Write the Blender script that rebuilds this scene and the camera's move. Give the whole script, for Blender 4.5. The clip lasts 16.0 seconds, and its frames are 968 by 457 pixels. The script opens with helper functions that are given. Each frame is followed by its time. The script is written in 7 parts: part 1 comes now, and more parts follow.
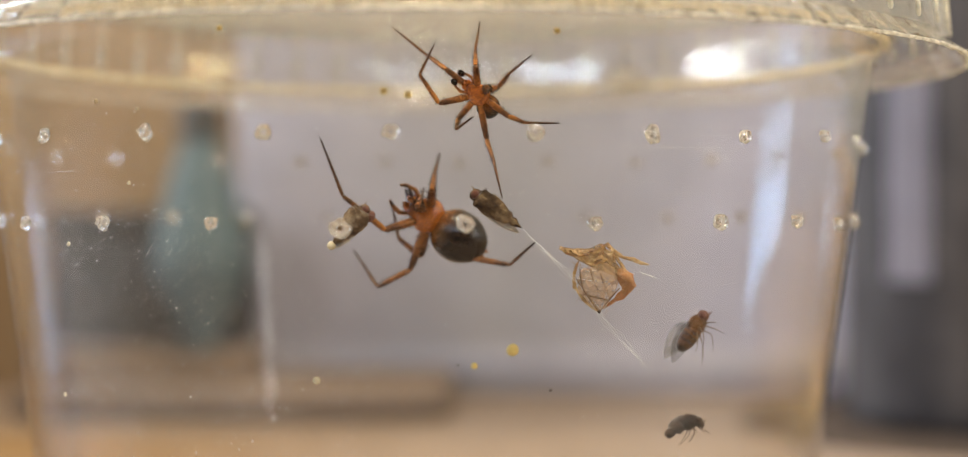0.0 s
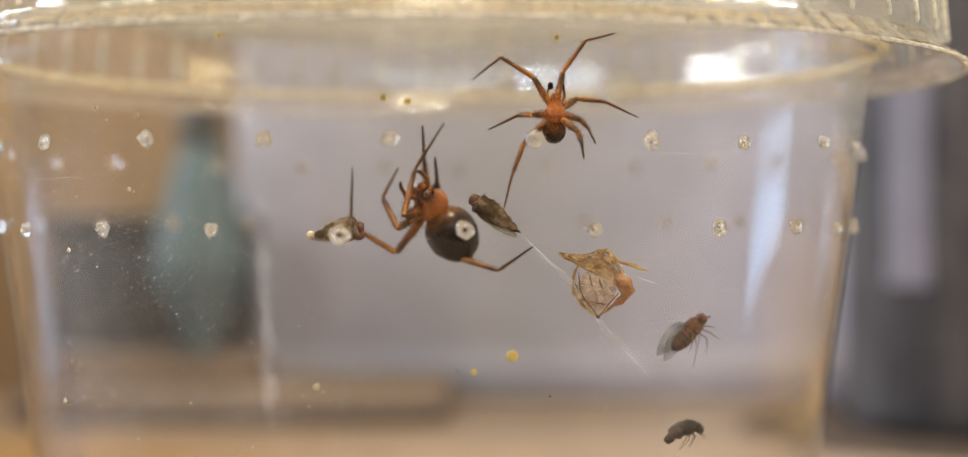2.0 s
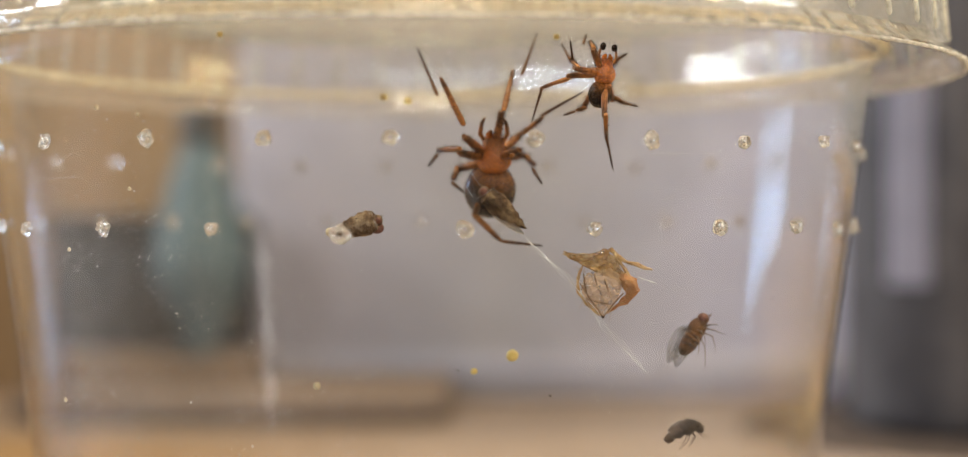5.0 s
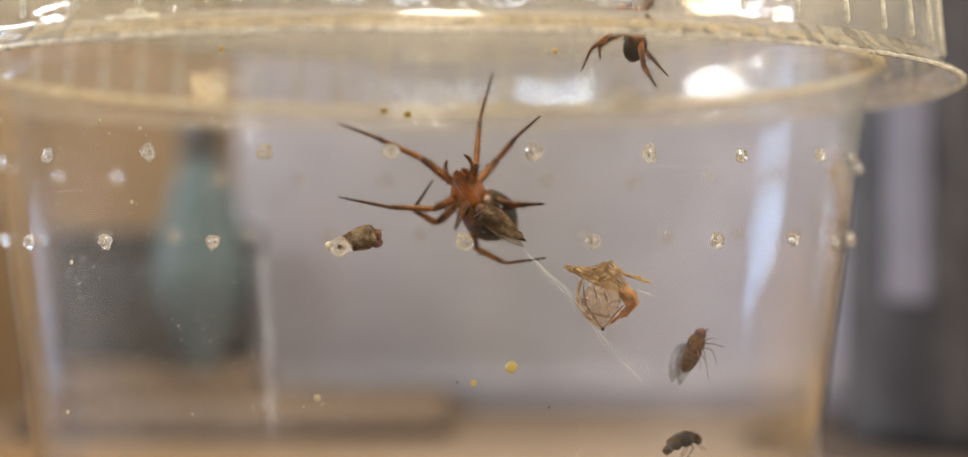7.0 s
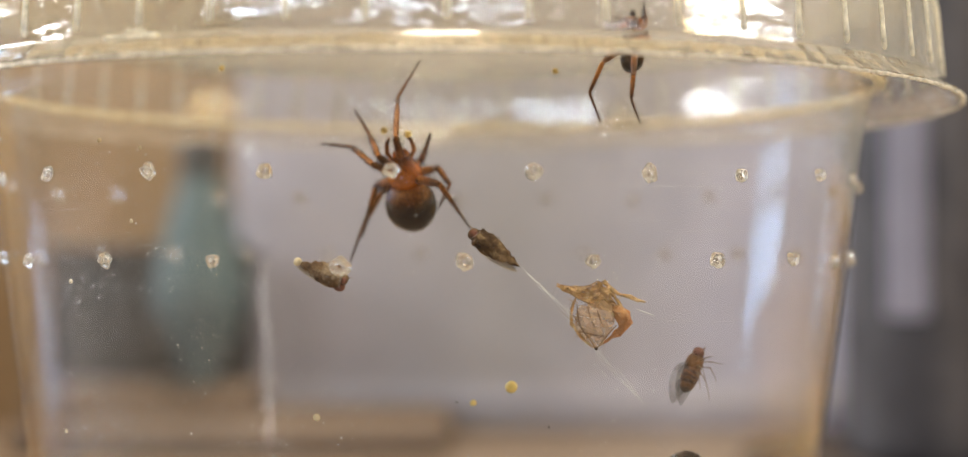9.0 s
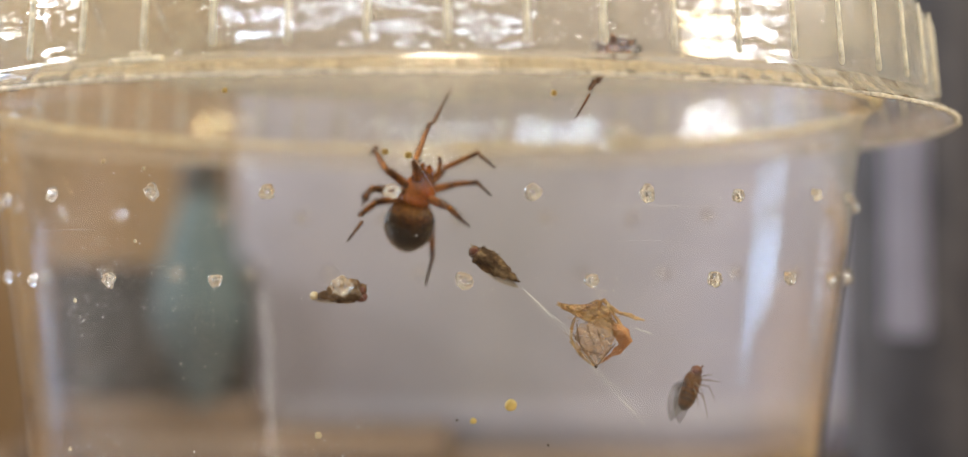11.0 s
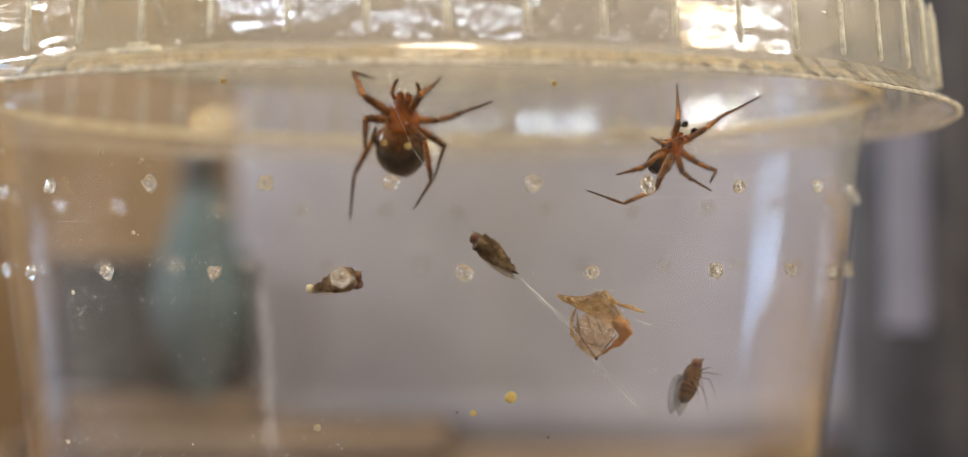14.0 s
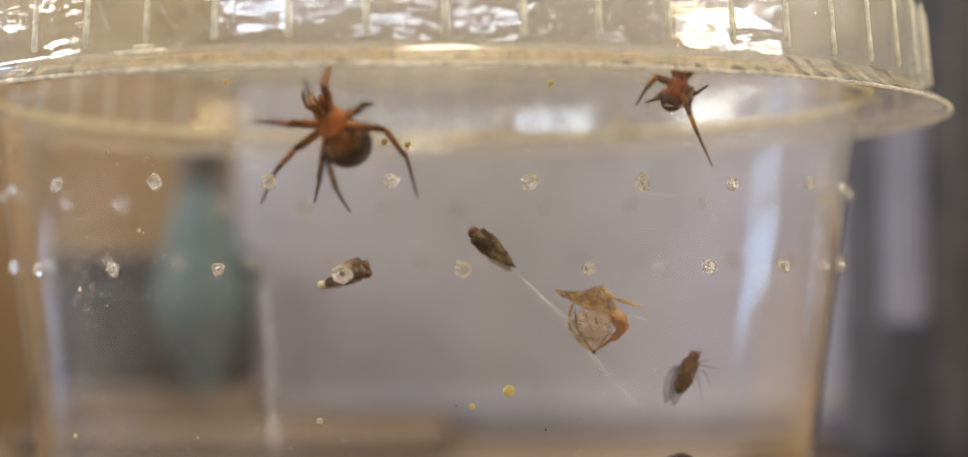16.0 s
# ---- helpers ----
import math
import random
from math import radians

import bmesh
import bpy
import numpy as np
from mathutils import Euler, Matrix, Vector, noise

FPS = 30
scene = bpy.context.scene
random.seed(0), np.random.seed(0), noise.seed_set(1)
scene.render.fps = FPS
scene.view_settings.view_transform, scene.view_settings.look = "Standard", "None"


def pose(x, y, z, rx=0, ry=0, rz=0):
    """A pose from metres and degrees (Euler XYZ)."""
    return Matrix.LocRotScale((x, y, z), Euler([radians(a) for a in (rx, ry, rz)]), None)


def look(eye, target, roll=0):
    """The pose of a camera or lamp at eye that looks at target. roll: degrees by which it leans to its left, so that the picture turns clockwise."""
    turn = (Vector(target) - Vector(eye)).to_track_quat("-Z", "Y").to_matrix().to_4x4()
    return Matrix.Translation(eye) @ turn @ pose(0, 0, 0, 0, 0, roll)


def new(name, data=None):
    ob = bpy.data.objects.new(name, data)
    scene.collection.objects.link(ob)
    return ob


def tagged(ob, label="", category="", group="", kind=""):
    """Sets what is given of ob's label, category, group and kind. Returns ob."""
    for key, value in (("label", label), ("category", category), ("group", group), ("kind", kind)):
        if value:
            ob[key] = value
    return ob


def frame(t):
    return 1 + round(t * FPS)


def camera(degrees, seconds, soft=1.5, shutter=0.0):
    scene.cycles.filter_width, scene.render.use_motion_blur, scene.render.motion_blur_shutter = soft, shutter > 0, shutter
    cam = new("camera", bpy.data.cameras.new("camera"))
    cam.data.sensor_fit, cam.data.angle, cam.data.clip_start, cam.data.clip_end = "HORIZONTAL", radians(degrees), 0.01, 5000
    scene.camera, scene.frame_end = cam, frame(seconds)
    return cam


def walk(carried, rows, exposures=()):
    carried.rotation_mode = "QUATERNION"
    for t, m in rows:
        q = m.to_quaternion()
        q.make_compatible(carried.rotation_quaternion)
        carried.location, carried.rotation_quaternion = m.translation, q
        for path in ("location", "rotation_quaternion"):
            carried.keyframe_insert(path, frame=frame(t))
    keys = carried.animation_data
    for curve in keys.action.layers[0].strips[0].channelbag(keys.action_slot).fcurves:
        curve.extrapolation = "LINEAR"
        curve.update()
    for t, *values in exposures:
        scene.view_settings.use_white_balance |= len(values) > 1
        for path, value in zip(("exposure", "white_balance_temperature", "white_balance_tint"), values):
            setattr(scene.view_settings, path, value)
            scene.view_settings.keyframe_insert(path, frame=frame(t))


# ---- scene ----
# The camera: a phone held in front of a small plastic cup, tilting slowly upwards.
cam = camera(36.18, 16.0, soft=0.8)
cam.data.dof.use_dof = True
cam.data.dof.focus_distance = 0.0706
cam.data.dof.aperture_fstop = 26.0
PATH = [
    (0, pose(0.00414, -0.08972, 0.04014, 0, 0, 0.594) @ pose(0, 0, 0, 89.193, 0, 0) @ pose(0, 0, 0, 0, 0, -0.109)),
    (0.5, pose(0.00415, -0.08973, 0.04018, 0, 0, 0.595) @ pose(0, 0, 0, 89.175, 0, 0) @ pose(0, 0, 0, 0, 0, -0.129)),
    (1, pose(0.00413, -0.08992, 0.04016, 0, 0, 0.574) @ pose(0, 0, 0, 89.296, 0, 0) @ pose(0, 0, 0, 0, 0, -0.089)),
    (1.5, pose(0.00411, -0.08989, 0.04025, 0, 0, 0.566) @ pose(0, 0, 0, 89.297, 0, 0) @ pose(0, 0, 0, 0, 0, -0.148)),
    (2, pose(0.00415, -0.08984, 0.04026, 0, 0, 0.584) @ pose(0, 0, 0, 89.330, 0, 0) @ pose(0, 0, 0, 0, 0, -0.142)),
    (2.5, pose(0.00415, -0.08971, 0.04022, 0, 0, 0.594) @ pose(0, 0, 0, 89.321, 0, 0) @ pose(0, 0, 0, 0, 0, -0.157)),
    (3, pose(0.00413, -0.08971, 0.04017, 0, 0, 0.581) @ pose(0, 0, 0, 89.334, 0, 0) @ pose(0, 0, 0, 0, 0, -0.163)),
    (3.5, pose(0.00417, -0.08979, 0.04017, 0, 0, 0.595) @ pose(0, 0, 0, 89.343, 0, 0) @ pose(0, 0, 0, 0, 0, -0.115)),
    (4, pose(0.00417, -0.08984, 0.04023, 0, 0, 0.605) @ pose(0, 0, 0, 89.334, 0, 0) @ pose(0, 0, 0, 0, 0, -0.116)),
    (6.5, pose(0.00413, -0.08988, 0.04020, 0, 0, 0.575) @ pose(0, 0, 0, 89.373, 0, 0) @ pose(0, 0, 0, 0, 0, -0.162)),
    (7, pose(0.00419, -0.09043, 0.04012, 0, 0, 0.589) @ pose(0, 0, 0, 89.925, 0, 0) @ pose(0, 0, 0, 0, 0, -0.168)),
    (7.5, pose(0.00421, -0.09068, 0.04019, 0, 0, 0.578) @ pose(0, 0, 0, 90.451, 0, 0) @ pose(0, 0, 0, 0, 0, -0.154)),
    (8, pose(0.00416, -0.09063, 0.04023, 0, 0, 0.553) @ pose(0, 0, 0, 90.596, 0, 0) @ pose(0, 0, 0, 0, 0, -0.131)),
    (8.5, pose(0.00420, -0.09058, 0.04028, 0, 0, 0.582) @ pose(0, 0, 0, 90.594, 0, 0) @ pose(0, 0, 0, 0, 0, -0.153)),
    (9, pose(0.00413, -0.09038, 0.04026, 0, 0, 0.537) @ pose(0, 0, 0, 90.562, 0, 0) @ pose(0, 0, 0, 0, 0, -0.083)),
    (11.5, pose(0.00419, -0.09127, 0.04035, 0, 0, 0.561) @ pose(0, 0, 0, 91.347, 0, 0) @ pose(0, 0, 0, 0, 0, -0.136)),
    (12, pose(0.00414, -0.09120, 0.04031, 0, 0, 0.533) @ pose(0, 0, 0, 91.354, 0, 0) @ pose(0, 0, 0, 0, 0, -0.133)),
    (12.5, pose(0.00417, -0.09109, 0.04028, 0, 0, 0.555) @ pose(0, 0, 0, 91.334, 0, 0) @ pose(0, 0, 0, 0, 0, -0.151)),
    (13, pose(0.00412, -0.09076, 0.04035, 0, 0, 0.521) @ pose(0, 0, 0, 91.037, 0, 0) @ pose(0, 0, 0, 0, 0, -0.114)),
    (13.5, pose(0.00419, -0.09099, 0.04026, 0, 0, 0.579) @ pose(0, 0, 0, 91.050, 0, 0) @ pose(0, 0, 0, 0, 0, -0.154)),
    (14, pose(0.00416, -0.09085, 0.04025, 0, 0, 0.541) @ pose(0, 0, 0, 91.003, 0, 0) @ pose(0, 0, 0, 0, 0, -0.154)),
    (14.5, pose(0.00415, -0.09094, 0.04030, 0, 0, 0.549) @ pose(0, 0, 0, 90.883, 0, 0) @ pose(0, 0, 0, 0, 0, -0.165)),
    (15, pose(0.00421, -0.09252, 0.04024, 0, 0, 0.567) @ pose(0, 0, 0, 90.922, 0, 0) @ pose(0, 0, 0, 0, 0, -0.155)),
    (15.5, pose(0.00423, -0.09238, 0.04029, 0, 0, 0.567) @ pose(0, 0, 0, 90.870, 0, 0) @ pose(0, 0, 0, 0, 0, -0.141)),
    (16, pose(0.00427, -0.09229, 0.04035, 0, 0, 0.557) @ pose(0, 0, 0, 90.791, 0, 0) @ pose(0, 0, 0, 0, 0, -0.281)),
]
# the phone lowers its exposure a little once the lid fills the top of the picture
walk(cam, PATH, [(0, 0.36), (6.5, 0.34), (7, 0.30), (9, 0.34), (11.5, 0.32), (12, 0.14), (12.5, 0.12), (16, 0.15)])
# ---- light ----
world = bpy.data.worlds.new("room_air")
scene.world = world
world.use_nodes = True
world.node_tree.nodes["Background"].inputs[0].default_value = (0.9, 0.92, 1.0, 1)
world.node_tree.nodes["Background"].inputs[1].default_value = 0.05


def area(name, eye, target, w, h, watts, colour):
    d = bpy.data.lights.new(name, "AREA")
    d.shape, d.size, d.size_y, d.energy, d.color = "RECTANGLE", w, h, watts, colour
    ob = new(name, d)
    ob.matrix_world = look(eye, target)
    return ob


# unseen window lamps, placed so their reflections fit the plastic, and the ceiling lamp
area("window_light", (-1.16, 0.08, 0.538), (0.0, 0.0, 0.05), 0.62, 0.065, 11.5, (0.87, 0.93, 1.0))
area("far_window_light", (-1.16, 0.70, 0.52), (0.0, 0.10, 0.05), 0.34, 0.78, 7.6, (0.42, 0.63, 1.0))
area("slit_window_light", (1.16, -0.70, 0.25), (0.0, 0.0, 0.05), 0.07, 0.20, 0.20, (0.95, 0.95, 1.0))
area("side_window_light", (1.16, -0.40, 0.468), (0.0, 0.0, 0.05), 0.48, 0.05, 4.2, (0.85, 0.92, 1.0))
# unseen warm strip, added for the golden patch mirrored in the cup
area("gold_reflection_light", (1.13, -0.30, 0.566), (0.0, 0.0, 0.05), 0.68, 0.07, 5.2, (1.0, 0.74, 0.38))
# four added strips behind the camera, only for pale reflections in the cup
area("rear_reflection_light", (0.05, -0.97, 0.542), (0.05, 0.0, 0.05), 0.88, 0.045, 2.2, (0.66, 0.80, 1.0))
area("second_rear_reflection_light", (-0.58, -0.97, 0.60), (0.0, 0.0, 0.05), 0.25, 0.05, 2.1, (0.66, 0.80, 1.0))
area("third_rear_reflection_light", (-0.92, -0.97, 0.70), (0.0, 0.0, 0.05), 0.28, 0.06, 3.3, (0.66, 0.80, 1.0))
area("low_reflection_light", (0.72, -0.97, 0.466), (0.0, 0.0, 0.05), 0.40, 0.014, 0.32, (0.70, 0.82, 1.0))
area("ceiling_lamp_light", (0.05, -0.30, 1.42), (0.0, 0.0, 0.03), 0.24, 0.24, 20.0, (1.0, 0.857, 0.637))

# ---- materials ----


def nodes_of(name):
    m = bpy.data.materials.new(name)
    m.use_nodes = True
    nt = m.node_tree
    for n in list(nt.nodes):
        nt.nodes.remove(n)
    out = nt.nodes.new("ShaderNodeOutputMaterial")
    return m, nt, out


def node(nt, kind, **ins):
    n = nt.nodes.new(kind)
    for k, v in ins.items():
        n.inputs[k.replace("_", " ")].default_value = v
    return n


def ramp(nt, fac, stops):
    r = nt.nodes.new("ShaderNodeValToRGB")
    el = r.color_ramp.elements
    while len(el) < len(stops):
        el.new(0.5)
    for e, (p, c) in zip(el, stops):
        e.position, e.color = p, (*c, 1)
    nt.links.new(fac, r.inputs[0])
    return r


def mottled(name, stops, scale=400.0, rough=0.5, bump=0.3, bump_scale=None, fine=None, metal=0.0, spec=0.5,
            stretch=(1, 1, 1), sss=0.0, dist=0.0002, cover=None):
    """A noise-varied surface with fine relief; scale is per metre."""
    m, nt, out = nodes_of(name)
    b = node(nt, "ShaderNodeBsdfPrincipled", Roughness=rough, Metallic=metal)
    b.inputs["Specular IOR Level"].default_value = spec
    tc = nt.nodes.new("ShaderNodeTexCoord")
    mp = nt.nodes.new("ShaderNodeMapping")
    mp.inputs["Scale"].default_value = stretch
    nt.links.new(tc.outputs["Object"], mp.inputs["Vector"])
    n1 = node(nt, "ShaderNodeTexNoise", Scale=scale, Detail=6.0, Roughness=0.6)
    nt.links.new(mp.outputs[0], n1.inputs["Vector"])
    r = ramp(nt, n1.outputs["Fac"], stops)
    n2 = node(nt, "ShaderNodeTexNoise", Scale=bump_scale or scale * 6, Detail=4.0)
    nt.links.new(mp.outputs[0], n2.inputs["Vector"])
    mx = nt.nodes.new("ShaderNodeMix")
    mx.data_type, mx.blend_type = "RGBA", "MULTIPLY"
    mx.inputs[0].default_value = 0.35 if fine is None else fine
    r2 = ramp(nt, n2.outputs["Fac"], [(0.3, (0.45, 0.45, 0.45)), (0.7, (1, 1, 1))])
    nt.links.new(r.outputs[0], mx.inputs[6])
    nt.links.new(r2.outputs[0], mx.inputs[7])
    nt.links.new(mx.outputs[2], b.inputs["Base Color"])
    bp = node(nt, "ShaderNodeBump", Strength=bump, Distance=dist)
    nt.links.new(n2.outputs["Fac"], bp.inputs["Height"])
    nt.links.new(bp.outputs[0], b.inputs["Normal"])
    if sss:
        b.inputs["Subsurface Weight"].default_value = sss
        b.inputs["Subsurface Radius"].default_value = (0.0006, 0.0003, 0.00015)
        b.inputs["Subsurface Scale"].default_value = 1.0
    if cover:
        r3 = ramp(nt, n1.outputs["Fac"], [(0.35, (cover[0],) * 3), (0.65, (cover[1],) * 3)])
        nt.links.new(r3.outputs[0], b.inputs["Alpha"])
    nt.links.new(b.outputs[0], out.inputs[0])
    return m


def clear_plastic(name, tint, haze, gloss_rough, bump, bump_scale, least=0.045, milky=(0.80, 0.79, 0.76), wave=0.0002, scuffs=1.0):
    """Thin clear plastic: lets light straight through, mirrors by Fresnel, and is faintly milky with scuffs."""
    m, nt, out = nodes_of(name)
    tc = nt.nodes.new("ShaderNodeTexCoord")
    n1 = node(nt, "ShaderNodeTexNoise", Scale=bump_scale, Detail=3.0)
    n2 = node(nt, "ShaderNodeTexNoise", Scale=4200.0, Detail=6.0, Roughness=0.7)
    for n in (n1, n2):
        nt.links.new(tc.outputs["Object"], n.inputs["Vector"])
    bp = node(nt, "ShaderNodeBump", Strength=bump, Distance=wave)
    nt.links.new(n1.outputs["Fac"], bp.inputs["Height"])
    clear = node(nt, "ShaderNodeBsdfTransparent", Color=(*tint, 1))
    milk = node(nt, "ShaderNodeBsdfDiffuse", Color=(*milky, 1))
    milk2 = node(nt, "ShaderNodeBsdfTranslucent", Color=(*milky, 1))
    milks = nt.nodes.new("ShaderNodeMixShader")
    nt.links.new(milk.outputs[0], milks.inputs[1])
    nt.links.new(milk2.outputs[0], milks.inputs[2])
    scuff = ramp(nt, n2.outputs["Fac"], [(0.5, (haze * (1 - 0.3 * scuffs),) * 3), (0.75, (haze * (1 + 0.8 * scuffs),) * 3)])
    body = nt.nodes.new("ShaderNodeMixShader")
    nt.links.new(scuff.outputs[0], body.inputs[0])
    nt.links.new(clear.outputs[0], body.inputs[1])
    nt.links.new(milks.outputs[0], body.inputs[2])
    gloss = node(nt, "ShaderNodeBsdfGlossy", Roughness=gloss_rough)
    nt.links.new(bp.outputs[0], gloss.inputs["Normal"])
    lw = node(nt, "ShaderNodeLayerWeight", Blend=0.5)
    nt.links.new(bp.outputs[0], lw.inputs["Normal"])
    fr = nt.nodes.new("ShaderNodeMath")
    fr.operation = "POWER"
    fr.inputs[1].default_value = 5.0
    nt.links.new(lw.outputs["Facing"], fr.inputs[0])
    fr2 = nt.nodes.new("ShaderNodeMapRange")
    fr2.inputs["To Min"].default_value, fr2.inputs["To Max"].default_value = least, 0.85
    nt.links.new(fr.outputs[0], fr2.inputs["Value"])
    fr = fr2
    top = nt.nodes.new("ShaderNodeMixShader")
    nt.links.new(fr.outputs[0], top.inputs[0])
    nt.links.new(body.outputs[0], top.inputs[1])
    nt.links.new(gloss.outputs[0], top.inputs[2])
    nt.links.new(top.outputs[0], out.inputs[0])
    return m


def glassy(name, tint, rough, bump, bump_scale, milk, milky=(0.93, 0.90, 0.83), wave=0.0001, bend=1.46, streak=1.0):
    """Thick clear plastic with a little milk in it. bend: how strongly it bends light, less where its wall is thin. streak: how flat its waves lie."""
    m, nt, out = nodes_of(name)
    tc = nt.nodes.new("ShaderNodeTexCoord")
    n1 = node(nt, "ShaderNodeTexNoise", Scale=bump_scale, Detail=3.0)
    n2 = node(nt, "ShaderNodeTexNoise", Scale=bump_scale * 5, Detail=4.0, Roughness=0.7)
    flat = node(nt, "ShaderNodeMapping", Scale=(1, 1, streak))
    nt.links.new(tc.outputs["Object"], flat.inputs["Vector"])
    for n in (n1, n2):
        nt.links.new(flat.outputs[0], n.inputs["Vector"])
    bp = node(nt, "ShaderNodeBump", Strength=bump, Distance=wave)
    nt.links.new(n1.outputs["Fac"], bp.inputs["Height"])
    clear = node(nt, "ShaderNodeBsdfGlass", Color=(*tint, 1), Roughness=rough, IOR=bend)
    shine = node(nt, "ShaderNodeBsdfGlossy", Roughness=rough)
    facing = node(nt, "ShaderNodeLayerWeight", Blend=0.5)
    for n in (clear, shine, facing):
        nt.links.new(bp.outputs[0], n.inputs["Normal"])
    steep = nt.nodes.new("ShaderNodeMath")
    steep.operation = "POWER"
    steep.inputs[1].default_value = 5.0
    nt.links.new(facing.outputs["Facing"], steep.inputs[0])
    fresnel = nt.nodes.new("ShaderNodeMapRange")
    fresnel.inputs["To Min"].default_value, fresnel.inputs["To Max"].default_value = 0.075, 0.75
    nt.links.new(steep.outputs[0], fresnel.inputs["Value"])
    sheet = nt.nodes.new("ShaderNodeMixShader")
    nt.links.new(fresnel.outputs[0], sheet.inputs[0])
    nt.links.new(clear.outputs[0], sheet.inputs[1])
    nt.links.new(shine.outputs[0], sheet.inputs[2])
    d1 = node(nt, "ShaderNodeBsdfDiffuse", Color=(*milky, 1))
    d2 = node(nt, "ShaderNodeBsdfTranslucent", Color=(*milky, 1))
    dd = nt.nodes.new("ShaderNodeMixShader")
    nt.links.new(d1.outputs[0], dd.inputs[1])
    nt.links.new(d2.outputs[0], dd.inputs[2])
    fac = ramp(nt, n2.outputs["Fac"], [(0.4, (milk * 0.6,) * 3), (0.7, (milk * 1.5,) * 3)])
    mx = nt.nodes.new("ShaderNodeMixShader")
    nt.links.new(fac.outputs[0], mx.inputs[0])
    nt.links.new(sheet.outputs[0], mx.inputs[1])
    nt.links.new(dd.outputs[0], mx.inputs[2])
    nt.links.new(mx.outputs[0], out.inputs[0])
    return m


CUP = clear_plastic("clear_cup_plastic", (0.985, 0.98, 0.968), 0.002, 0.05, 0.12, 420.0, 0.025)
# the lid top's warm lamp glow is put into its milky haze colour
LIDTOP = clear_plastic("warm_hazed_lid_top", (0.985, 0.98, 0.955), 0.21, 0.20, 0.9, 300.0, 0.05, (0.95, 0.87, 0.68), 0.0005, 0.4)
LID = glassy("clear_lid_plastic", (0.99, 0.98, 0.955), 0.05, 0.6, 240.0, 0.036, (0.96, 0.89, 0.75), 0.00030, 1.14, 3.0)
BEAD = glassy("melted_plastic", (0.98, 0.97, 0.95), 0.01, 0.35, 2500.0, 0.11, (0.97, 0.92, 0.80))
# light caught in the plastic's edges, put into a milky gold colour
EDGE_GLOW = glassy("painted_edge_glow", (0.99, 0.98, 0.95), 0.10, 0.3, 300.0, 0.65, (0.99, 0.88, 0.64), 0.0001, 1.2)
GLINT_BAR = glassy("glint_bar_plastic", (0.99, 0.98, 0.96), 0.05, 0.5, 3000.0, 0.10, (0.95, 0.95, 0.95), 0.0001, 1.3)
FLANGE = glassy("lid_flange_plastic", (0.99, 0.98, 0.95), 0.06, 0.15, 200.0, 0.075, (0.99, 0.91, 0.74), 0.0002, 1.08)
# ragged trim, with the rim's bright line put into its milk
TRIM = glassy("ragged_trim_plastic", (0.99, 0.98, 0.95), 0.15, 0.2, 600.0, 0.6, (0.98, 0.93, 0.80))
# lamp light bent through the ribs, put into their cream milk
RIBBED = glassy("lit_rib_plastic", (0.99, 0.98, 0.95), 0.06, 0.3, 250.0, 0.75, (0.98, 0.92, 0.75))
# dimness behind the camera put into the wall colour, so the cup mirrors less
DIMPAINT = mottled("dimmed_wall_paint", [(0.3, (0.05, 0.042, 0.035)), (0.7, (0.08, 0.068, 0.055))], 3.0, 0.7, 0.1)
WALLPAINT = mottled("lavender_grey_card", [(0.30, (0.32, 0.305, 0.325)), (0.45, (0.40, 0.378, 0.41)), (0.58, (0.43, 0.41, 0.49)), (0.72, (0.51, 0.495, 0.60))], 22.0, 0.65, 0.1, 90.0, 0.25)
ROOMPAINT = mottled("cream_wall_paint", [(0.3, (0.56, 0.52, 0.45)), (0.7, (0.64, 0.60, 0.52))], 3.0, 0.7, 0.1)
TABLEWOOD = mottled("table_wood", [(0.3, (0.205, 0.145, 0.100)), (0.7, (0.290, 0.213, 0.150))], 9.0, 0.45, 0.2, 60.0, stretch=(1, 8, 8))
TANWOOD = mottled("tan_wood", [(0.3, (0.235, 0.142, 0.060)), (0.7, (0.33, 0.208, 0.098))], 6.0, 0.5, 0.2, 60.0, stretch=(8, 8, 1))
DARKWOOD = mottled("dark_wood", [(0.3, (0.11, 0.068, 0.036)), (0.7, (0.19, 0.12, 0.065))], 6.0, 0.5, 0.2, 60.0, stretch=(1, 8, 8))
# dark colour of the disc that stands for the shaded table corner
SHADE_DISC = mottled("dark_shade_disc", [(0.3, (0.050, 0.036, 0.028)), (0.7, (0.085, 0.062, 0.048))], 120.0, 0.8, 0.2, 400.0, spec=0.2)
GOLDWOOD = mottled("golden_wood", [(0.3, (0.46, 0.28, 0.10)), (0.7, (0.60, 0.39, 0.16))], 6.0, 0.5, 0.2, 60.0, stretch=(1, 8, 8))
BLACK = mottled("black_plastic", [(0.3, (0.011, 0.008, 0.006)), (0.7, (0.021, 0.015, 0.011))], 20.0, 0.5, 0.1)
TEAL = mottled("teal_glaze", [(0.3, (0.072, 0.108, 0.118)), (0.7, (0.118, 0.160, 0.172))], 12.0, 0.65, 0.1, spec=0.2)
CASEGREY = mottled("brown_grey_cloth", [(0.3, (0.122, 0.086, 0.062)), (0.7, (0.200, 0.148, 0.110))], 15.0, 0.8, 0.2, spec=0.2)
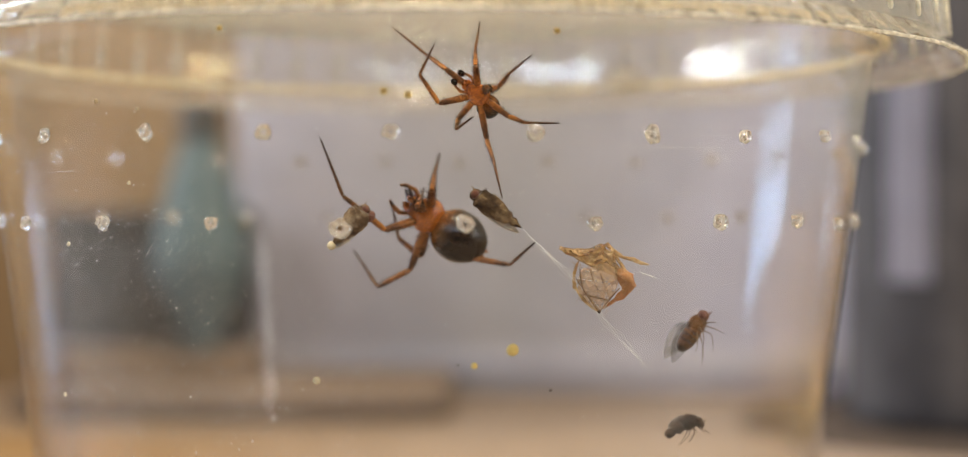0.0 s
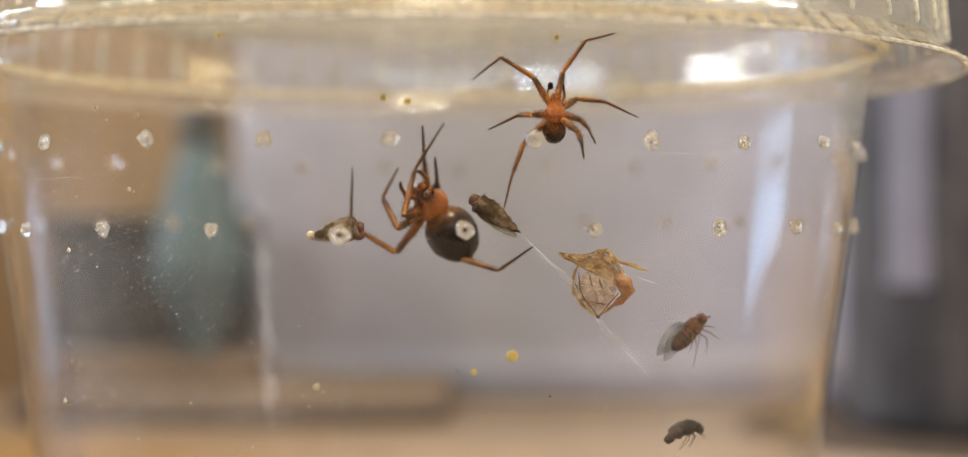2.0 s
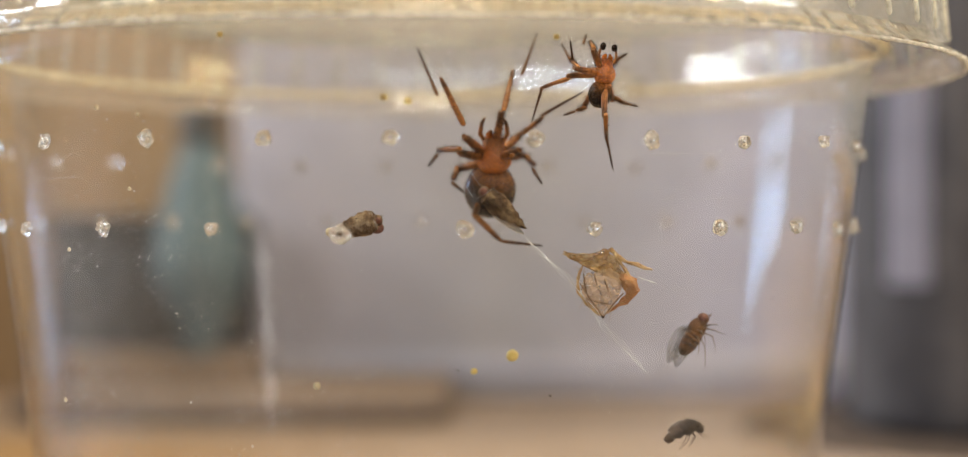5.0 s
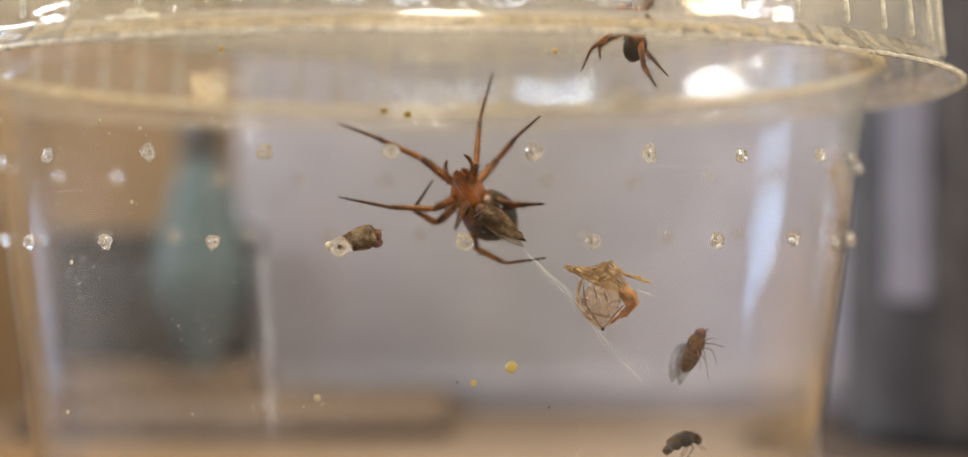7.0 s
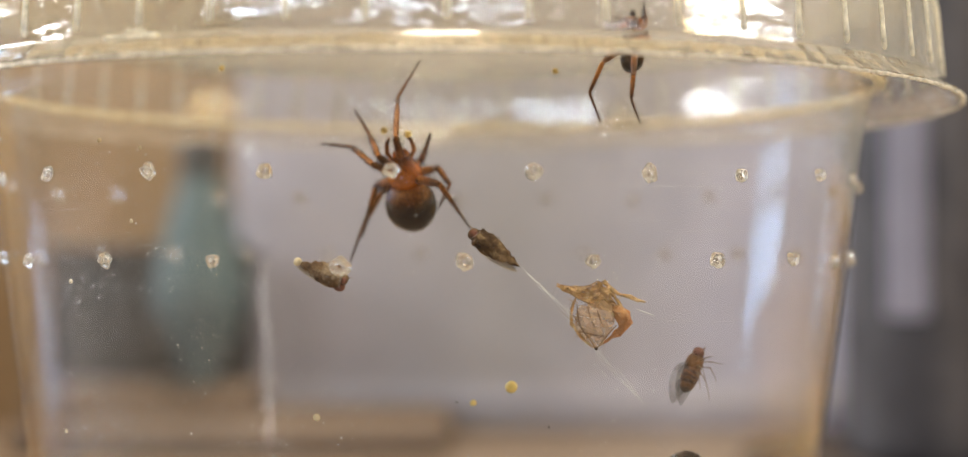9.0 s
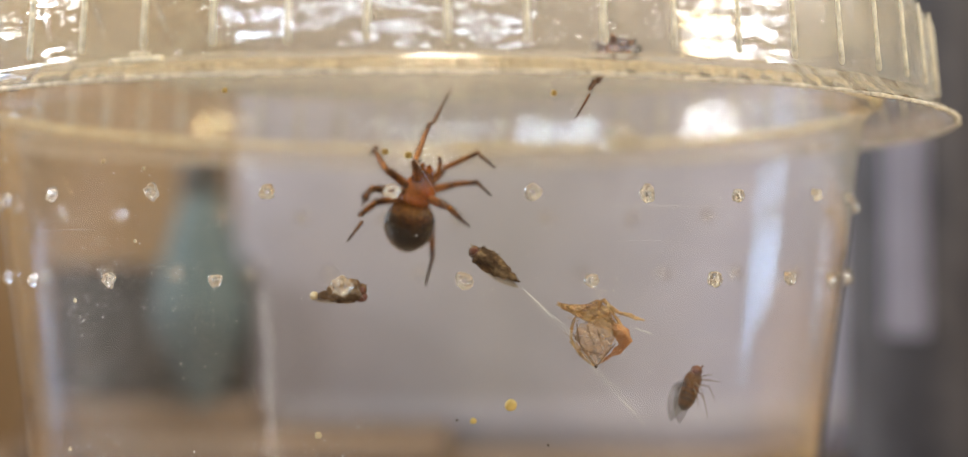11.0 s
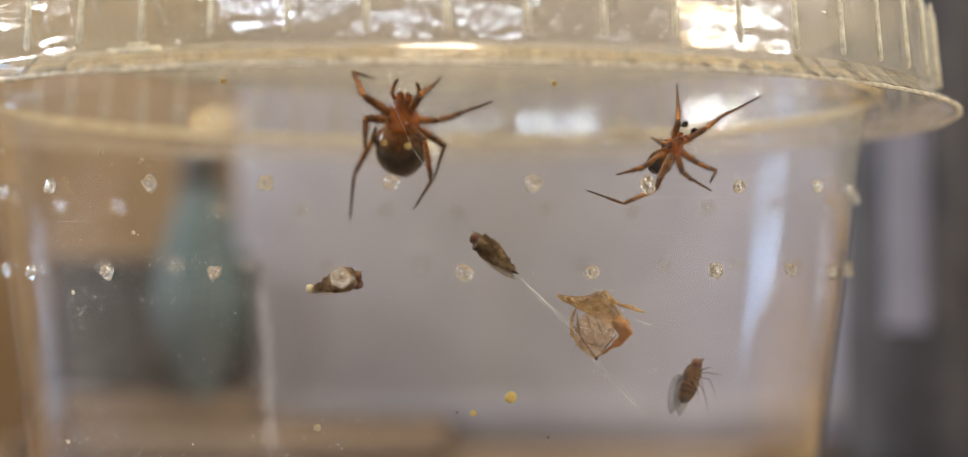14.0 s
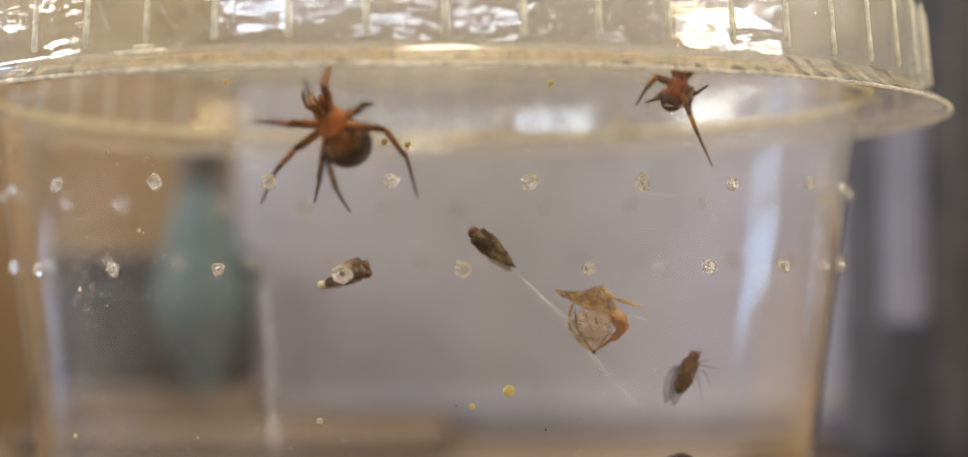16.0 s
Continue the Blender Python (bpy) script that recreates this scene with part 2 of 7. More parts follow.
LABELWHITE = mottled("white_label_paper", [(0.3, (0.31, 0.28, 0.32)), (0.7, (0.42, 0.38, 0.43))], 15.0, 0.6, 0.1)
PALE = mottled("pale_lavender_paper", [(0.3, (0.37, 0.36, 0.41)), (0.7, (0.44, 0.425, 0.48))], 15.0, 0.6, 0.1)
CEIL = mottled("white_ceiling_paint", [(0.3, (0.72, 0.71, 0.68)), (0.7, (0.8, 0.79, 0.76))], 3.0, 0.8, 0.1)
FLOORWOOD = mottled("dark_floor_boards", [(0.3, (0.12, 0.08, 0.05)), (0.7, (0.2, 0.13, 0.08))], 5.0, 0.5, 0.2, 40.0, stretch=(8, 1, 1))
WHITEPAINT = mottled("white_gloss_paint", [(0.3, (0.72, 0.72, 0.70)), (0.7, (0.8, 0.8, 0.78))], 5.0, 0.4, 0.1)

def grown(name, stops, rough=0.45, along=2, size=1.0, shade=(0.35, 1.1), sss=0.15, gloss=0.5, grain=2500.0, relief=0.00006):
    """Colour changes along the part's own length, with fine mottling."""
    m, nt, out = nodes_of(name)
    b = node(nt, "ShaderNodeBsdfPrincipled", Roughness=rough)
    b.inputs["Specular IOR Level"].default_value = gloss
    b.inputs["Subsurface Weight"].default_value = sss
    b.inputs["Subsurface Radius"].default_value = (0.0005, 0.0002, 0.0001)
    b.inputs["Subsurface Scale"].default_value = 1.0
    tc = nt.nodes.new("ShaderNodeTexCoord")
    sep = nt.nodes.new("ShaderNodeSeparateXYZ")
    nt.links.new(tc.outputs["Generated"], sep.inputs[0])
    n1 = node(nt, "ShaderNodeTexNoise", Scale=grain, Detail=5.0)
    n2 = node(nt, "ShaderNodeTexNoise", Scale=grain * 4, Detail=3.0)
    for n in (n1, n2):
        nt.links.new(tc.outputs["Object"], n.inputs["Vector"])
    jit = nt.nodes.new("ShaderNodeMath")
    jit.operation = "MULTIPLY_ADD"
    jit.inputs[1].default_value = 0.22
    nt.links.new(n1.outputs["Fac"], jit.inputs[0])
    nt.links.new(sep.outputs[along], jit.inputs[2])
    sub = nt.nodes.new("ShaderNodeMath")
    sub.operation = "SUBTRACT"
    sub.inputs[1].default_value = 0.11
    nt.links.new(jit.outputs[0], sub.inputs[0])
    r = ramp(nt, sub.outputs[0], stops)
    r2 = ramp(nt, n2.outputs["Fac"], [(0.35, (shade[0],) * 3), (0.65, (shade[1],) * 3)])
    mx = nt.nodes.new("ShaderNodeMix")
    mx.data_type, mx.blend_type = "RGBA", "MULTIPLY"
    mx.inputs[0].default_value = 0.9
    nt.links.new(r.outputs[0], mx.inputs[6])
    nt.links.new(r2.outputs[0], mx.inputs[7])
    nt.links.new(mx.outputs[2], b.inputs["Base Color"])
    bp = node(nt, "ShaderNodeBump", Strength=0.6, Distance=relief)
    nt.links.new(n2.outputs["Fac"], bp.inputs["Height"])
    nt.links.new(bp.outputs[0], b.inputs["Normal"])
    nt.links.new(b.outputs[0], out.inputs[0])
    return m


# ---- building helpers ----
MM = 0.001
LEDGE = 0.049  # height of the cup's ledge above the table


def finish(bm, name, material, parent=None, label="", smooth=True):
    me = bpy.data.meshes.new(name)
    bmesh.ops.recalc_face_normals(bm, faces=bm.faces)
    bm.to_mesh(me)
    bm.free()
    me.materials.append(material)
    if smooth:
        for p in me.polygons:
            p.use_smooth = True
        me.set_sharp_from_angle(angle=radians(50))
    ob = new(name, me)
    if parent is not None:
        ob.parent = parent
    if label:
        ob["label"] = label
    return ob


def part(name, bm, material, parent, label="", smooth=True):
    return finish(bm, name, material, parent, label, smooth)


def thing(name, at, label, category, group="", kind=""):
    ob = new(name)
    ob.empty_display_size = 0.003
    ob.matrix_world = at if isinstance(at, Matrix) else Matrix.Translation(at)
    return tagged(ob, label, category, group, kind)


def lathe(profile, n=64, closed=False, wobble=None):
    """Turns (radius, height) points about z; closed joins the last to the first."""
    bm = bmesh.new()
    rings = []
    for i, (r, z) in enumerate(profile):
        if r < 1e-9:
            rings.append([bm.verts.new((0, 0, z))])
            continue
        ring = []
        for k in range(n):
            a = 2 * math.pi * k / n
            dr, dz = wobble(i, a) if wobble else (0, 0)
            ring.append(bm.verts.new(((r + dr) * math.cos(a), (r + dr) * math.sin(a), z + dz)))
        rings.append(ring)
    pairs = list(zip(rings, rings[1:])) + ([(rings[-1], rings[0])] if closed else [])
    for a, b in pairs:
        for k in range(n):
            q = (k + 1) % n
            if len(a) == 1 and len(b) > 1:
                bm.faces.new((a[0], b[k], b[q]))
            elif len(b) == 1 and len(a) > 1:
                bm.faces.new((a[k], b[0], a[q]))
            elif len(a) > 1:
                bm.faces.new((a[k], b[k], b[q], a[q]))
    return bm


def box(sx, sy, sz, bevel=0.0, at=(0, 0, 0)):
    """A block standing on z = 0 with softened edges."""
    bm = bmesh.new()
    bmesh.ops.create_cube(bm, size=1)
    bmesh.ops.scale(bm, vec=(sx, sy, sz), verts=bm.verts)
    bmesh.ops.translate(bm, vec=(at[0], at[1], at[2] + sz / 2), verts=bm.verts)
    if bevel:
        bmesh.ops.bevel(bm, geom=list(bm.edges), offset=bevel, segments=3, affect="EDGES", profile=0.5)
    return bm


def tube(points, radii, sides=10, cap=True):
    """A round rod through points, with a radius at each."""
    bm = bmesh.new()
    pts = [Vector(p) for p in points]
    rings = []
    ref = None
    for i, p in enumerate(pts):
        d = (pts[min(i + 1, len(pts) - 1)] - pts[max(i - 1, 0)]).normalized()
        if ref is None:
            ref = d.orthogonal().normalized()
        u = (ref - d * ref.dot(d)).normalized()
        ref = u
        v = d.cross(u)
        rings.append([bm.verts.new(p + (u * math.cos(a) + v * math.sin(a)) * radii[i])
                      for a in (2 * math.pi * k / sides for k in range(sides))])
    for a, b in zip(rings, rings[1:]):
        for k in range(sides):
            q = (k + 1) % sides
            bm.faces.new((a[k], a[q], b[q], b[k]))
    if cap:
        bm.faces.new(list(reversed(rings[0])))
        bm.faces.new(rings[-1])
    return bm


def merge(*bms):
    """Joins several bmeshes into one."""
    me = bpy.data.meshes.new("scratch")
    bm = bmesh.new()
    for b in bms:
        b.to_mesh(me)
        b.free()
        bm.from_mesh(me)
    bpy.data.meshes.remove(me)
    return bm


def moved(bm, m):
    bm.transform(m)
    return bm


def blob(rx, ry, rz, at=(0, 0, 0), u=12, v=8):
    bm = bmesh.new()
    bmesh.ops.create_uvsphere(bm, u_segments=u, v_segments=v, radius=1)
    bmesh.ops.scale(bm, vec=(rx, ry, rz), verts=bm.verts)
    bmesh.ops.translate(bm, vec=at, verts=bm.verts)
    return bm


# ---- the room ----
X0, X1, Y0, Y1, Z0, Z1 = -1.2, 1.2, -1.0, 1.3, -0.75, 1.5


def slab(name, lo, hi, material, label, category, kind="structure"):
    bm = box(hi[0] - lo[0], hi[1] - lo[1], hi[2] - lo[2], 0, ((lo[0] + hi[0]) / 2, (lo[1] + hi[1]) / 2, lo[2]))
    return tagged(finish(bm, name, material, smooth=False), label, category, kind=kind)


slab("floor", (X0 - 0.1, Y0 - 0.1, Z0 - 0.1), (X1 + 0.1, Y1 + 0.1, Z0), FLOORWOOD, "dark brown wooden floor boards", "floor")
slab("ceiling", (X0 - 0.1, Y0 - 0.1, Z1), (X1 + 0.1, Y1 + 0.1, Z1 + 0.1), CEIL, "plain white painted ceiling of the room", "ceiling")
slab("wall_north", (X0 - 0.1, Y1, Z0), (X1 + 0.1, Y1 + 0.1, Z1), ROOMPAINT, "plain cream painted wall behind the table", "wall")
# unseen rear wall; its openings are added round the reflection lamps
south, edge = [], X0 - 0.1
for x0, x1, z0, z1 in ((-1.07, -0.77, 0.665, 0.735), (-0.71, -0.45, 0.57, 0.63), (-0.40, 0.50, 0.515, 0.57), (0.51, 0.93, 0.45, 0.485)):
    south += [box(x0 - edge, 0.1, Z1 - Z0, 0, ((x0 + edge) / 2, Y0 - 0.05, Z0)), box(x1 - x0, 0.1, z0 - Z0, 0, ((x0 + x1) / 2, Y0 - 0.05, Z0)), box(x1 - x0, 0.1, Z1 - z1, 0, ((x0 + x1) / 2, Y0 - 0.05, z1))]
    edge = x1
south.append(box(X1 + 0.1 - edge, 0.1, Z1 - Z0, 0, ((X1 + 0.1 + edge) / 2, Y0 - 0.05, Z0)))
tagged(finish(merge(*south), "wall_south", DIMPAINT, smooth=False), "unseen dimmed wall with four openings behind the reflection lamps", "wall", kind="structure")


def pierced_wall(name, x, thick, holes, label):
    """A side wall with window openings, given as (y0, y1, z0, z1) in the order of y."""
    pieces, y = [], Y0
    for y0, y1, z0, z1 in holes:
        pieces += [box(thick, y0 - y, Z1 - Z0, 0, (x, (y0 + y) / 2, Z0)), box(thick, y1 - y0, z0 - Z0, 0, (x, (y0 + y1) / 2, Z0)), box(thick, y1 - y0, Z1 - z1, 0, (x, (y0 + y1) / 2, z1))]
        y = y1
    pieces.append(box(thick, Y1 - y, Z1 - Z0, 0, (x, (Y1 + y) / 2, Z0)))
    tagged(finish(merge(*pieces), name, ROOMPAINT, smooth=False), label, "wall", kind="structure")


def window(name, x, y0, y1, z0, z1, label):
    win = thing(name, (x, (y0 + y1) / 2, z0), label, "window", kind="structure")
    h, w = z1 - z0, y1 - y0
    bar = 0.008
    part("window_frame", merge(box(0.04, bar, h, 0.002, (0, (bar - w) / 2, 0)), box(0.04, bar, h, 0.002, (0, (w - bar) / 2, 0)),
                               box(0.04, w - 2 * bar, bar, 0.002), box(0.04, w - 2 * bar, bar, 0.002, (0, 0, h - bar))), WHITEPAINT, win)
    part("window_sill", box(0.14, w, 0.02, 0.003, (0.02 if x < 0 else -0.02, 0, -0.021)), WHITEPAINT, win)


# unseen windows put round the lamps, placed by the reflections in the plastic
pierced_wall("wall_west", X0 - 0.05, 0.1, ((-0.24, 0.40, 0.495, 0.585), (0.53, 0.87, 0.12, 0.92)), "cream painted wall with two window openings")
window("window_1", X0 - 0.06, -0.24, 0.40, 0.495, 0.585, "low white painted slit window in the side wall")
window("window_2", X0 - 0.06, 0.53, 0.87, 0.12, 0.92, "tall narrow white painted window in the side wall")
pierced_wall("wall_east", X1 + 0.05, 0.1, ((-0.74, -0.66, 0.14, 0.36), (-0.64, -0.16, 0.435, 0.50)), "cream painted wall with two small windows")
# made-up housing round the added gold strip
sconce = thing("gold_reflection_lamp", (X1, -0.30, 0.566), "unseen warm strip added for golden reflections", "lamp")
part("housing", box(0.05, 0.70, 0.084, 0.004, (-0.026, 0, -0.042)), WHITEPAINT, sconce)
window("window_3", X1 + 0.06, -0.74, -0.66, 0.14, 0.36, "narrow white painted slit window")
window("window_4", X1 + 0.06, -0.64, -0.16, 0.435, 0.50, "low white painted window beside the warm reflection strip")
lamp = thing("ceiling_lamp", (0.05, -0.30, Z1), "round warm ceiling lamp with a white shade", "lamp")
part("shade", lathe([(0.02, 0), (0.03, -0.005), (0.05, -0.03), (0.26, -0.055), (0.262, -0.060), (0.255, -0.060), (0.045, -0.036), (0.02, -0.03)], 48), WHITEPAINT, lamp)


# ---- the table and what stands behind the cup ----
table = thing("table", (0, 0, 0), "brown wooden table with a rounded edge under the cup", "table")
part("tabletop", box(1.1, 0.39, 0.03, 0.006, (0, 0.085, -0.03)), TABLEWOOD, table)
for sx in (-1, 1):
    for y in (-0.07, 0.24):
        part("leg", box(0.05, 0.05, 0.719, 0.004, (sx * 0.5, y, -0.75)), TABLEWOOD, table)

# small things standing on the table behind the cup
STORAGE = grown("storage_card", [(0.0, (0.4042, 0.3854, 0.4512)), (0.16, (0.410, 0.384, 0.416)), (0.40, (0.412, 0.386, 0.388)), (0.60, (0.420, 0.400, 0.434)), (0.78, (0.4136, 0.4042, 0.4888)), (1.0, (0.4136, 0.4136, 0.5264))], 0.65, 0, sss=0.0, shade=(0.88, 1.03), gloss=0.4, grain=25.0, relief=0.0001)
folder = thing("storage_box", (0.016, 0.240, 0), "upright lavender grey box standing behind the cup", "box")
part("body", box(0.136, 0.030, 0.150, 0.002), STORAGE, folder)
part("pale_band", box(0.1356, 0.0008, 0.0045, 0.0002, (0, -0.0154, 0.005)), PALE, folder, "pale band along the foot")
part("lid", box(0.139, 0.033, 0.012, 0.002, (0, 0, 0.1505)), WALLPAINT, folder)
case = thing("pen_case", (-0.047, 0.205, 0), "flat brown grey case lying on the table", "case")
part("shell", box(0.084, 0.034, 0.0068, 0.003), CASEGREY, case)
block = thing("wooden_block", (-0.066, 0.209, 0.007), "small brown wooden block lying on a flat case", "block")
part("board", box(0.044, 0.028, 0.0055, 0.0006), DARKWOOD, block)
black_box = thing("black_box", (-0.0665, 0.214, 0.0127), "small matt black box stacked on a wooden block", "box")
part("body", box(0.040, 0.014, 0.021, 0.001), BLACK, black_box)
part("lid", box(0.041, 0.015, 0.006, 0.001, (0, 0, 0.0212)), BLACK, black_box)
bottle = thing("teal_bottle", (-0.0538, 0.1975, 0.0127), "small teal glazed bottle with a dark cap", "bottle")
part("flask", lathe([(0, 0), (0.0022, 0), (0.0026, 0.0010), (0.0052, 0.0065), (0.0080, 0.0125), (0.0094, 0.0165), (0.0092, 0.0195), (0.0082, 0.025), (0.0062, 0.033), (0.0045, 0.0385), (0.0036, 0.041), (0, 0.041)], 40), TEAL, bottle)
part("cap", lathe([(0, 0.0411), (0.0042, 0.0411), (0.0044, 0.0418), (0.0040, 0.0475), (0.0034, 0.0485), (0, 0.0487)], 32), BLACK, bottle)
plank = thing("chopping_board", (-0.0923, 0.2425, 0), "upright tan wooden board standing on the table", "board")
part("board", box(0.0954, 0.012, 0.110, 0.001), TANWOOD, plank)
# upright darker and paler streaks across the bottle's width
STREAKED = grown("streaked_dark_plastic", [(0.0, (0.085, 0.078, 0.078)), (0.10, (0.042, 0.037, 0.038)), (0.22, (0.030, 0.026, 0.027)), (0.33, (0.070, 0.060, 0.056)), (0.42, (0.040, 0.033, 0.032)), (0.52, (0.026, 0.022, 0.021)), (1.0, (0.05, 0.043, 0.04))], 0.6, 0, sss=0.0, shade=(0.7, 1.1), gloss=0.3, grain=60.0, relief=0.0001)
jar = thing("dark_bottle", (0.0860, 0.172, 0.0022), "dark grey bottle with a pale label standing on the table", "bottle")
part("flask", lathe([(0, 0), (0.0185, 0), (0.0200, 0.0015), (0.0205, 0.004), (0.0205, 0.085), (0.018, 0.094), (0.009, 0.100), (0.009, 0.112), (0, 0.112)], 48), STREAKED, jar)
# made-up flat disc; the shade round the bottle's foot put into its colour
coaster = thing("coaster", (0.0860, 0.172, -0.0002), "round dark disc standing in for shade under the bottle", "coaster")
part("disc", lathe([(0, 0.0003), (0.0375, 0.0003), (0.0390, 0.0008), (0.0390, 0.0018), (0.0380, 0.0023), (0, 0.0023)], 64), SHADE_DISC, coaster)
strip = bmesh.new()
cols = []
for q in range(9):
    a = radians(-143.5 + q * 2.7)
    cols.append([strip.verts.new((0.0208 * math.cos(a), 0.0208 * math.sin(a), z)) for z in (0.0255, 0.061)])
for a, b in zip(cols, cols[1:]):
    strip.faces.new((a[0], b[0], b[1], a[1]))
bmesh.ops.solidify(strip, geom=list(strip.faces), thickness=0.0001)
part("paper_label", strip, LABELWHITE, jar, "pale lavender paper label")

# unseen golden wood added beside the cup, to be mirrored in the plastic's edges
crate = thing("gold_reflector_box", (0.195, 0.215, 0), "unseen golden wooden box added as a reflector", "box")
part("body", box(0.13, 0.09, 0.028, 0.003), GOLDWOOD, crate)
part("lid", box(0.134, 0.094, 0.009, 0.003, (0, 0, 0.0282)), GOLDWOOD, crate)
gold = thing("gold_reflector_tray", (0.190, 0.070, 0), "unseen flat golden wooden tray added as a reflector", "tray")
part("board", box(0.17, 0.115, 0.004, 0.001), GOLDWOOD, gold)
for y in (-0.0545, 0.0545):
    part("rim", box(0.168, 0.005, 0.004, 0.001, (0, y, 0.0041)), GOLDWOOD, gold)
crate = thing("gold_reflector_box", (-0.222, 0.21, 0), "unseen long golden wooden box added as a reflector", "box")
part("body", box(0.13, 0.09, 0.060, 0.003), GOLDWOOD, crate)
part("lid", box(0.134, 0.094, 0.009, 0.003, (0, 0, 0.0602)), GOLDWOOD, crate)

# ---- the cup and its lid ----
TAPER = 0.124


def wall_r(z):
    """Outer radius of the cup's wall at a height above the table, below the ledge."""
    return 0.026 + TAPER * (z - LEDGE)


def mm_profile(points, dz=LEDGE):
    return [(r * MM, z * MM + dz) for r, z in points]


cup = thing("plastic_cup", (0, 0, 0), "small clear plastic cup with lid and pin-pricked holes", "cup")
base_r = wall_r(0.0) / MM
outer = [(base_r - 1.2, -49.0), (base_r - 0.3, -48.7), (base_r, -48.0)] + [((26 + TAPER * z), z) for z in (-40, -30, -20, -10, -3, -1.15, -1.0, -0.9)]
outer += [(26.05, -0.5), (26.35, -0.2), (26.9, 0.0), (27.2, 0.25), (27.3, 0.7), (27.62, 2.5), (27.95, 4.4), (28.2, 4.75), (29.0, 4.7), (29.25, 4.3)]
inner = [(28.9, 4.15), (28.6, 4.4), (28.0, 4.45), (27.65, 4.2), (27.03, 0.8), (26.9, 0.45), (26.5, 0.25), (26.0, 0.05), (25.75, -0.5), (25.62, -0.7)]
inner += [((25.7 + TAPER * z), z) for z in (-0.85, -1.0, -3, -10, -20, -30, -40, -47.4)] + [(base_r - 1.6, -48.0), (0, -48.2)]
part("body", lathe(mm_profile([(0, -48.7)] + outer + inner), 192), CUP, cup)

# the bead of the ledge, its bright line put into a milky gold colour
part("ledge_bead", lathe([((26.55 + 0.32 * math.cos(a)) * MM, LEDGE + (0.24 + 0.25 * math.sin(a)) * MM) for a in (2 * math.pi * q / 10 for q in range(10))], 192, closed=True), EDGE_GLOW, cup, "thick moulded ledge with its gold glow in the colour")

# two rows of pricked holes: a melted bead with a dimple in the middle
BEAD_RING = [(0.105, -0.08), (0.105, 0.08), (0.14, 0.20), (0.20, 0.25), (0.27, 0.22), (0.33, 0.13), (0.37, 0.02), (0.39, -0.06), (0.13, -0.10)]


def bead_mesh(seed):
    """A lumpy ring of melted plastic, higher on one side."""
    bm = lathe([(r * MM, h * MM) for r, h in BEAD_RING], 24, closed=True)
    for v in bm.verts:
        a = math.atan2(v.co.y, v.co.x)
        q = noise.noise((1.6 * math.cos(a), 1.6 * math.sin(a), seed * 3.7))
        q2 = noise.noise(v.co * 6000 + Vector((seed, 0, 0)))
        v.co.x *= 1 + 0.28 * q
        v.co.y *= 1 + 0.28 * q
        v.co.z *= 1 + 0.6 * q + 0.25 * q2
    return bm


beads = [part("air_hole", bead_mesh(q), BEAD, cup, "melted bead round a pin hole") for q in range(6)]


def hole_pose(deg, z):
    a = radians(deg)
    r = wall_r(LEDGE + z * MM)
    m = Matrix.Translation((r * math.sin(a), -r * math.cos(a), LEDGE + z * MM)) @ Matrix.Rotation(a, 4, "Z") @ Matrix.Rotation(radians(90 - 7), 4, "X")
    return m


rng = random.Random(5)
TOP_ROW = [-60, -45.2, -28.2, -14.3, -1.3, 13.1, 26.0, 38.3, 53.9, 67, 81, 97, 114.7, 130.2, 145.6, 161.8, 177.7, 190.7, 205.6, 220.9, 241.5, 256, 271, 286]
LOW_ROW = [-66, -52.8, -35.9, -20.9, -6.7, 6.1, 19.9, 35.8, 49.4, 62.2, 76, 91, 107, 122.7, 138.5, 154.7, 170, 184.5, 201, 216.1, 230.4, 246, 263, 279]
count = 0
for row, z0 in ((TOP_ROW, -5.45), (LOW_ROW, -9.65)):
    for deg in row:
        ob = beads[count] if count < 6 else beads[count % 6].copy()
        if count >= 6:
            scene.collection.objects.link(ob)
        count += 1
        s = rng.uniform(0.85, 1.15)
        ob.matrix_basis = hole_pose(deg, z0 + rng.uniform(-0.15, 0.15)) @ Matrix.Rotation(rng.uniform(0, 6), 4, "Z") @ Matrix.Diagonal((s, s * rng.uniform(0.9, 1.1), 1, 1))



RIB_COUNT = 56
RIB_TURN = 0.62


def ragged(i, a):
    """A ragged trimmed edge at the foot of the flange."""
    if i in (0, 1, 7):
        q = noise.noise((40 * math.cos(a), 40 * math.sin(a), 1.3))
        q2 = noise.noise((9 * math.cos(a), 9 * math.sin(a), 7.7))
        return (0.00012 * q, 0.00016 * q + 0.0001 * q2)
    return (0, 0)


def bowed(i, a):
    """Panels that bow in a little between the ribs, each in its own way."""
    if 1 <= i <= 9:
        u = a / (2 * math.pi) * RIB_COUNT - RIB_TURN
        own = noise.noise((math.floor(u) * 3.7, 1.5, min(i, 10 - i) * 0.5))
        return (-0.00012 * (0.5 + own) * math.sin(math.pi * (u % 1.0)) ** 2, 0)
    return (0, 0)


skirt = mm_profile([(29.95, 0.42), (29.87, 1.4), (29.77, 2.6), (29.66, 3.8), (29.42, 4.8), (28.95, 5.6), (28.75, 5.4), (29.12, 4.7), (29.33, 3.8), (29.54, 1.4), (29.62, 0.42)], 0)
lid = part("lid", lathe(skirt, 672, closed=True, wobble=bowed), LID, cup, "clear snap-on lid with a ribbed skirt")
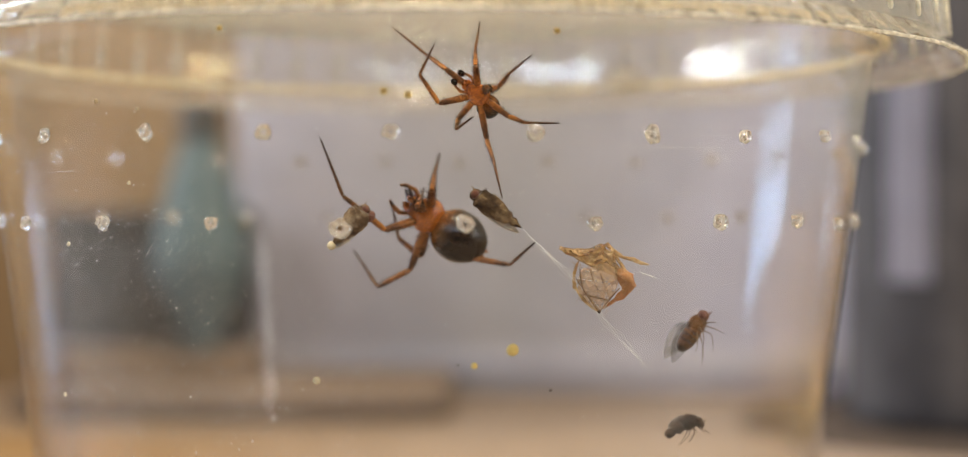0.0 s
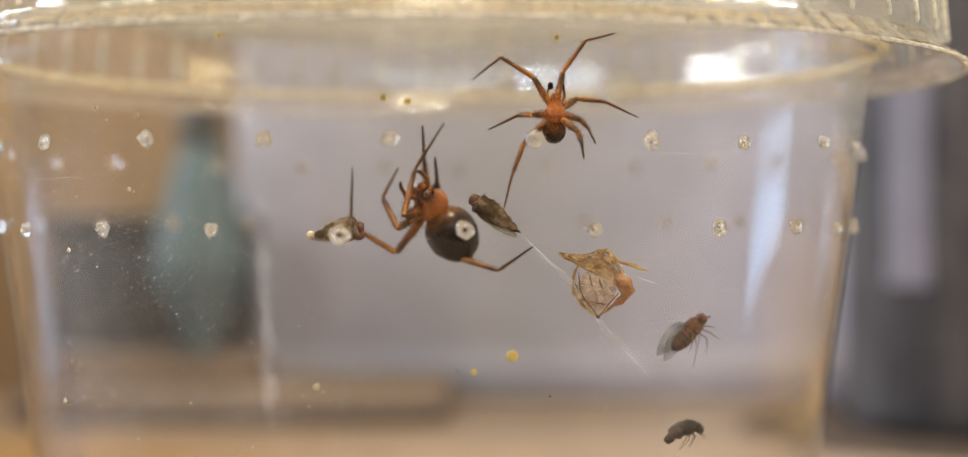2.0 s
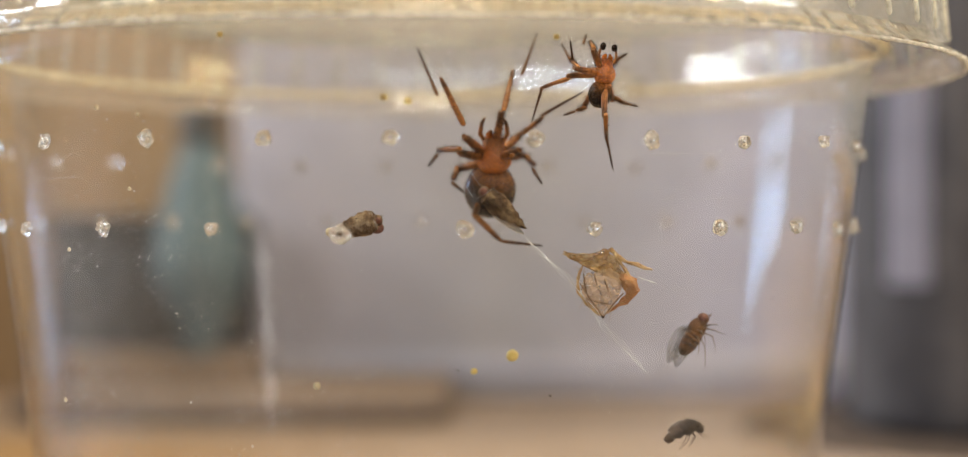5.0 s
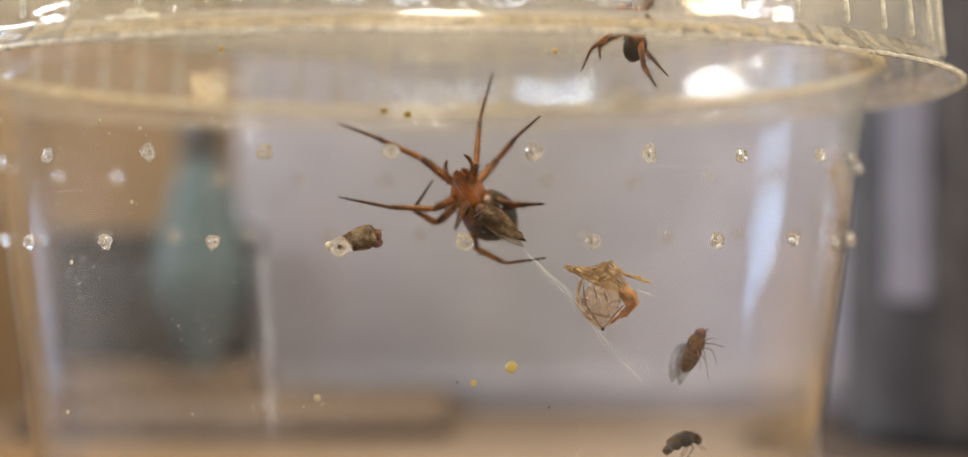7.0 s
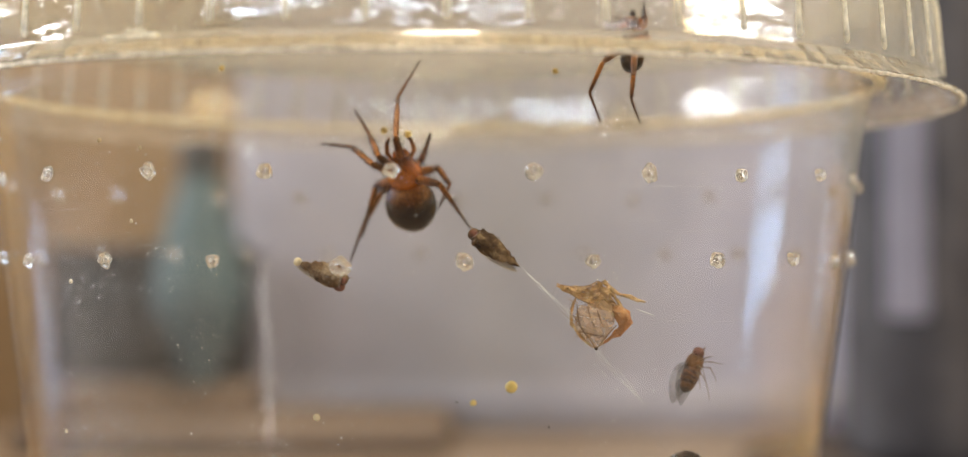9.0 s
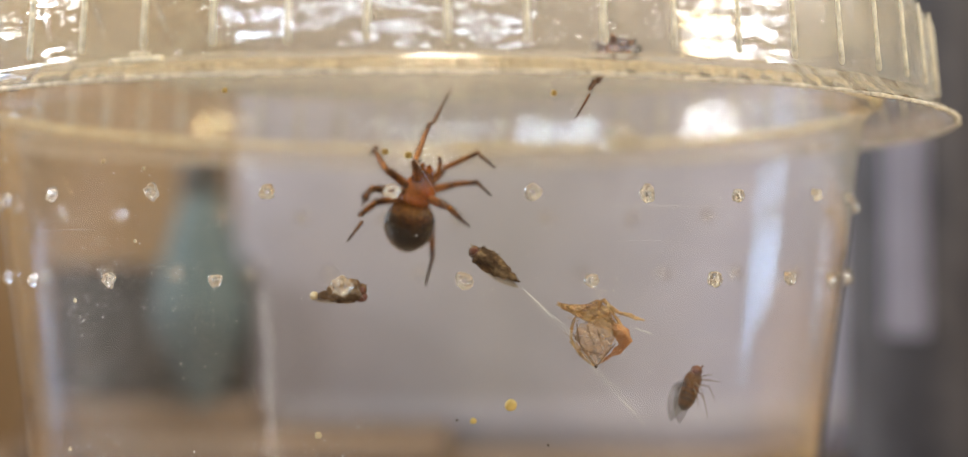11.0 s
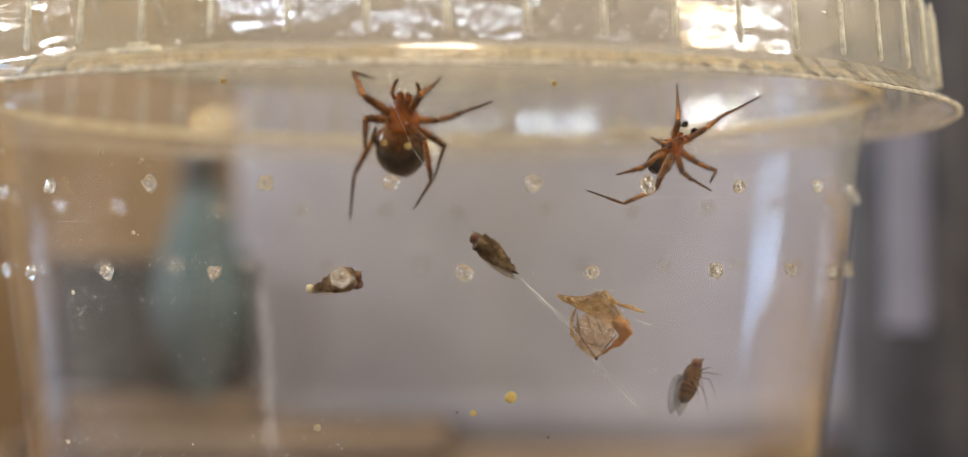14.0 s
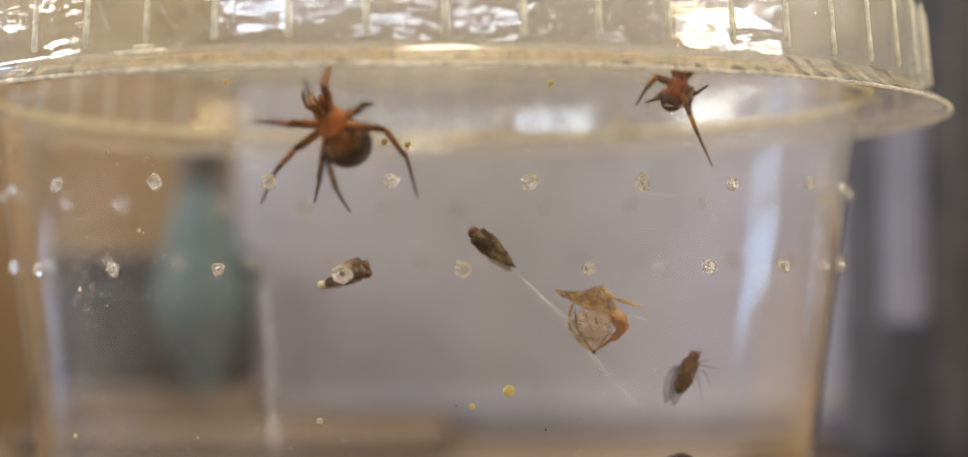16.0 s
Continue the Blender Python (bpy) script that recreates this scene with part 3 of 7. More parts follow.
lid.location = (0, 0, LEDGE - 0.00024)
flange = mm_profile([(30.95, -0.75), (31.05, -0.6), (30.7, -0.32), (30.25, -0.05), (30.02, 0.1), (29.95, 0.415), (29.62, 0.415), (30.8, -0.75)], 0)
part("flange", lathe(flange, 672, closed=True, wobble=ragged), FLANGE, lid, "milky flared flange of the lid")
top_out = mm_profile([(29.02, 5.62), (28.2, 6.3), (27.4, 6.65), (26.6, 6.6), (26.1, 6.4), (25.8, 5.2), (25.3, 4.6), (24.0, 4.5), (0, 4.5)], 0)
top_in = mm_profile([(0, 4.15), (24.1, 4.15), (25.6, 4.25), (26.2, 5.0), (26.5, 6.0), (26.9, 6.2), (27.4, 6.3), (28.0, 6.0), (28.77, 5.47)], 0)
part("top_plate", lathe(top_out + top_in, 192), LIDTOP, lid)

part("rim_bead", lathe([((31.0 + 0.09 * math.cos(a)) * MM, (-0.68 + 0.09 * math.sin(a)) * MM) for a in (2 * math.pi * q / 8 for q in range(8))], 1680, closed=True,
                       wobble=lambda i, a: (0.00014 * noise.noise((90 * math.cos(a), 90 * math.sin(a), 4.0)) + 0.00014 * noise.noise((260 * math.cos(a), 260 * math.sin(a), 1.0)),
                                            0.00003 * noise.noise((55 * math.cos(a), 55 * math.sin(a), i * 0.3)) + 0.00002 * noise.noise((200 * math.cos(a), 200 * math.sin(a), i * 0.5)))), TRIM, lid, "rough bright trimmed edge")

# the upright ribs of the skirt, and behind each a slanted bar added for glints
rib = part("rib", tube([(0, 0, z * MM) for z in (0.70, 0.85, 1.6, 3.2, 4.4, 5.0)], [r * MM for r in (0.06, 0.16, 0.13, 0.12, 0.11, 0.04)], 8), RIBBED, lid)
for k in range(RIB_COUNT):
    ob = rib if k == 0 else rib.copy()
    if k:
        scene.collection.objects.link(ob)
    ob.matrix_basis = Matrix.Rotation(2 * math.pi * (k + RIB_TURN) / RIB_COUNT, 4, "Z") @ pose(0.02998, 0, 0) @ Matrix.Rotation(radians(-4.5), 4, "Y")

glint_bar = part("glint_bar", tube([(0, -0.0004, 0.0010), (0.00004, 0.0, 0.0002), (0, 0.0003, -0.0006)], [0.00005, 0.00013, 0.00006], 8), GLINT_BAR, lid, "slanted clear bar added inside the skirt for glints")
for k in range(RIB_COUNT):
    ob = glint_bar if k == 0 else glint_bar.copy()
    if k:
        scene.collection.objects.link(ob)
    ob.matrix_basis = Matrix.Rotation(2 * math.pi * (k + 0.78) / RIB_COUNT, 4, "Z") @ pose(0.02934, 0, 0.0021)

# the foot of the pull tab on the front of the skirt, and a blister at the back
tab = part("pull_tab", merge(box(0.0027, 0.0003, 0.00026, 0.00008), box(0.0010, 0.0002, 0.00016, 0.00005, (0.0002, 0, 0.0003))), RIBBED, lid, "cream moulded foot of the pull tab")
tab.matrix_basis = Matrix.Rotation(radians(-22.3), 4, "Z") @ pose(0, -0.0300, 0.00012)
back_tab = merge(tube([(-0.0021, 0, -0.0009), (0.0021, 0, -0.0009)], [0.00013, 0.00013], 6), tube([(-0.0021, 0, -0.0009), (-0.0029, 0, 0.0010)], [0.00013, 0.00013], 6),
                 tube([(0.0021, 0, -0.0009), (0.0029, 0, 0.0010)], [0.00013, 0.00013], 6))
back_tab = part("tab_outline", back_tab, EDGE_GLOW, lid, "moulded outline of the tab")
back_tab.matrix_basis = pose(0.0022, 0.0288, 0.0022)
blister = part("blister", lathe([(0, 0.0016), (0.0007, 0.00145), (0.0014, 0.0010), (0.0018, 0.0003), (0.0019, 0), (0.0017, 0), (0.0013, 0.0008), (0.0006, 0.0013), (0, 0.00145)], 32), LID, lid)
blister.matrix_basis = pose(0.0137, 0.0231, 0.0005, 20, 0, 0)

# ---- the spiders ----


F_HEAD = grown("female_carapace", [(0.0, (0.5693, 0.1725, 0.019)), (0.55, (0.5175, 0.1484, 0.0173)), (0.85, (0.276, 0.0828, 0.0138)), (1.0, (0.1552, 0.0518, 0.0138))], 0.17, sss=0.0, gloss=0.8, shade=(0.45, 1.15), relief=0.00004)
F_BELLY = grown("female_abdomen", [(0.0, (0.2645, 0.0926, 0.0159)), (0.14, (0.1851, 0.0688, 0.0145)), (0.26, (0.0661, 0.0304, 0.0106)), (0.4, (0.0238, 0.0119, 0.006)), (1.0, (0.0132, 0.0079, 0.0053))], 0.16, sss=0.0, gloss=0.5, shade=(0.3, 1.6), relief=0.00002)
F_LEG = grown("female_leg", [(0.0, (0.4976, 0.2036, 0.0542)), (0.12, (0.4072, 0.1628, 0.043)), (0.6, (0.328, 0.1267, 0.0362)), (0.84, (0.1132, 0.0475, 0.0204)), (1.0, (0.2262, 0.0973, 0.0362))], 0.34, sss=0.0, gloss=0.35, shade=(0.45, 1.25), relief=0.00002)
F_FOOT = grown("female_leg_tip", [(0.0, (0.193, 0.0878, 0.0351)), (0.4, (0.1317, 0.0667, 0.0351)), (1.0, (0.0702, 0.0474, 0.0351))], 0.4, sss=0.0, gloss=0.2, shade=(0.5, 1.2), relief=0.00002)
M_HEAD = grown("male_carapace", [(0.0, (0.63, 0.1875, 0.0165)), (0.7, (0.57, 0.1575, 0.015)), (1.0, (0.18, 0.051, 0.012))], 0.17, sss=0.0, gloss=0.8, shade=(0.5, 1.15), relief=0.00004)
M_BELLY = grown("male_abdomen", [(0.0, (0.36, 0.12, 0.0168)), (0.16, (0.168, 0.0696, 0.0192)), (0.32, (0.066, 0.0348, 0.0156)), (0.55, (0.0288, 0.0168, 0.0096)), (1.0, (0.0216, 0.0132, 0.0084))], 0.25, sss=0.0, gloss=0.2, shade=(0.4, 1.4))
M_LEG = grown("male_leg", [(0.0, (0.6807, 0.2626, 0.051)), (0.5, (0.4133, 0.1605, 0.0414)), (0.82, (0.1702, 0.0729, 0.0292)), (1.0, (0.2917, 0.1264, 0.0462))], 0.34, sss=0.0, gloss=0.35, shade=(0.45, 1.25), relief=0.00002)
M_FOOT = grown("male_leg_tip", [(0.0, (0.2535, 0.115, 0.0429)), (0.4, (0.1658, 0.0819, 0.041)), (1.0, (0.0936, 0.0605, 0.0429))], 0.4, sss=0.0, gloss=0.2, shade=(0.5, 1.2), relief=0.00002)
EYE = mottled("dark_eye", [(0.3, (0.012, 0.006, 0.005)), (0.7, (0.03, 0.012, 0.01))], 3000.0, 0.12, 0.05)
BRISTLE = mottled("dark_bristle", [(0.3, (0.02, 0.013, 0.009)), (0.7, (0.05, 0.034, 0.02))], 3000.0, 0.6, 0.1, spec=0.1)


def hairs(surface, count, length, width, seed, lean=0.4):
    """Short tapered bristles standing on random faces of a bmesh."""
    r = random.Random(seed)
    bm = bmesh.new()
    faces = list(surface.faces)
    for _ in range(count):
        fc = r.choice(faces)
        w = [r.random() for _ in fc.verts]
        p = sum((v.co * k for v, k in zip(fc.verts, w)), Vector()) / sum(w)
        n = (fc.normal + Vector((r.uniform(-lean, lean), r.uniform(-lean, lean), r.uniform(-lean, lean)))).normalized()
        t = n.orthogonal().normalized() * width
        s = n.cross(t)
        tip = bm.verts.new(p + n * length * r.uniform(0.6, 1.2))
        base = [bm.verts.new(p - n * width + t * math.cos(a) + s * math.sin(a)) for a in (0, 2.1, 4.2)]
        for k in range(3):
            bm.faces.new((base[k], base[(k + 1) % 3], tip))
    return bm


def segment(length, r0, r1, swell, seed, bristles):
    """One leg joint along +z, swollen a little at both ends, with fine bristles."""
    n = 9
    rr = random.Random(seed)
    pts, rad = [], []
    for k in range(n + 1):
        u = k / n
        pts.append((0.03 * r0 * math.sin(u * 5 + seed), 0.03 * r0 * math.cos(u * 4 + seed), u * length))
        e = max(0, 1 - u / 0.12) ** 2 + max(0, (u - 0.88) / 0.12) ** 2
        rad.append((r0 + (r1 - r0) * u) * (1 + swell * math.sin(math.pi * min(1, u * 1.25)) - 0.28 * e) * rr.uniform(0.97, 1.03))
    bm = tube(pts, rad, 9)
    bm.normal_update()
    h = hairs(bm, bristles, r0 * 1.3, r0 * 0.06, seed + 7, 0.6)
    return bm, h


def make_spider(name, label, k, head_len, belly_len, belly_r, lengths, mats, male=False):
    """Returns the thing and its moving parts. k: scale of the thickness of the legs."""
    head_mat, belly_mat, leg_mat, foot_mat = mats
    root = thing(name, (0, 0, LEDGE - 0.01), label, "spider", "spiders in the cup")
    parts = {}
    # cephalothorax, head towards +z, from the waist at the origin
    prof = [(0, -0.02), (0.16, 0.0), (0.36, 0.10), (0.46, 0.28), (0.47, 0.42), (0.41, 0.58), (0.30, 0.72), (0.27, 0.86), (0.21, 0.96), (0, 1.0)]
    bm = lathe([(r * head_len * (0.88 if male else 0.96), z * head_len) for r, z in prof], 24)
    bmesh.ops.scale(bm, vec=(1, 0.78, 1), verts=bm.verts)
    bm.normal_update()
    hh = hairs(bm, 60, 0.12 * head_len, 0.006 * head_len, 3)
    parts["head"] = part("cephalothorax", bm, head_mat, root, "orange brown shiny cephalothorax")
    part("bristles", hh, BRISTLE, parts["head"])
    for sx, sy in ((-0.14, -0.16), (0.14, -0.16), (-0.06, -0.2), (0.06, -0.2), (-0.15, -0.06), (0.15, -0.06)):
        part("eye", blob(0.045 * head_len, 0.045 * head_len, 0.045 * head_len, (sx * head_len, sy * head_len, 0.90 * head_len), 8, 6), EYE, parts["head"])
    for sx in (-1, 1):
        jaw = tube([(sx * 0.10 * head_len, 0.02 * head_len, 0.9 * head_len), (sx * 0.11 * head_len, 0.07 * head_len, 1.03 * head_len), (sx * 0.07 * head_len, 0.10 * head_len, 1.14 * head_len)],
                   [0.10 * head_len, 0.10 * head_len, 0.04 * head_len], 8)
        part("jaw", jaw, head_mat, parts["head"])
        pts = [(sx * 0.22 * head_len, 0, 0.82 * head_len), (sx * 0.34 * head_len, -0.05 * head_len, 1.02 * head_len), (sx * 0.30 * head_len, -0.08 * head_len, 1.28 * head_len), (sx * 0.22 * head_len, -0.05 * head_len, 1.42 * head_len)]
        part("palp", tube(pts, [0.055 * head_len, 0.06 * head_len, 0.05 * head_len, 0.03 * head_len], 8), leg_mat, parts["head"])
        if male:
            part("palp_bulb", blob(0.12 * head_len, 0.12 * head_len, 0.15 * head_len, (sx * 0.21 * head_len, -0.05 * head_len, 1.42 * head_len)), EYE, parts["head"], "dark swollen palp bulb")
    # abdomen, from the waist along +z
    prof = []
    for j in range(15):
        a = math.pi * j / 14
        w = math.sin(a) * (1 + 0.07 * math.cos(a))
        prof.append((max(0, w) * belly_r, belly_len * (0.44 - 0.56 * math.cos(a))))
    prof[0], prof[-1] = (0, -0.12 * belly_len), (0, belly_len)
    bm = lathe(prof, 28)
    bmesh.ops.scale(bm, vec=(1, 0.95, 1), verts=bm.verts)
    for v in bm.verts:
        v.co += v.co.normalized() * noise.noise(v.co * (2.2 / belly_r)) * belly_r * 0.03
    bm.normal_update()
    hh = hairs(bm, 900, 0.20 * belly_r, 0.008 * belly_r, 5, 0.5)
    parts["belly"] = part("abdomen", bm, belly_mat, root, "globular dark brown hairy abdomen")
    part("bristles", hh, BRISTLE, parts["belly"])
    spin = merge(*[tube([(sx * 0.1 * belly_r, sy * 0.1 * belly_r, belly_len * 0.97), (sx * 0.13 * belly_r, sy * 0.13 * belly_r, belly_len * 1.05)], [0.09 * belly_r, 0.03 * belly_r], 7) for sx in (-1, 1) for sy in (-1, 1)])
    part("spinnerets", spin, leg_mat, parts["belly"])
    # eight legs of three joints each
    for i, (a, b, c) in enumerate(lengths * 2):
        for j, (nm, ln, r0, r1, sw) in enumerate((("femur", a, 0.20, 0.19, 0.22), ("tibia", b, 0.165, 0.12, 0.05), ("tarsus", c, 0.105, 0.040, 0.0))):
            bm, h = segment(ln * NEAR * MM, r0 * k * MM, r1 * k * MM, sw, i * 3 + j, 170)
            parts[(i, j)] = part(nm, bm, foot_mat if j == 2 else leg_mat, root)
            part("bristles", h, BRISTLE, parts[(i, j)])
    return root, parts

# ---- the flies, the husk and the silk ----
FLY_THORAX = mottled("fly_thorax", [(0.35, (0.049, 0.02175, 0.0052)), (0.6, (0.168, 0.0696, 0.0156))], 2200.0, 0.5, 0.4, spec=0.12)
FLY_BELLY = grown("fly_abdomen", [(0.0, (0.04788, 0.01944, 0.00499)), (0.18, (0.04788, 0.01944, 0.00499)), (0.27, (0.12768, 0.0486, 0.00811)), (0.38, (0.11172, 0.04131, 0.00749)), (0.44, (0.0383, 0.0158, 0.00437)), (0.53, (0.14364, 0.05468, 0.00874)), (0.62, (0.0415, 0.01701, 0.00437)), (0.7, (0.1596, 0.06075, 0.00998)), (0.8, (0.04788, 0.01944, 0.00499)), (0.88, (0.1596, 0.06075, 0.00998)), (1.0, (0.14364, 0.05468, 0.00998))], 0.42, sss=0.0, gloss=0.12)
FLY_HEAD = mottled("fly_head", [(0.35, (0.075, 0.028, 0.011)), (0.6, (0.15, 0.060, 0.022))], 2500.0, 0.5, 0.3, spec=0.15)
FLY_LEG = mottled("fly_leg", [(0.35, (0.10, 0.062, 0.030)), (0.6, (0.20, 0.135, 0.07))], 2500.0, 0.5, 0.3, spec=0.25)
FLY_EYE = mottled("fly_eye_red", [(0.3, (0.10, 0.028, 0.016)), (0.7, (0.17, 0.05, 0.025))], 4000.0, 0.3, 0.4, 12000.0)
FLY_DULL_EYE = mottled("fly_eye_dull", [(0.3, (0.12, 0.036, 0.018)), (0.7, (0.22, 0.075, 0.038))], 4000.0, 0.4, 0.4, 12000.0)
FLY_DARK = mottled("dried_fly", [(0.3, (0.0208, 0.01265, 0.008)), (0.7, (0.104, 0.0644, 0.036))], 1900.0, 0.7, 0.6, spec=0.06)
FLY_WRAP = mottled("wrapped_fly", [(0.34, (0.050, 0.027, 0.012)), (0.50, (0.120, 0.068, 0.030)), (0.66, (0.36, 0.25, 0.13))], 1500.0, 0.6, 0.6, spec=0.15)
FLY_TAN = mottled("tan_wrapped_fly", [(0.34, (0.085, 0.046, 0.022)), (0.50, (0.19, 0.115, 0.058)), (0.68, (0.42, 0.31, 0.19))], 1500.0, 0.65, 0.6, spec=0.12)
CREAM = mottled("cream_droplet", [(0.3, (0.62, 0.48, 0.26)), (0.7, (0.75, 0.62, 0.38))], 1500.0, 0.35, 0.2)
YELLOW = mottled("yellow_droplet", [(0.3, (0.62, 0.42, 0.10)), (0.7, (0.75, 0.55, 0.18))], 1500.0, 0.35, 0.2)
HUSK = mottled("papery_husk", [(0.3, (0.30, 0.125, 0.026)), (0.5, (0.56, 0.32, 0.10)), (0.75, (0.80, 0.62, 0.36))], 900.0, 0.6, 0.6, sss=0.2, cover=(0.45, 0.95))
HUSK_RIB = mottled("husk_rib", [(0.3, (0.12, 0.060, 0.022)), (0.7, (0.26, 0.15, 0.06))], 1100.0, 0.6, 0.5)
HUSK_DARK = mottled("browned_husk", [(0.3, (0.30, 0.115, 0.028)), (0.7, (0.50, 0.23, 0.07))], 1100.0, 0.5, 0.5, sss=0.2)


def film(name, tint, cover, rough):
    """A thin see-through skin, such as a fly's wing."""
    m, nt, out = nodes_of(name)
    tc = nt.nodes.new("ShaderNodeTexCoord")
    n = node(nt, "ShaderNodeTexNoise", Scale=1800.0, Detail=5.0)
    nt.links.new(tc.outputs["Object"], n.inputs["Vector"])
    t = nt.nodes.new("ShaderNodeBsdfTransparent")
    b = node(nt, "ShaderNodeBsdfPrincipled", Base_Color=(*tint, 1), Roughness=rough)
    r = ramp(nt, n.outputs["Fac"], [(0.3, (cover * 0.7,) * 3), (0.7, (min(1, cover * 1.3),) * 3)])
    mx = nt.nodes.new("ShaderNodeMixShader")
    nt.links.new(r.outputs[0], mx.inputs[0])
    nt.links.new(t.outputs[0], mx.inputs[1])
    nt.links.new(b.outputs[0], mx.inputs[2])
    nt.links.new(mx.outputs[0], out.inputs[0])
    return m


WING = film("fly_wing_skin", (0.24, 0.215, 0.18), 0.46, 0.25)
WING_DRY = film("dried_wing_skin", (0.62, 0.52, 0.38), 0.62, 0.5)
HUSK_FILM = film("husk_skin", (0.74, 0.50, 0.27), 0.42, 0.5)
SILK = film("white_silk", (0.86, 0.84, 0.80), 0.55, 0.3)
DUST = film("pale_dust", (0.86, 0.82, 0.74), 0.48, 0.7)


def wing_mesh(length, width, veins=True):
    """A rounded wing along -z from its root, slightly cupped, with raised veins."""
    bm = bmesh.new()
    rows = []
    for i in range(13):
        u = i / 12
        w = width * (math.sin(math.pi * min(1, u ** 0.75 * 0.97 + 0.03))) ** 0.7
        rows.append([bm.verts.new(((s - 0.42) * w, 0.06 * width * math.sin(3 * u) + 0.05 * width * s * s, -u * length)) for s in (0, 0.25, 0.5, 0.75, 1)])
    for a, b in zip(rows, rows[1:]):
        for k in range(4):
            bm.faces.new((a[k], a[k + 1], b[k + 1], b[k]))
    bmesh.ops.solidify(bm, geom=list(bm.faces), thickness=0.000012)
    return bm


def vein_mesh(length, width):
    tubes = []
    for s in (0.02, 0.3, 0.55, 0.8):
        pts = []
        for i in range(1, 12):
            u = i / 12
            w = width * (math.sin(math.pi * min(1, u ** 0.75 * 0.97 + 0.03))) ** 0.7
            pts.append(((s - 0.42) * w, 0.06 * width * math.sin(3 * u) + 0.05 * width * s * s, -u * length))
        tubes.append(tube(pts, [0.000009] * len(pts), 4))
    return merge(*tubes)


def make_fly(name, label, total, state, seed, roll, coat=None, wide=0.165):
    """A small fly along z: head up, the tip of the wings at the bottom. The origin lies mid-body."""
    r = random.Random(seed)
    L = total * NEAR * MM
    body = FLY_DARK if state == "dead" else (coat or FLY_WRAP) if state == "wrapped" else FLY_THORAX
    belly = body if state != "fresh" else FLY_BELLY
    root = thing(name, (0, 0, LEDGE - 0.015), label, "fly", "flies caught in the silk")
    top = 0.5 * L
    hs = 1.1 if state == "wrapped" else 1.0
    head = part("head", blob(0.105 * L * hs, 0.095 * L * hs, 0.085 * L, (0, (-0.11 if state == "dead" else 0) * L, top - 0.09 * L)), body if state != "fresh" else FLY_HEAD, root)
    for sx in (-1, 1):
        part("eye", blob(0.05 * L * hs, 0.065 * L * hs, 0.06 * L * hs, (sx * 0.075 * L * hs, -0.01 * L, top - 0.09 * L)), {"fresh": FLY_EYE, "wrapped": FLY_DULL_EYE, "dead": FLY_DARK}[state], head, "dull red compound eye")
        part("antenna", tube([(sx * 0.02 * L, -0.06 * L, top - 0.02 * L), (sx * 0.035 * L, -0.08 * L, top + 0.04 * L)], [0.008 * L, 0.003 * L], 5), body, head)
    if state == "fresh":
        thorax = blob(0.136 * L, 0.14 * L, 0.18 * L, (0, 0, top - 0.27 * L), 20, 14)
        for v in thorax.verts:
            v.co += v.co.normalized() * noise.noise(v.co * 9000) * 0.008 * L
        ab = lathe([(0, 0), (0.10 * L, 0.01 * L), (0.128 * L, 0.06 * L), (0.138 * L, 0.15 * L), (0.132 * L, 0.27 * L), (0.098 * L, 0.38 * L), (0.050 * L, 0.44 * L), (0, 0.46 * L)], 20)
        bmesh.ops.rotate(ab, verts=ab.verts, matrix=Matrix.Rotation(math.pi, 3, "X"))
        bmesh.ops.translate(ab, vec=(0, -0.02 * L, top - 0.30 * L), verts=ab.verts)
        part("abdomen", ab, belly, root, "banded brown abdomen")
    elif state == "dead":
        # a hunched back over a curled abdomen
        thorax = merge(blob(0.16 * L, 0.17 * L, 0.21 * L, (0, 0.03 * L, top - 0.33 * L), 24, 18), blob(0.15 * L, 0.14 * L, 0.21 * L, (0, 0.0, top - 0.58 * L), 24, 18),
                       blob(0.10 * L, 0.09 * L, 0.14 * L, (0, -0.07 * L, top - 0.80 * L), 16, 12), blob(0.07 * L, 0.07 * L, 0.08 * L, (0, -0.05 * L, top - 0.16 * L), 12, 10))
        for v in thorax.verts:
            q = v.co * 4200 + Vector((seed, 0, 0))
            v.co += Vector((noise.noise(q), noise.noise(q + Vector((5, 0, 0))), noise.noise(q + Vector((0, 5, 0))))) * 0.045 * L
    else:
        # a shrunken body of one lumpy spindle
        rough = 0.045
        thorax = lathe([(0, 0), (0.6 * wide * L, 0.02 * L), (0.94 * wide * L, 0.08 * L), (1.04 * wide * L, 0.18 * L), (wide * L, 0.32 * L), (0.84 * wide * L, 0.48 * L), (0.60 * wide * L, 0.62 * L), (0.36 * wide * L, 0.74 * L), (0.14 * wide * L, 0.85 * L), (0, 0.89 * L)], 24)
        bmesh.ops.subdivide_edges(thorax, edges=list(thorax.edges), cuts=1)
        bmesh.ops.rotate(thorax, verts=thorax.verts, matrix=Matrix.Rotation(math.pi, 3, "X"))
        bmesh.ops.translate(thorax, vec=(0, 0, top - 0.10 * L), verts=thorax.verts)
        for v in thorax.verts:
            q = v.co.copy()
            v.co.x += noise.noise(q * 5200 + Vector((seed, 0, 0))) * rough * L
            v.co.y += noise.noise(q * 5200 + Vector((0, seed, 3))) * rough * L
            ring = math.sin(q.z / L * 46 + seed) * 0.010 * L
            v.co.x += ring * (1 if q.x > 0 else -1)
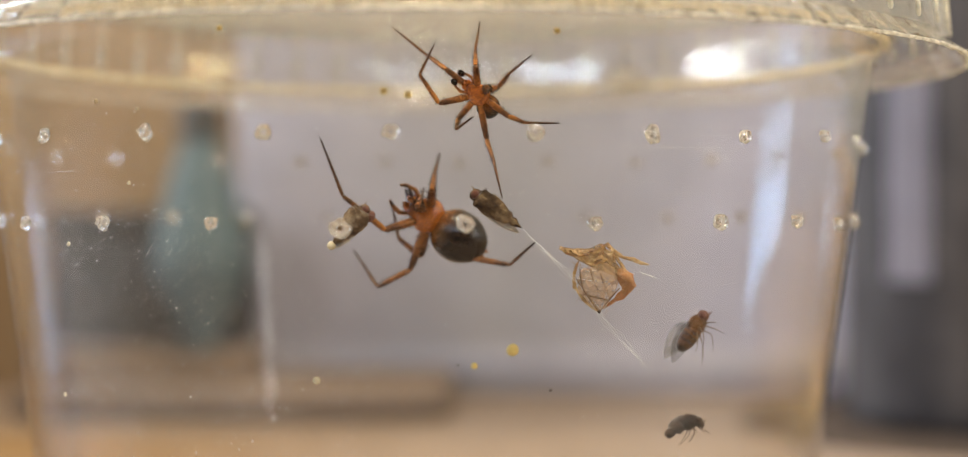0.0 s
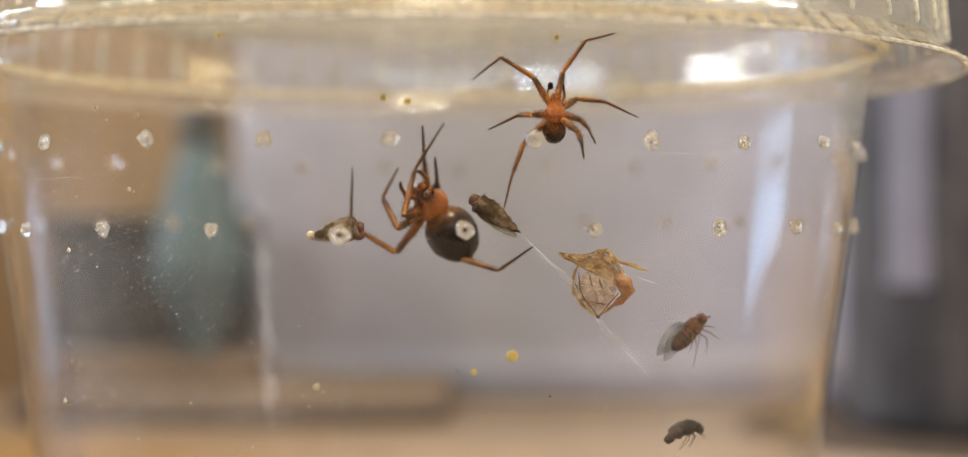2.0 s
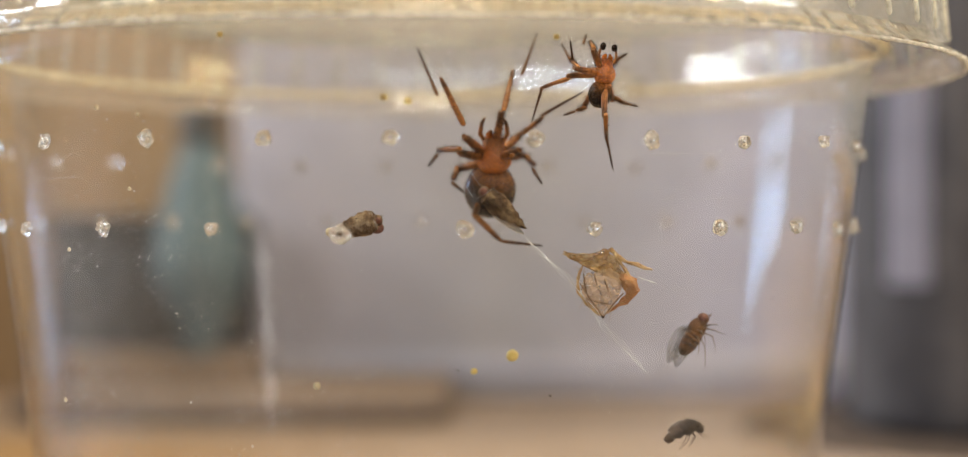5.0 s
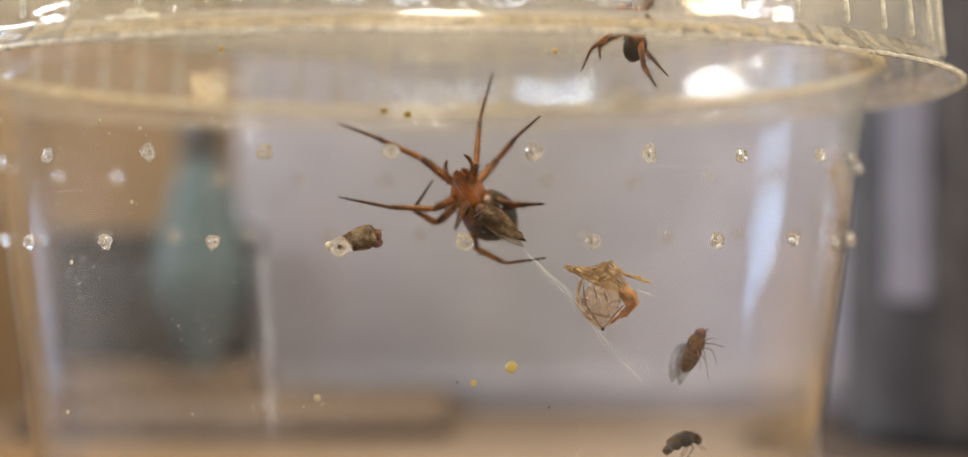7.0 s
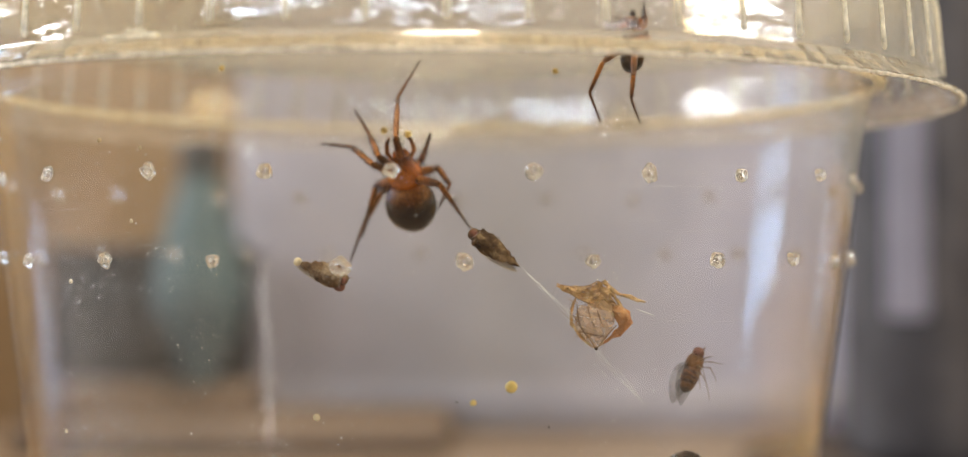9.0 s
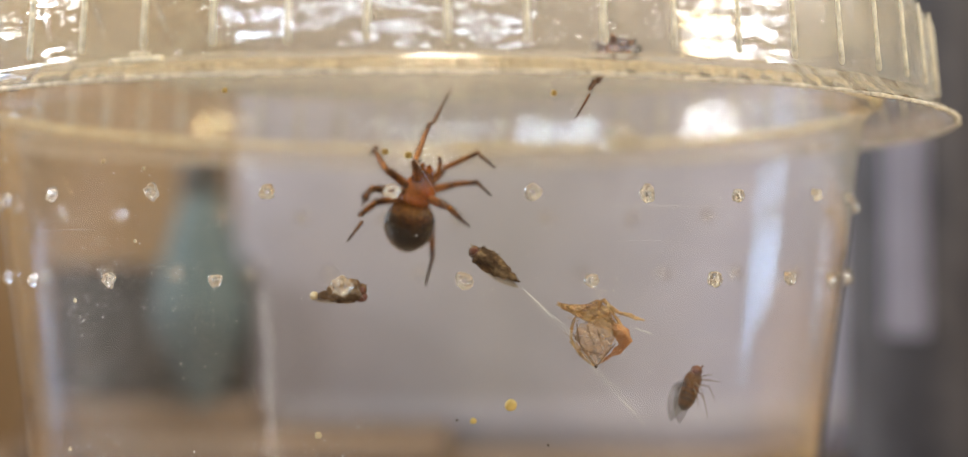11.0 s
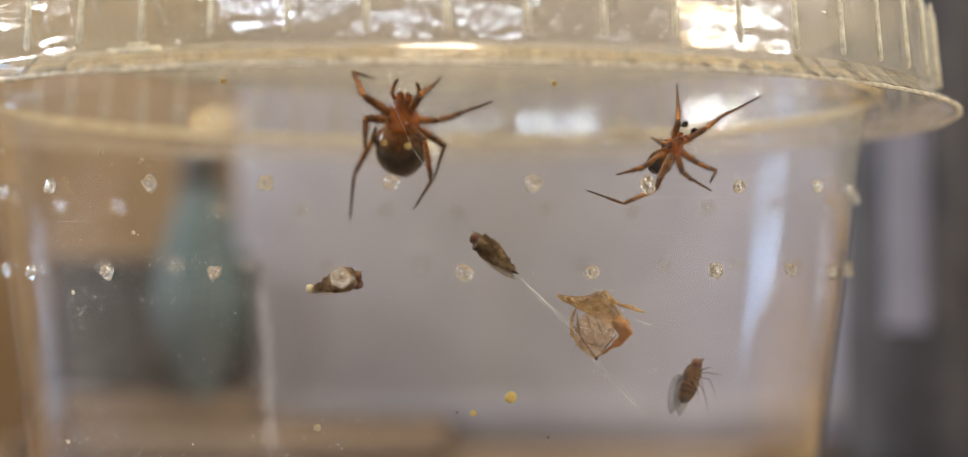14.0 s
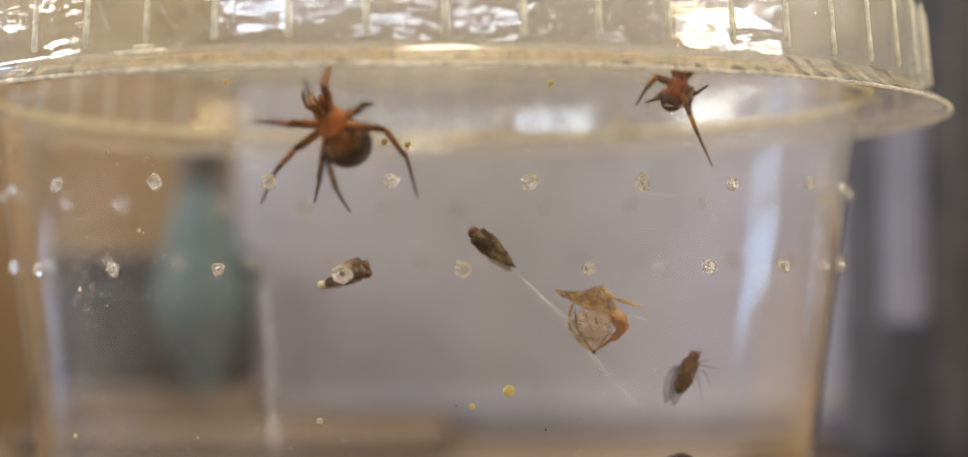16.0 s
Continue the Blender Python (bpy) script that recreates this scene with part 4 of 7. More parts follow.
            v.co.y += ring * (1 if q.y > 0 else -1)
        if wide > 0.2:
            # the bent neck of the plump one makes a second lump beside the head
            part("neck", blob(0.11 * L, 0.10 * L, 0.12 * L, (0.0, 0.16 * L, top - 0.14 * L), 16, 12), FLY_DULL_EYE, root, "dull red brown lump beside the head")
    thorax.normal_update()
    hh = hairs(thorax, 420 if state == "dead" else 130, 0.05 * L, 0.0035 * L, seed, 0.7)
    t_ob = part("thorax" if state == "fresh" else "body", thorax, body, root)
    part("bristles", hh, BRISTLE, t_ob)
    for sx in (-1, 1):
        m = pose(sx * 0.045 * L, 0.11 * L, top - 0.30 * L, (4 if state == "fresh" else 2), 0, sx * (38 if state == "fresh" else 70)) @ pose(0, 0, 0, 0, sx * (7 if state == "fresh" else 3), 0)
        ln, wd = {"fresh": (0.70, 0.30), "wrapped": (0.72, 0.17), "dead": (0.50, 0.20)}[state]
        if state == "fresh":
            m = pose(sx * 0.02 * L, 0.10 * L, top - 0.30 * L, 0, 0, -roll + sx * 14) @ pose(0, 0, 0, 0, 12 if sx > 0 else 1, 0)
        w = part("wing", moved(wing_mesh(ln * L, wd * L), m), WING_DRY if state == "wrapped" else WING, root, "pale dried wing" if state == "wrapped" else "translucent grey wing")
        part("vein", moved(vein_mesh(ln * L, wd * L), m), FLY_DARK, w)
    for sx in (-1, 1):
        for j, z in enumerate((0.20, 0.28, 0.36)):
            k = {"wrapped": 0.32, "dead": 1.0, "fresh": 1.0 if sx > 0 else 0.7}[state]
            a = Vector((sx * 0.08 * L, -0.10 * L, top - z * L))
            b = a + Vector((sx * r.uniform(0.02, 0.08), -0.13, (0.10, 0.0, -0.08)[j] + r.uniform(-0.05, 0.05))) * L * k
            c = b + Vector((sx * r.uniform(-0.02, 0.06), -0.10, (0.04, -0.12, -0.16)[j] + r.uniform(-0.04, 0.04))) * L * k
            d = c + Vector((sx * r.uniform(-0.05, 0.05), -0.06, (0.02, -0.10, -0.12)[j])) * L * k
            part("leg", tube([a, b, c, d], [0.011 * L, 0.008 * L, 0.0055 * L, 0.003 * L], 6), FLY_DARK if state != "fresh" else FLY_LEG, root)
    if state == "wrapped":
        for j in range(9):
            z = top - 0.12 * L - j * 0.065 * L
            pts = []
            for q in range(15):
                a = 2 * math.pi * q / 14
                rad = (wide - 0.005) * L * (1 - 0.06 * j)
                pts.append((rad * math.cos(a), rad * math.sin(a), z + 0.05 * L * math.sin(a + j) + r.uniform(-1, 1) * 0.006 * L))
            part("silk_band", tube(pts, [0.0018 * L] * 15, 4), SILK, root)
    for ob in root.children:
        ob.matrix_basis = Matrix.Rotation(radians(roll), 4, "Z")
    return root

# a wide wooden board on the table behind the cup, golden brown turning paler rightwards
BOARDWOOD = grown("board_wood", [(0.0, (0.22, 0.120, 0.038)), (0.38, (0.25, 0.148, 0.062)), (0.55, (0.30, 0.215, 0.145)), (0.75, (0.31, 0.232, 0.170)), (1.0, (0.29, 0.220, 0.170))], 0.6, 0, sss=0.0, shade=(0.8, 1.05), gloss=0.2, grain=40.0, relief=0.0001)
tray = thing("serving_board", (-0.025, 0.1025, 0), "flat golden brown wooden board lying on the table", "board")
part("board", box(0.250, 0.125, 0.0016, 0.0006), BOARDWOOD, tray)


NEAR = 0.93  # scale of what hangs in the cup, drawn towards the front wall
EYE_AT = Vector((0.00415, -0.0903, 0.0402))


def at_mm(x, y, z):
    return EYE_AT + (Vector((x * MM, y * MM, LEDGE + z * MM)) - EYE_AT) * NEAR


male, male_parts = make_spider("male_spider", "slender orange male spider with dark palps", 0.78 * NEAR, 0.00140 * NEAR, 0.00143 * NEAR, 0.00063 * NEAR,
                               [(1.77, 2.04, 2.52), (1.73, 1.83, 1.9), (1.55, 1.22, 1.82), (2.03, 1.88, 2.07)], (M_HEAD, M_BELLY, M_LEG, M_FOOT), True)
female, female_parts = make_spider("female_spider", "brown female spider with a round dark abdomen", NEAR, 0.00222 * NEAR, 0.00294 * NEAR, 0.00145 * NEAR,
                                   [(2.75, 2.9, 3.3), (2.62, 2.42, 3.08), (2.1, 1.62, 2.09), (2.75, 2.28, 2.63)], (F_HEAD, F_BELLY, F_LEG, F_FOOT))
prey_a = make_fly("wrapped_fly", "dead fly wrapped in silk with a cream droplet", 2.82, "wrapped", 11, 110, FLY_TAN, 0.215)
part("droplet", blob(0.22 * MM, 0.20 * MM, 0.22 * MM, (0.03 * MM, -0.04 * MM, -1.36 * MM)), CREAM, prey_a, "cream droplet on the tail")
prey_b = make_fly("wrapped_fly", "grey brown dead fly hanging on a silk line", 3.32, "wrapped", 12, -95)
fly_c = make_fly("fruit_fly", "brown banded fly with clear folded wings", 3.45, "fresh", 13, -118)
fly_d = make_fly("dead_fly", "small dark shrivelled fly held by silk", 2.4, "dead", 14, -95)

# the dried husk that hangs in the silk
husk = thing("dried_husk", at_mm(9.33, -12.0, -12.48), "folded amber papery husk hanging in silk", "husk")


husk.scale = (NEAR, NEAR, NEAR)


def rumple(bm, size, amount, seed):
    for v in bm.verts:
        p = v.co * (1 / size) + Vector((seed, 0, 0))
        v.co += Vector((noise.noise(p), noise.noise(p + Vector((9, 0, 0))), noise.noise(p + Vector((0, 9, 0))))) * amount
    return bm


def husk_points(*pts):
    return [Vector((x, y, z)) * MM for x, y, z in pts]


def flat_strip(points, radii, squash, rough_size, rough_amount, seed, sides=12):
    bm = tube(husk_points(*points), [v * MM for v in radii], sides)
    bmesh.ops.subdivide_edges(bm, edges=list(bm.edges), cuts=1)
    bmesh.ops.scale(bm, vec=(1, squash, 1), verts=bm.verts)
    rumple(bm, rough_size * MM, rough_amount * MM, seed)
    return rumple(bm, 0.13 * MM, 0.06 * MM, seed + 30)


part("rolled_blade", flat_strip(((-2.05, 0, 1.55), (-1.6, 0.05, 1.3), (-1.0, 0.05, 1.0), (-0.3, 0, 0.70), (0.4, -0.05, 0.42), (1.0, -0.1, 0.12), (1.5, 0, -0.2)),
                                (0.04, 0.12, 0.17, 0.22, 0.24, 0.24, 0.20), 0.5, 0.35, 0.14, 1), HUSK, husk, "rolled amber edge")
part("crumpled_fold", flat_strip(((-0.6, 0.1, 0.95), (0.0, 0.15, 1.35), (0.45, 0.1, 1.70), (0.75, 0.05, 1.35), (1.0, 0, 0.8), (1.35, 0, 0.3), (1.65, 0, 0.0)),
                                 (0.04, 0.11, 0.10, 0.13, 0.13, 0.12, 0.06), 0.5, 0.22, 0.16, 4), HUSK, husk)
part("browned_end", flat_strip(((0.7, -0.1, 0.25), (1.1, -0.05, 0.1), (1.5, 0, -0.1), (1.62, 0, -0.45), (1.35, 0, -0.85), (0.9, 0, -1.2), (0.3, 0, -1.7)),
                               (0.16, 0.32, 0.40, 0.38, 0.24, 0.10, 0.04), 0.7, 0.28, 0.20, 6, 18), HUSK_DARK, husk, "rusty brown rounded end")
# the crumpled sheet between the rolled edge and the fold
LOWER = ((-2.05, 1.53), (-1.5, 1.20), (-0.9, 0.90), (-0.2, 0.55), (0.5, 0.25), (1.0, 0.0), (1.45, -0.25))
UPPER = ((-2.0, 1.56), (-1.3, 1.42), (-0.5, 1.48), (0.2, 1.74), (0.68, 1.25), (1.05, 0.55), (1.5, 0.05))


def along(line, u):
    k = min(int(u * (len(line) - 1)), len(line) - 2)
    w = u * (len(line) - 1) - k
    return Vector((line[k][0], 0, line[k][1])).lerp(Vector((line[k + 1][0], 0, line[k + 1][1])), w)


for turn, depth in ((0.0, -0.12), (5.0, 0.16)):
    sheet = bmesh.new()
    grid = []
    for i in range(25):
        lo, hi = along(LOWER, i / 24), along(UPPER, i / 24)
        row = []
        for j in range(8):
            p = lo.lerp(hi, j / 7)
            q = p * 1.9 + Vector((turn, 0, 0))
            p.y = depth + 0.28 * abs(noise.noise(q * 1.3)) - 0.20 * abs(noise.noise(q * 2.9)) + 0.10 * noise.noise(q * 7)
            p.x += 0.10 * noise.noise(q * 3 + Vector((0, 4, 0)))
            p.z += 0.12 * noise.noise(q * 3 + Vector((0, 8, 0)))
            row.append(sheet.verts.new(p * MM))
        grid.append(row)
    for a, b in zip(grid, grid[1:]):
        for j in range(7):
            sheet.faces.new((a[j], a[j + 1], b[j + 1], b[j]))
    bmesh.ops.solidify(sheet, geom=list(sheet.faces), thickness=0.02 * MM)
    part("crumpled_sheet", sheet, HUSK, husk, "crumpled amber papery sheet")
part("lower_edge", flat_strip(((-1.0, 0, 0.9), (-1.3, 0, 0.2), (-1.25, 0, -0.5), (-0.8, 0, -1.2), (-0.2, 0, -1.75), (0.1, 0, -1.85)), (0.06, 0.09, 0.08, 0.09, 0.08, 0.04), 0.6, 0.3, 0.10, 16, 8), HUSK, husk)
pouch = bmesh.new()
rings = []
for j in range(11):
    v = j / 10
    c = Vector((-0.35 + 0.35 * v, 0, 0.55 - 2.35 * v))
    w = 1.05 * math.sin(math.pi * (0.22 + 0.76 * v)) + 0.04
    rings.append([pouch.verts.new((c + Vector((w * math.cos(a) * (1.05 if math.cos(a) > 0 else 0.9) + 0.1, 0.38 * w * math.sin(a), 0.25 * w * math.cos(a)))) * MM)
                  for a in (2 * math.pi * q / 26 for q in range(26))])
for a, b in zip(rings, rings[1:]):
    for q in range(26):
        pouch.faces.new((a[q], a[(q + 1) % 26], b[(q + 1) % 26], b[q]))
bmesh.ops.solidify(pouch, geom=list(pouch.faces), thickness=0.03 * MM)
part("pouch", rumple(pouch, 0.35 * MM, 0.16 * MM, 8), HUSK_FILM, husk, "pale translucent papery pouch")
for x0, z0, x1, z1 in ((-1.0, 0.45, -0.8, -0.75), (-0.45, 0.4, -0.05, -0.75), (0.1, 0.2, 0.35, -0.6), (-1.2, -0.1, 0.0, -1.8), (1.1, -0.6, 0.05, -1.82), (-0.9, -0.9, 0.4, -1.2)):
    rib_line = tube(husk_points((x0, -0.32, z0), ((x0 + x1) / 2 - 0.05, -0.40, (z0 + z1) / 2), (x1, -0.25, z1)), [0.03 * MM, 0.05 * MM, 0.025 * MM], 6)
    part("rib", rumple(rib_line, 0.4 * MM, 0.05 * MM, x0), HUSK_RIB, husk)
fibre_rng = random.Random(8)
fibres = []
for q in range(46):
    a = fibre_rng.uniform(0, 6.28)
    x, z = fibre_rng.uniform(-1.2, 1.2), fibre_rng.uniform(-1.5, 1.4)
    ln = fibre_rng.uniform(0.3, 0.9)
    p = Vector((x, fibre_rng.uniform(-0.45, -0.2), z))
    dvec = Vector((math.cos(a) * ln, fibre_rng.uniform(-0.1, 0.1), math.sin(a) * ln))
    mid = p + dvec * 0.5 + Vector((fibre_rng.uniform(-0.12, 0.12), -0.05, fibre_rng.uniform(-0.12, 0.12)))
    fibres.append(tube(husk_points(p, mid, p + dvec), [0.008 * MM, 0.014 * MM, 0.006 * MM], 4))
tagged(part("fibres", merge(*fibres), HUSK, husk, "pale loose fibres"), kind="stuff")
ribbon = tube(husk_points((0.8, 0, 1.3), (1.3, 0, 1.0), (1.8, -0.05, 0.9), (2.2, 0, 0.72), (2.65, 0, 0.62)), [v * MM for v in (0.13, 0.10, 0.13, 0.10, 0.03)], 8)
bmesh.ops.scale(ribbon, vec=(1, 0.4, 1), verts=ribbon.verts)
part("frayed_ribbon", rumple(ribbon, 0.3 * MM, 0.09 * MM, 12), HUSK, husk, "pale frayed ribbon")
part("seed", blob(0.10 * MM, 0.10 * MM, 0.10 * MM, (0.03 * MM, -0.1 * MM, -1.84 * MM)), FLY_DARK, husk, "dark bead at the lower tip")

for ob in husk.children:
    if ob.name.startswith(("rolled", "crumpled", "frayed", "pouch")):
        ob.data.shade_flat()

# silk threads
def thread(points, width=0.016, seed=0, sag=0.0):
    r = random.Random(seed)
    pts = [at_mm(4.14 + (x - 4.14) * 0.907, y - 8, -8.86 + (z + 8.86) * 0.907) if y > -13 else Vector((x * MM, y * MM, LEDGE + z * MM)) for x, y, z in points]
    fine = []
    for a, b in zip(pts, pts[1:]):
        for q in range(8):
            u = q / 8
            fine.append(a.lerp(b, u) + Vector((0, 0, -sag * MM * 4 * u * (1 - u))) + Vector((r.uniform(-1, 1), r.uniform(-1, 1), r.uniform(-1, 1))) * 0.012 * MM)
    fine.append(pts[-1])
    ob = finish(tube(fine, [width * MM * r.uniform(0.7, 1.3) for _ in fine], 5), "silk_thread", SILK)
    return tagged(ob, "fine white silk thread stretched inside the cup", "silk thread", "silk threads")


TAIL, HUSK_TOP, HUSK_LOW = (5.5, -4, -10.1), (7.7, -4, -12.2), (9.6, -4, -14.6)
rs = random.Random(77)


def near(p, spread):
    return tuple(v + rs.uniform(-spread, spread) for v in p)


for j in range(6):
    thread([TAIL, near((6.5, -4, -11.1), 0.16), near((7.9, -4, -12.6), 0.28), near((9.0, -4, -13.4), 0.5)], rs.uniform(0.006, 0.013), j, 0.03)
for j in range(6):
    thread([near((8.7, -4, -13.2), 0.45), near((9.6, -4, -14.7), 0.20), near((10.3, -4, -15.5), 0.22), near((11.0, -4, -16.25), 0.22), near((12.2 + 0.25 * j * 0.5, -4, -17.6 - 0.15 * j), 0.12)], rs.uniform(0.005, 0.012), 20 + j)
thread([(-2.2, -4, 3.9), (-2.15, -4, 0.47), (-0.87, -4, -2.4), (2.6, -4, -7.9)], 0.007, 41)
thread([(2.0, -4, -5.6), (3.4, -4, -7.9)], 0.005, 42)
thread([(12.2, -4, -12.6), (13.2, -4, -12.95)], 0.03, 43)
thread([(13.6, -4, -13.2), (16.2, -4, -13.42), (16.9, -4, -13.36), (18.0, -3, -13.3)], 0.009, 44)
thread([(14.2, -2, -21.2), (13.6, -2, -20.5), (13.1, -3, -19.6)], 0.006, 49)
for z, x0, x1 in ((-5.0, 12.0, 17.5), (-5.4, 12.5, 18.2), (-6.0, 11.5, 16.0), (-8.2, 12.0, 18.5)):
    thread([(x0, -18.5, z), ((x0 + x1) / 2, -17.6, z + 0.03), (x1, -16.6, z + 0.05)], 0.007, int(-z * 10))


# droplets and dust stuck to the inside of the wall
def on_wall(deg, z, back=0.00034):
    a = radians(deg)
    rr = wall_r(LEDGE + z * MM) - back
    return Matrix.Translation((rr * math.sin(a), -rr * math.cos(a), LEDGE + z * MM)) @ Matrix.Rotation(a, 4, "Z") @ Matrix.Rotation(radians(90), 4, "X")


def droplet(deg, z, size, material, label):
    bm = blob(size * MM, size * MM * 0.95, size * MM * 0.5, (0, 0, -size * 0.15 * MM), 14, 10)
    rumple(bm, size * MM, size * 0.12 * MM, deg)
    ob = finish(bm, "droplet", material)
    ob.matrix_world = on_wall(deg, z)
    return tagged(ob, label, "droplet", "droplets on the cup wall")


for deg, z, size in ((11.5, -15.25, 0.29), (7.3, -15.95, 0.16), (-2.0, -3.77, 0.15), (0.4, -3.93, 0.17), (15.2, -1.11, 0.14), (-18.8, -0.9, 0.13)):
    droplet(deg, z, size, YELLOW, "small dried yellow droplet on the cup wall")
for deg, z, size in ((-10.0, -16.63, 0.17), (-35.9, -3.84, 0.13), (-29.8, -4.28, 0.10), (-32.0, -7.68, 0.11), (-44.1, -10.59, 0.12), (-49.7, -18.27, 0.12)):
    droplet(deg, z, size, CREAM, "tiny pale dried droplet on the cup wall")
# the last two stand for tiny dents, their dark look put into the colour
for deg, z, size in ((5.5, -15.91, 0.06), (15.9, -17.16, 0.06), (47.4, -13.12, 0.06), (54.0, -13.24, 0.045)):
    droplet(deg, z, size, FLY_DARK, "tiny dark speck on the cup wall")

rd = random.Random(21)
dust = bmesh.new()
for q in range(8200):
    if q < 6600:
        deg, z = rd.gauss(-34, 15), min(-1.5, rd.gauss(-13, 6))
    else:
        deg, z = rd.uniform(-180, 180), rd.uniform(-24, -1)
    m = on_wall(deg, z, -0.00001)
    s = MM * 0.0085 * (1 + rd.expovariate(0.8))
    vs = [dust.verts.new(m @ Vector((s * rd.uniform(0.6, 1.2) * math.cos(a), s * rd.uniform(0.6, 1.2) * math.sin(a), 0))) for a in (0.2, 1.6, 3.0, 4.7)]
    tip = dust.verts.new(m @ Vector((0, 0, s * 0.6)))
    for k in range(4):
        dust.faces.new((vs[k], vs[(k + 1) % 4], tip))
    dust.faces.new(list(reversed(vs)))
tagged(finish(dust, "dust", DUST, smooth=False), "fine pale dust specks on the cup wall", "dust", kind="stuff")

scratches = bmesh.new()
for q in range(240):
    deg, z = (rd.gauss(-38, 14), rd.gauss(-9, 4)) if q < 130 else (rd.uniform(-65, 65), rd.uniform(-22, -2))
    turn = rd.gauss(0, 0.35) if q % 3 else rd.uniform(0, 3.14)
    ln = MM * rd.uniform(0.15, 0.9)
    m = on_wall(deg, min(z, -1.2), -0.000004) @ Matrix.Rotation(turn, 4, "Z")
    w = MM * rd.uniform(0.003, 0.008)
    vs = [scratches.verts.new(m @ Vector(p)) for p in ((-ln / 2, 0, -w), (0, w, -w), (ln / 2, 0, -w), (0, -w, -w), (0, 0, w))]
    for k in range(4):
        scratches.faces.new((vs[k], vs[(k + 1) % 4], vs[4]))
for d0, d1, z in ((16.5, 27.0, -5.22), (17.5, 25.0, -5.36), (16.0, 30.0, -6.08), (22.0, 30.0, -6.18), (17.0, 31.0, -7.75), (-52, -44, -6.6), (-50, -38, -7.1)):
    cols = []
    for q in range(13):
        m = on_wall(d0 + (d1 - d0) * q / 12, z + 0.03 * math.sin(q), -0.000004)
        cols.append([scratches.verts.new(m @ Vector(c)) for c in ((0, 0.0055 * MM, -0.000004), (0, 0, 0.000004), (0, -0.0055 * MM, -0.000004))])
    for a, b in zip(cols, cols[1:]):
        for k in range(2):
            scratches.faces.new((a[k], b[k], b[k + 1], a[k + 1]))
tagged(finish(scratches, "scratches", DUST, smooth=False), "fine pale scratches on the cup wall", "scratch", kind="stuff")


# ---- what moves ----
def aim(p, q, side=Vector((0, -1, 0))):
    """A pose at p whose z axis points to q."""
    z = (q - p).normalized()
    x = side.cross(z)
    x = x.normalized() if x.length > 1e-6 else z.orthogonal().normalized()
    m = Matrix((x, z.cross(x), z)).transposed().to_4x4()
    m.translation = p
    return m


def eased(rows):
    """Adds halfway poses where a part turns far from row to row."""
    full = [rows[0]]
    for t, m in rows[1:]:
        t0, m0 = full[-1]
        a, b = m0.to_quaternion(), m.to_quaternion()
        n = 1 + int(a.rotation_difference(b).angle / radians(55))
        for j in range(1, n):
            u = j / n
            full.append((t0 + (t - t0) * u, Matrix.LocRotScale(m0.translation.lerp(m.translation, u), a.slerp(b, u), None)))
        full.append((t, m))
    return full


def stance(rows, t, body, *legs):
    """One moment of a spider, in millimetres from the cup's ledge: head, waist and belly, then hip and three joints of each leg."""
    pts = [at_mm(*body[k:k + 3]) for k in (0, 3, 6)]
    waist = pts[1]
    rows.setdefault("root", []).append((t, Matrix.Translation(waist)))
    rows.setdefault("head", []).append((t, aim(Vector(), pts[0] - waist)))
    rows.setdefault("belly", []).append((t, aim(Vector(), pts[2] - waist)))
    for i, leg in enumerate(legs):
        j = [at_mm(*leg[k:k + 3]) - waist for k in (0, 3, 6, 9)]
        for q in range(3):
            rows.setdefault((i, q), []).append((t, aim(j[q], j[q + 1])))


def drive(root, parts, rows):
    walk(root, rows["root"])
    for key, ob in parts.items():
        walk(ob, eased(rows[key]))


def hung(rows, t, hx, hy, hz, tx, ty, tz):
    """One moment of a fly, from the tip of its head and of its tail."""
    h, q = at_mm(hx, hy, hz), at_mm(tx, ty, tz)
    m = aim(q, h)
    m.translation = (h + q) / 2
    rows.append((t, m))

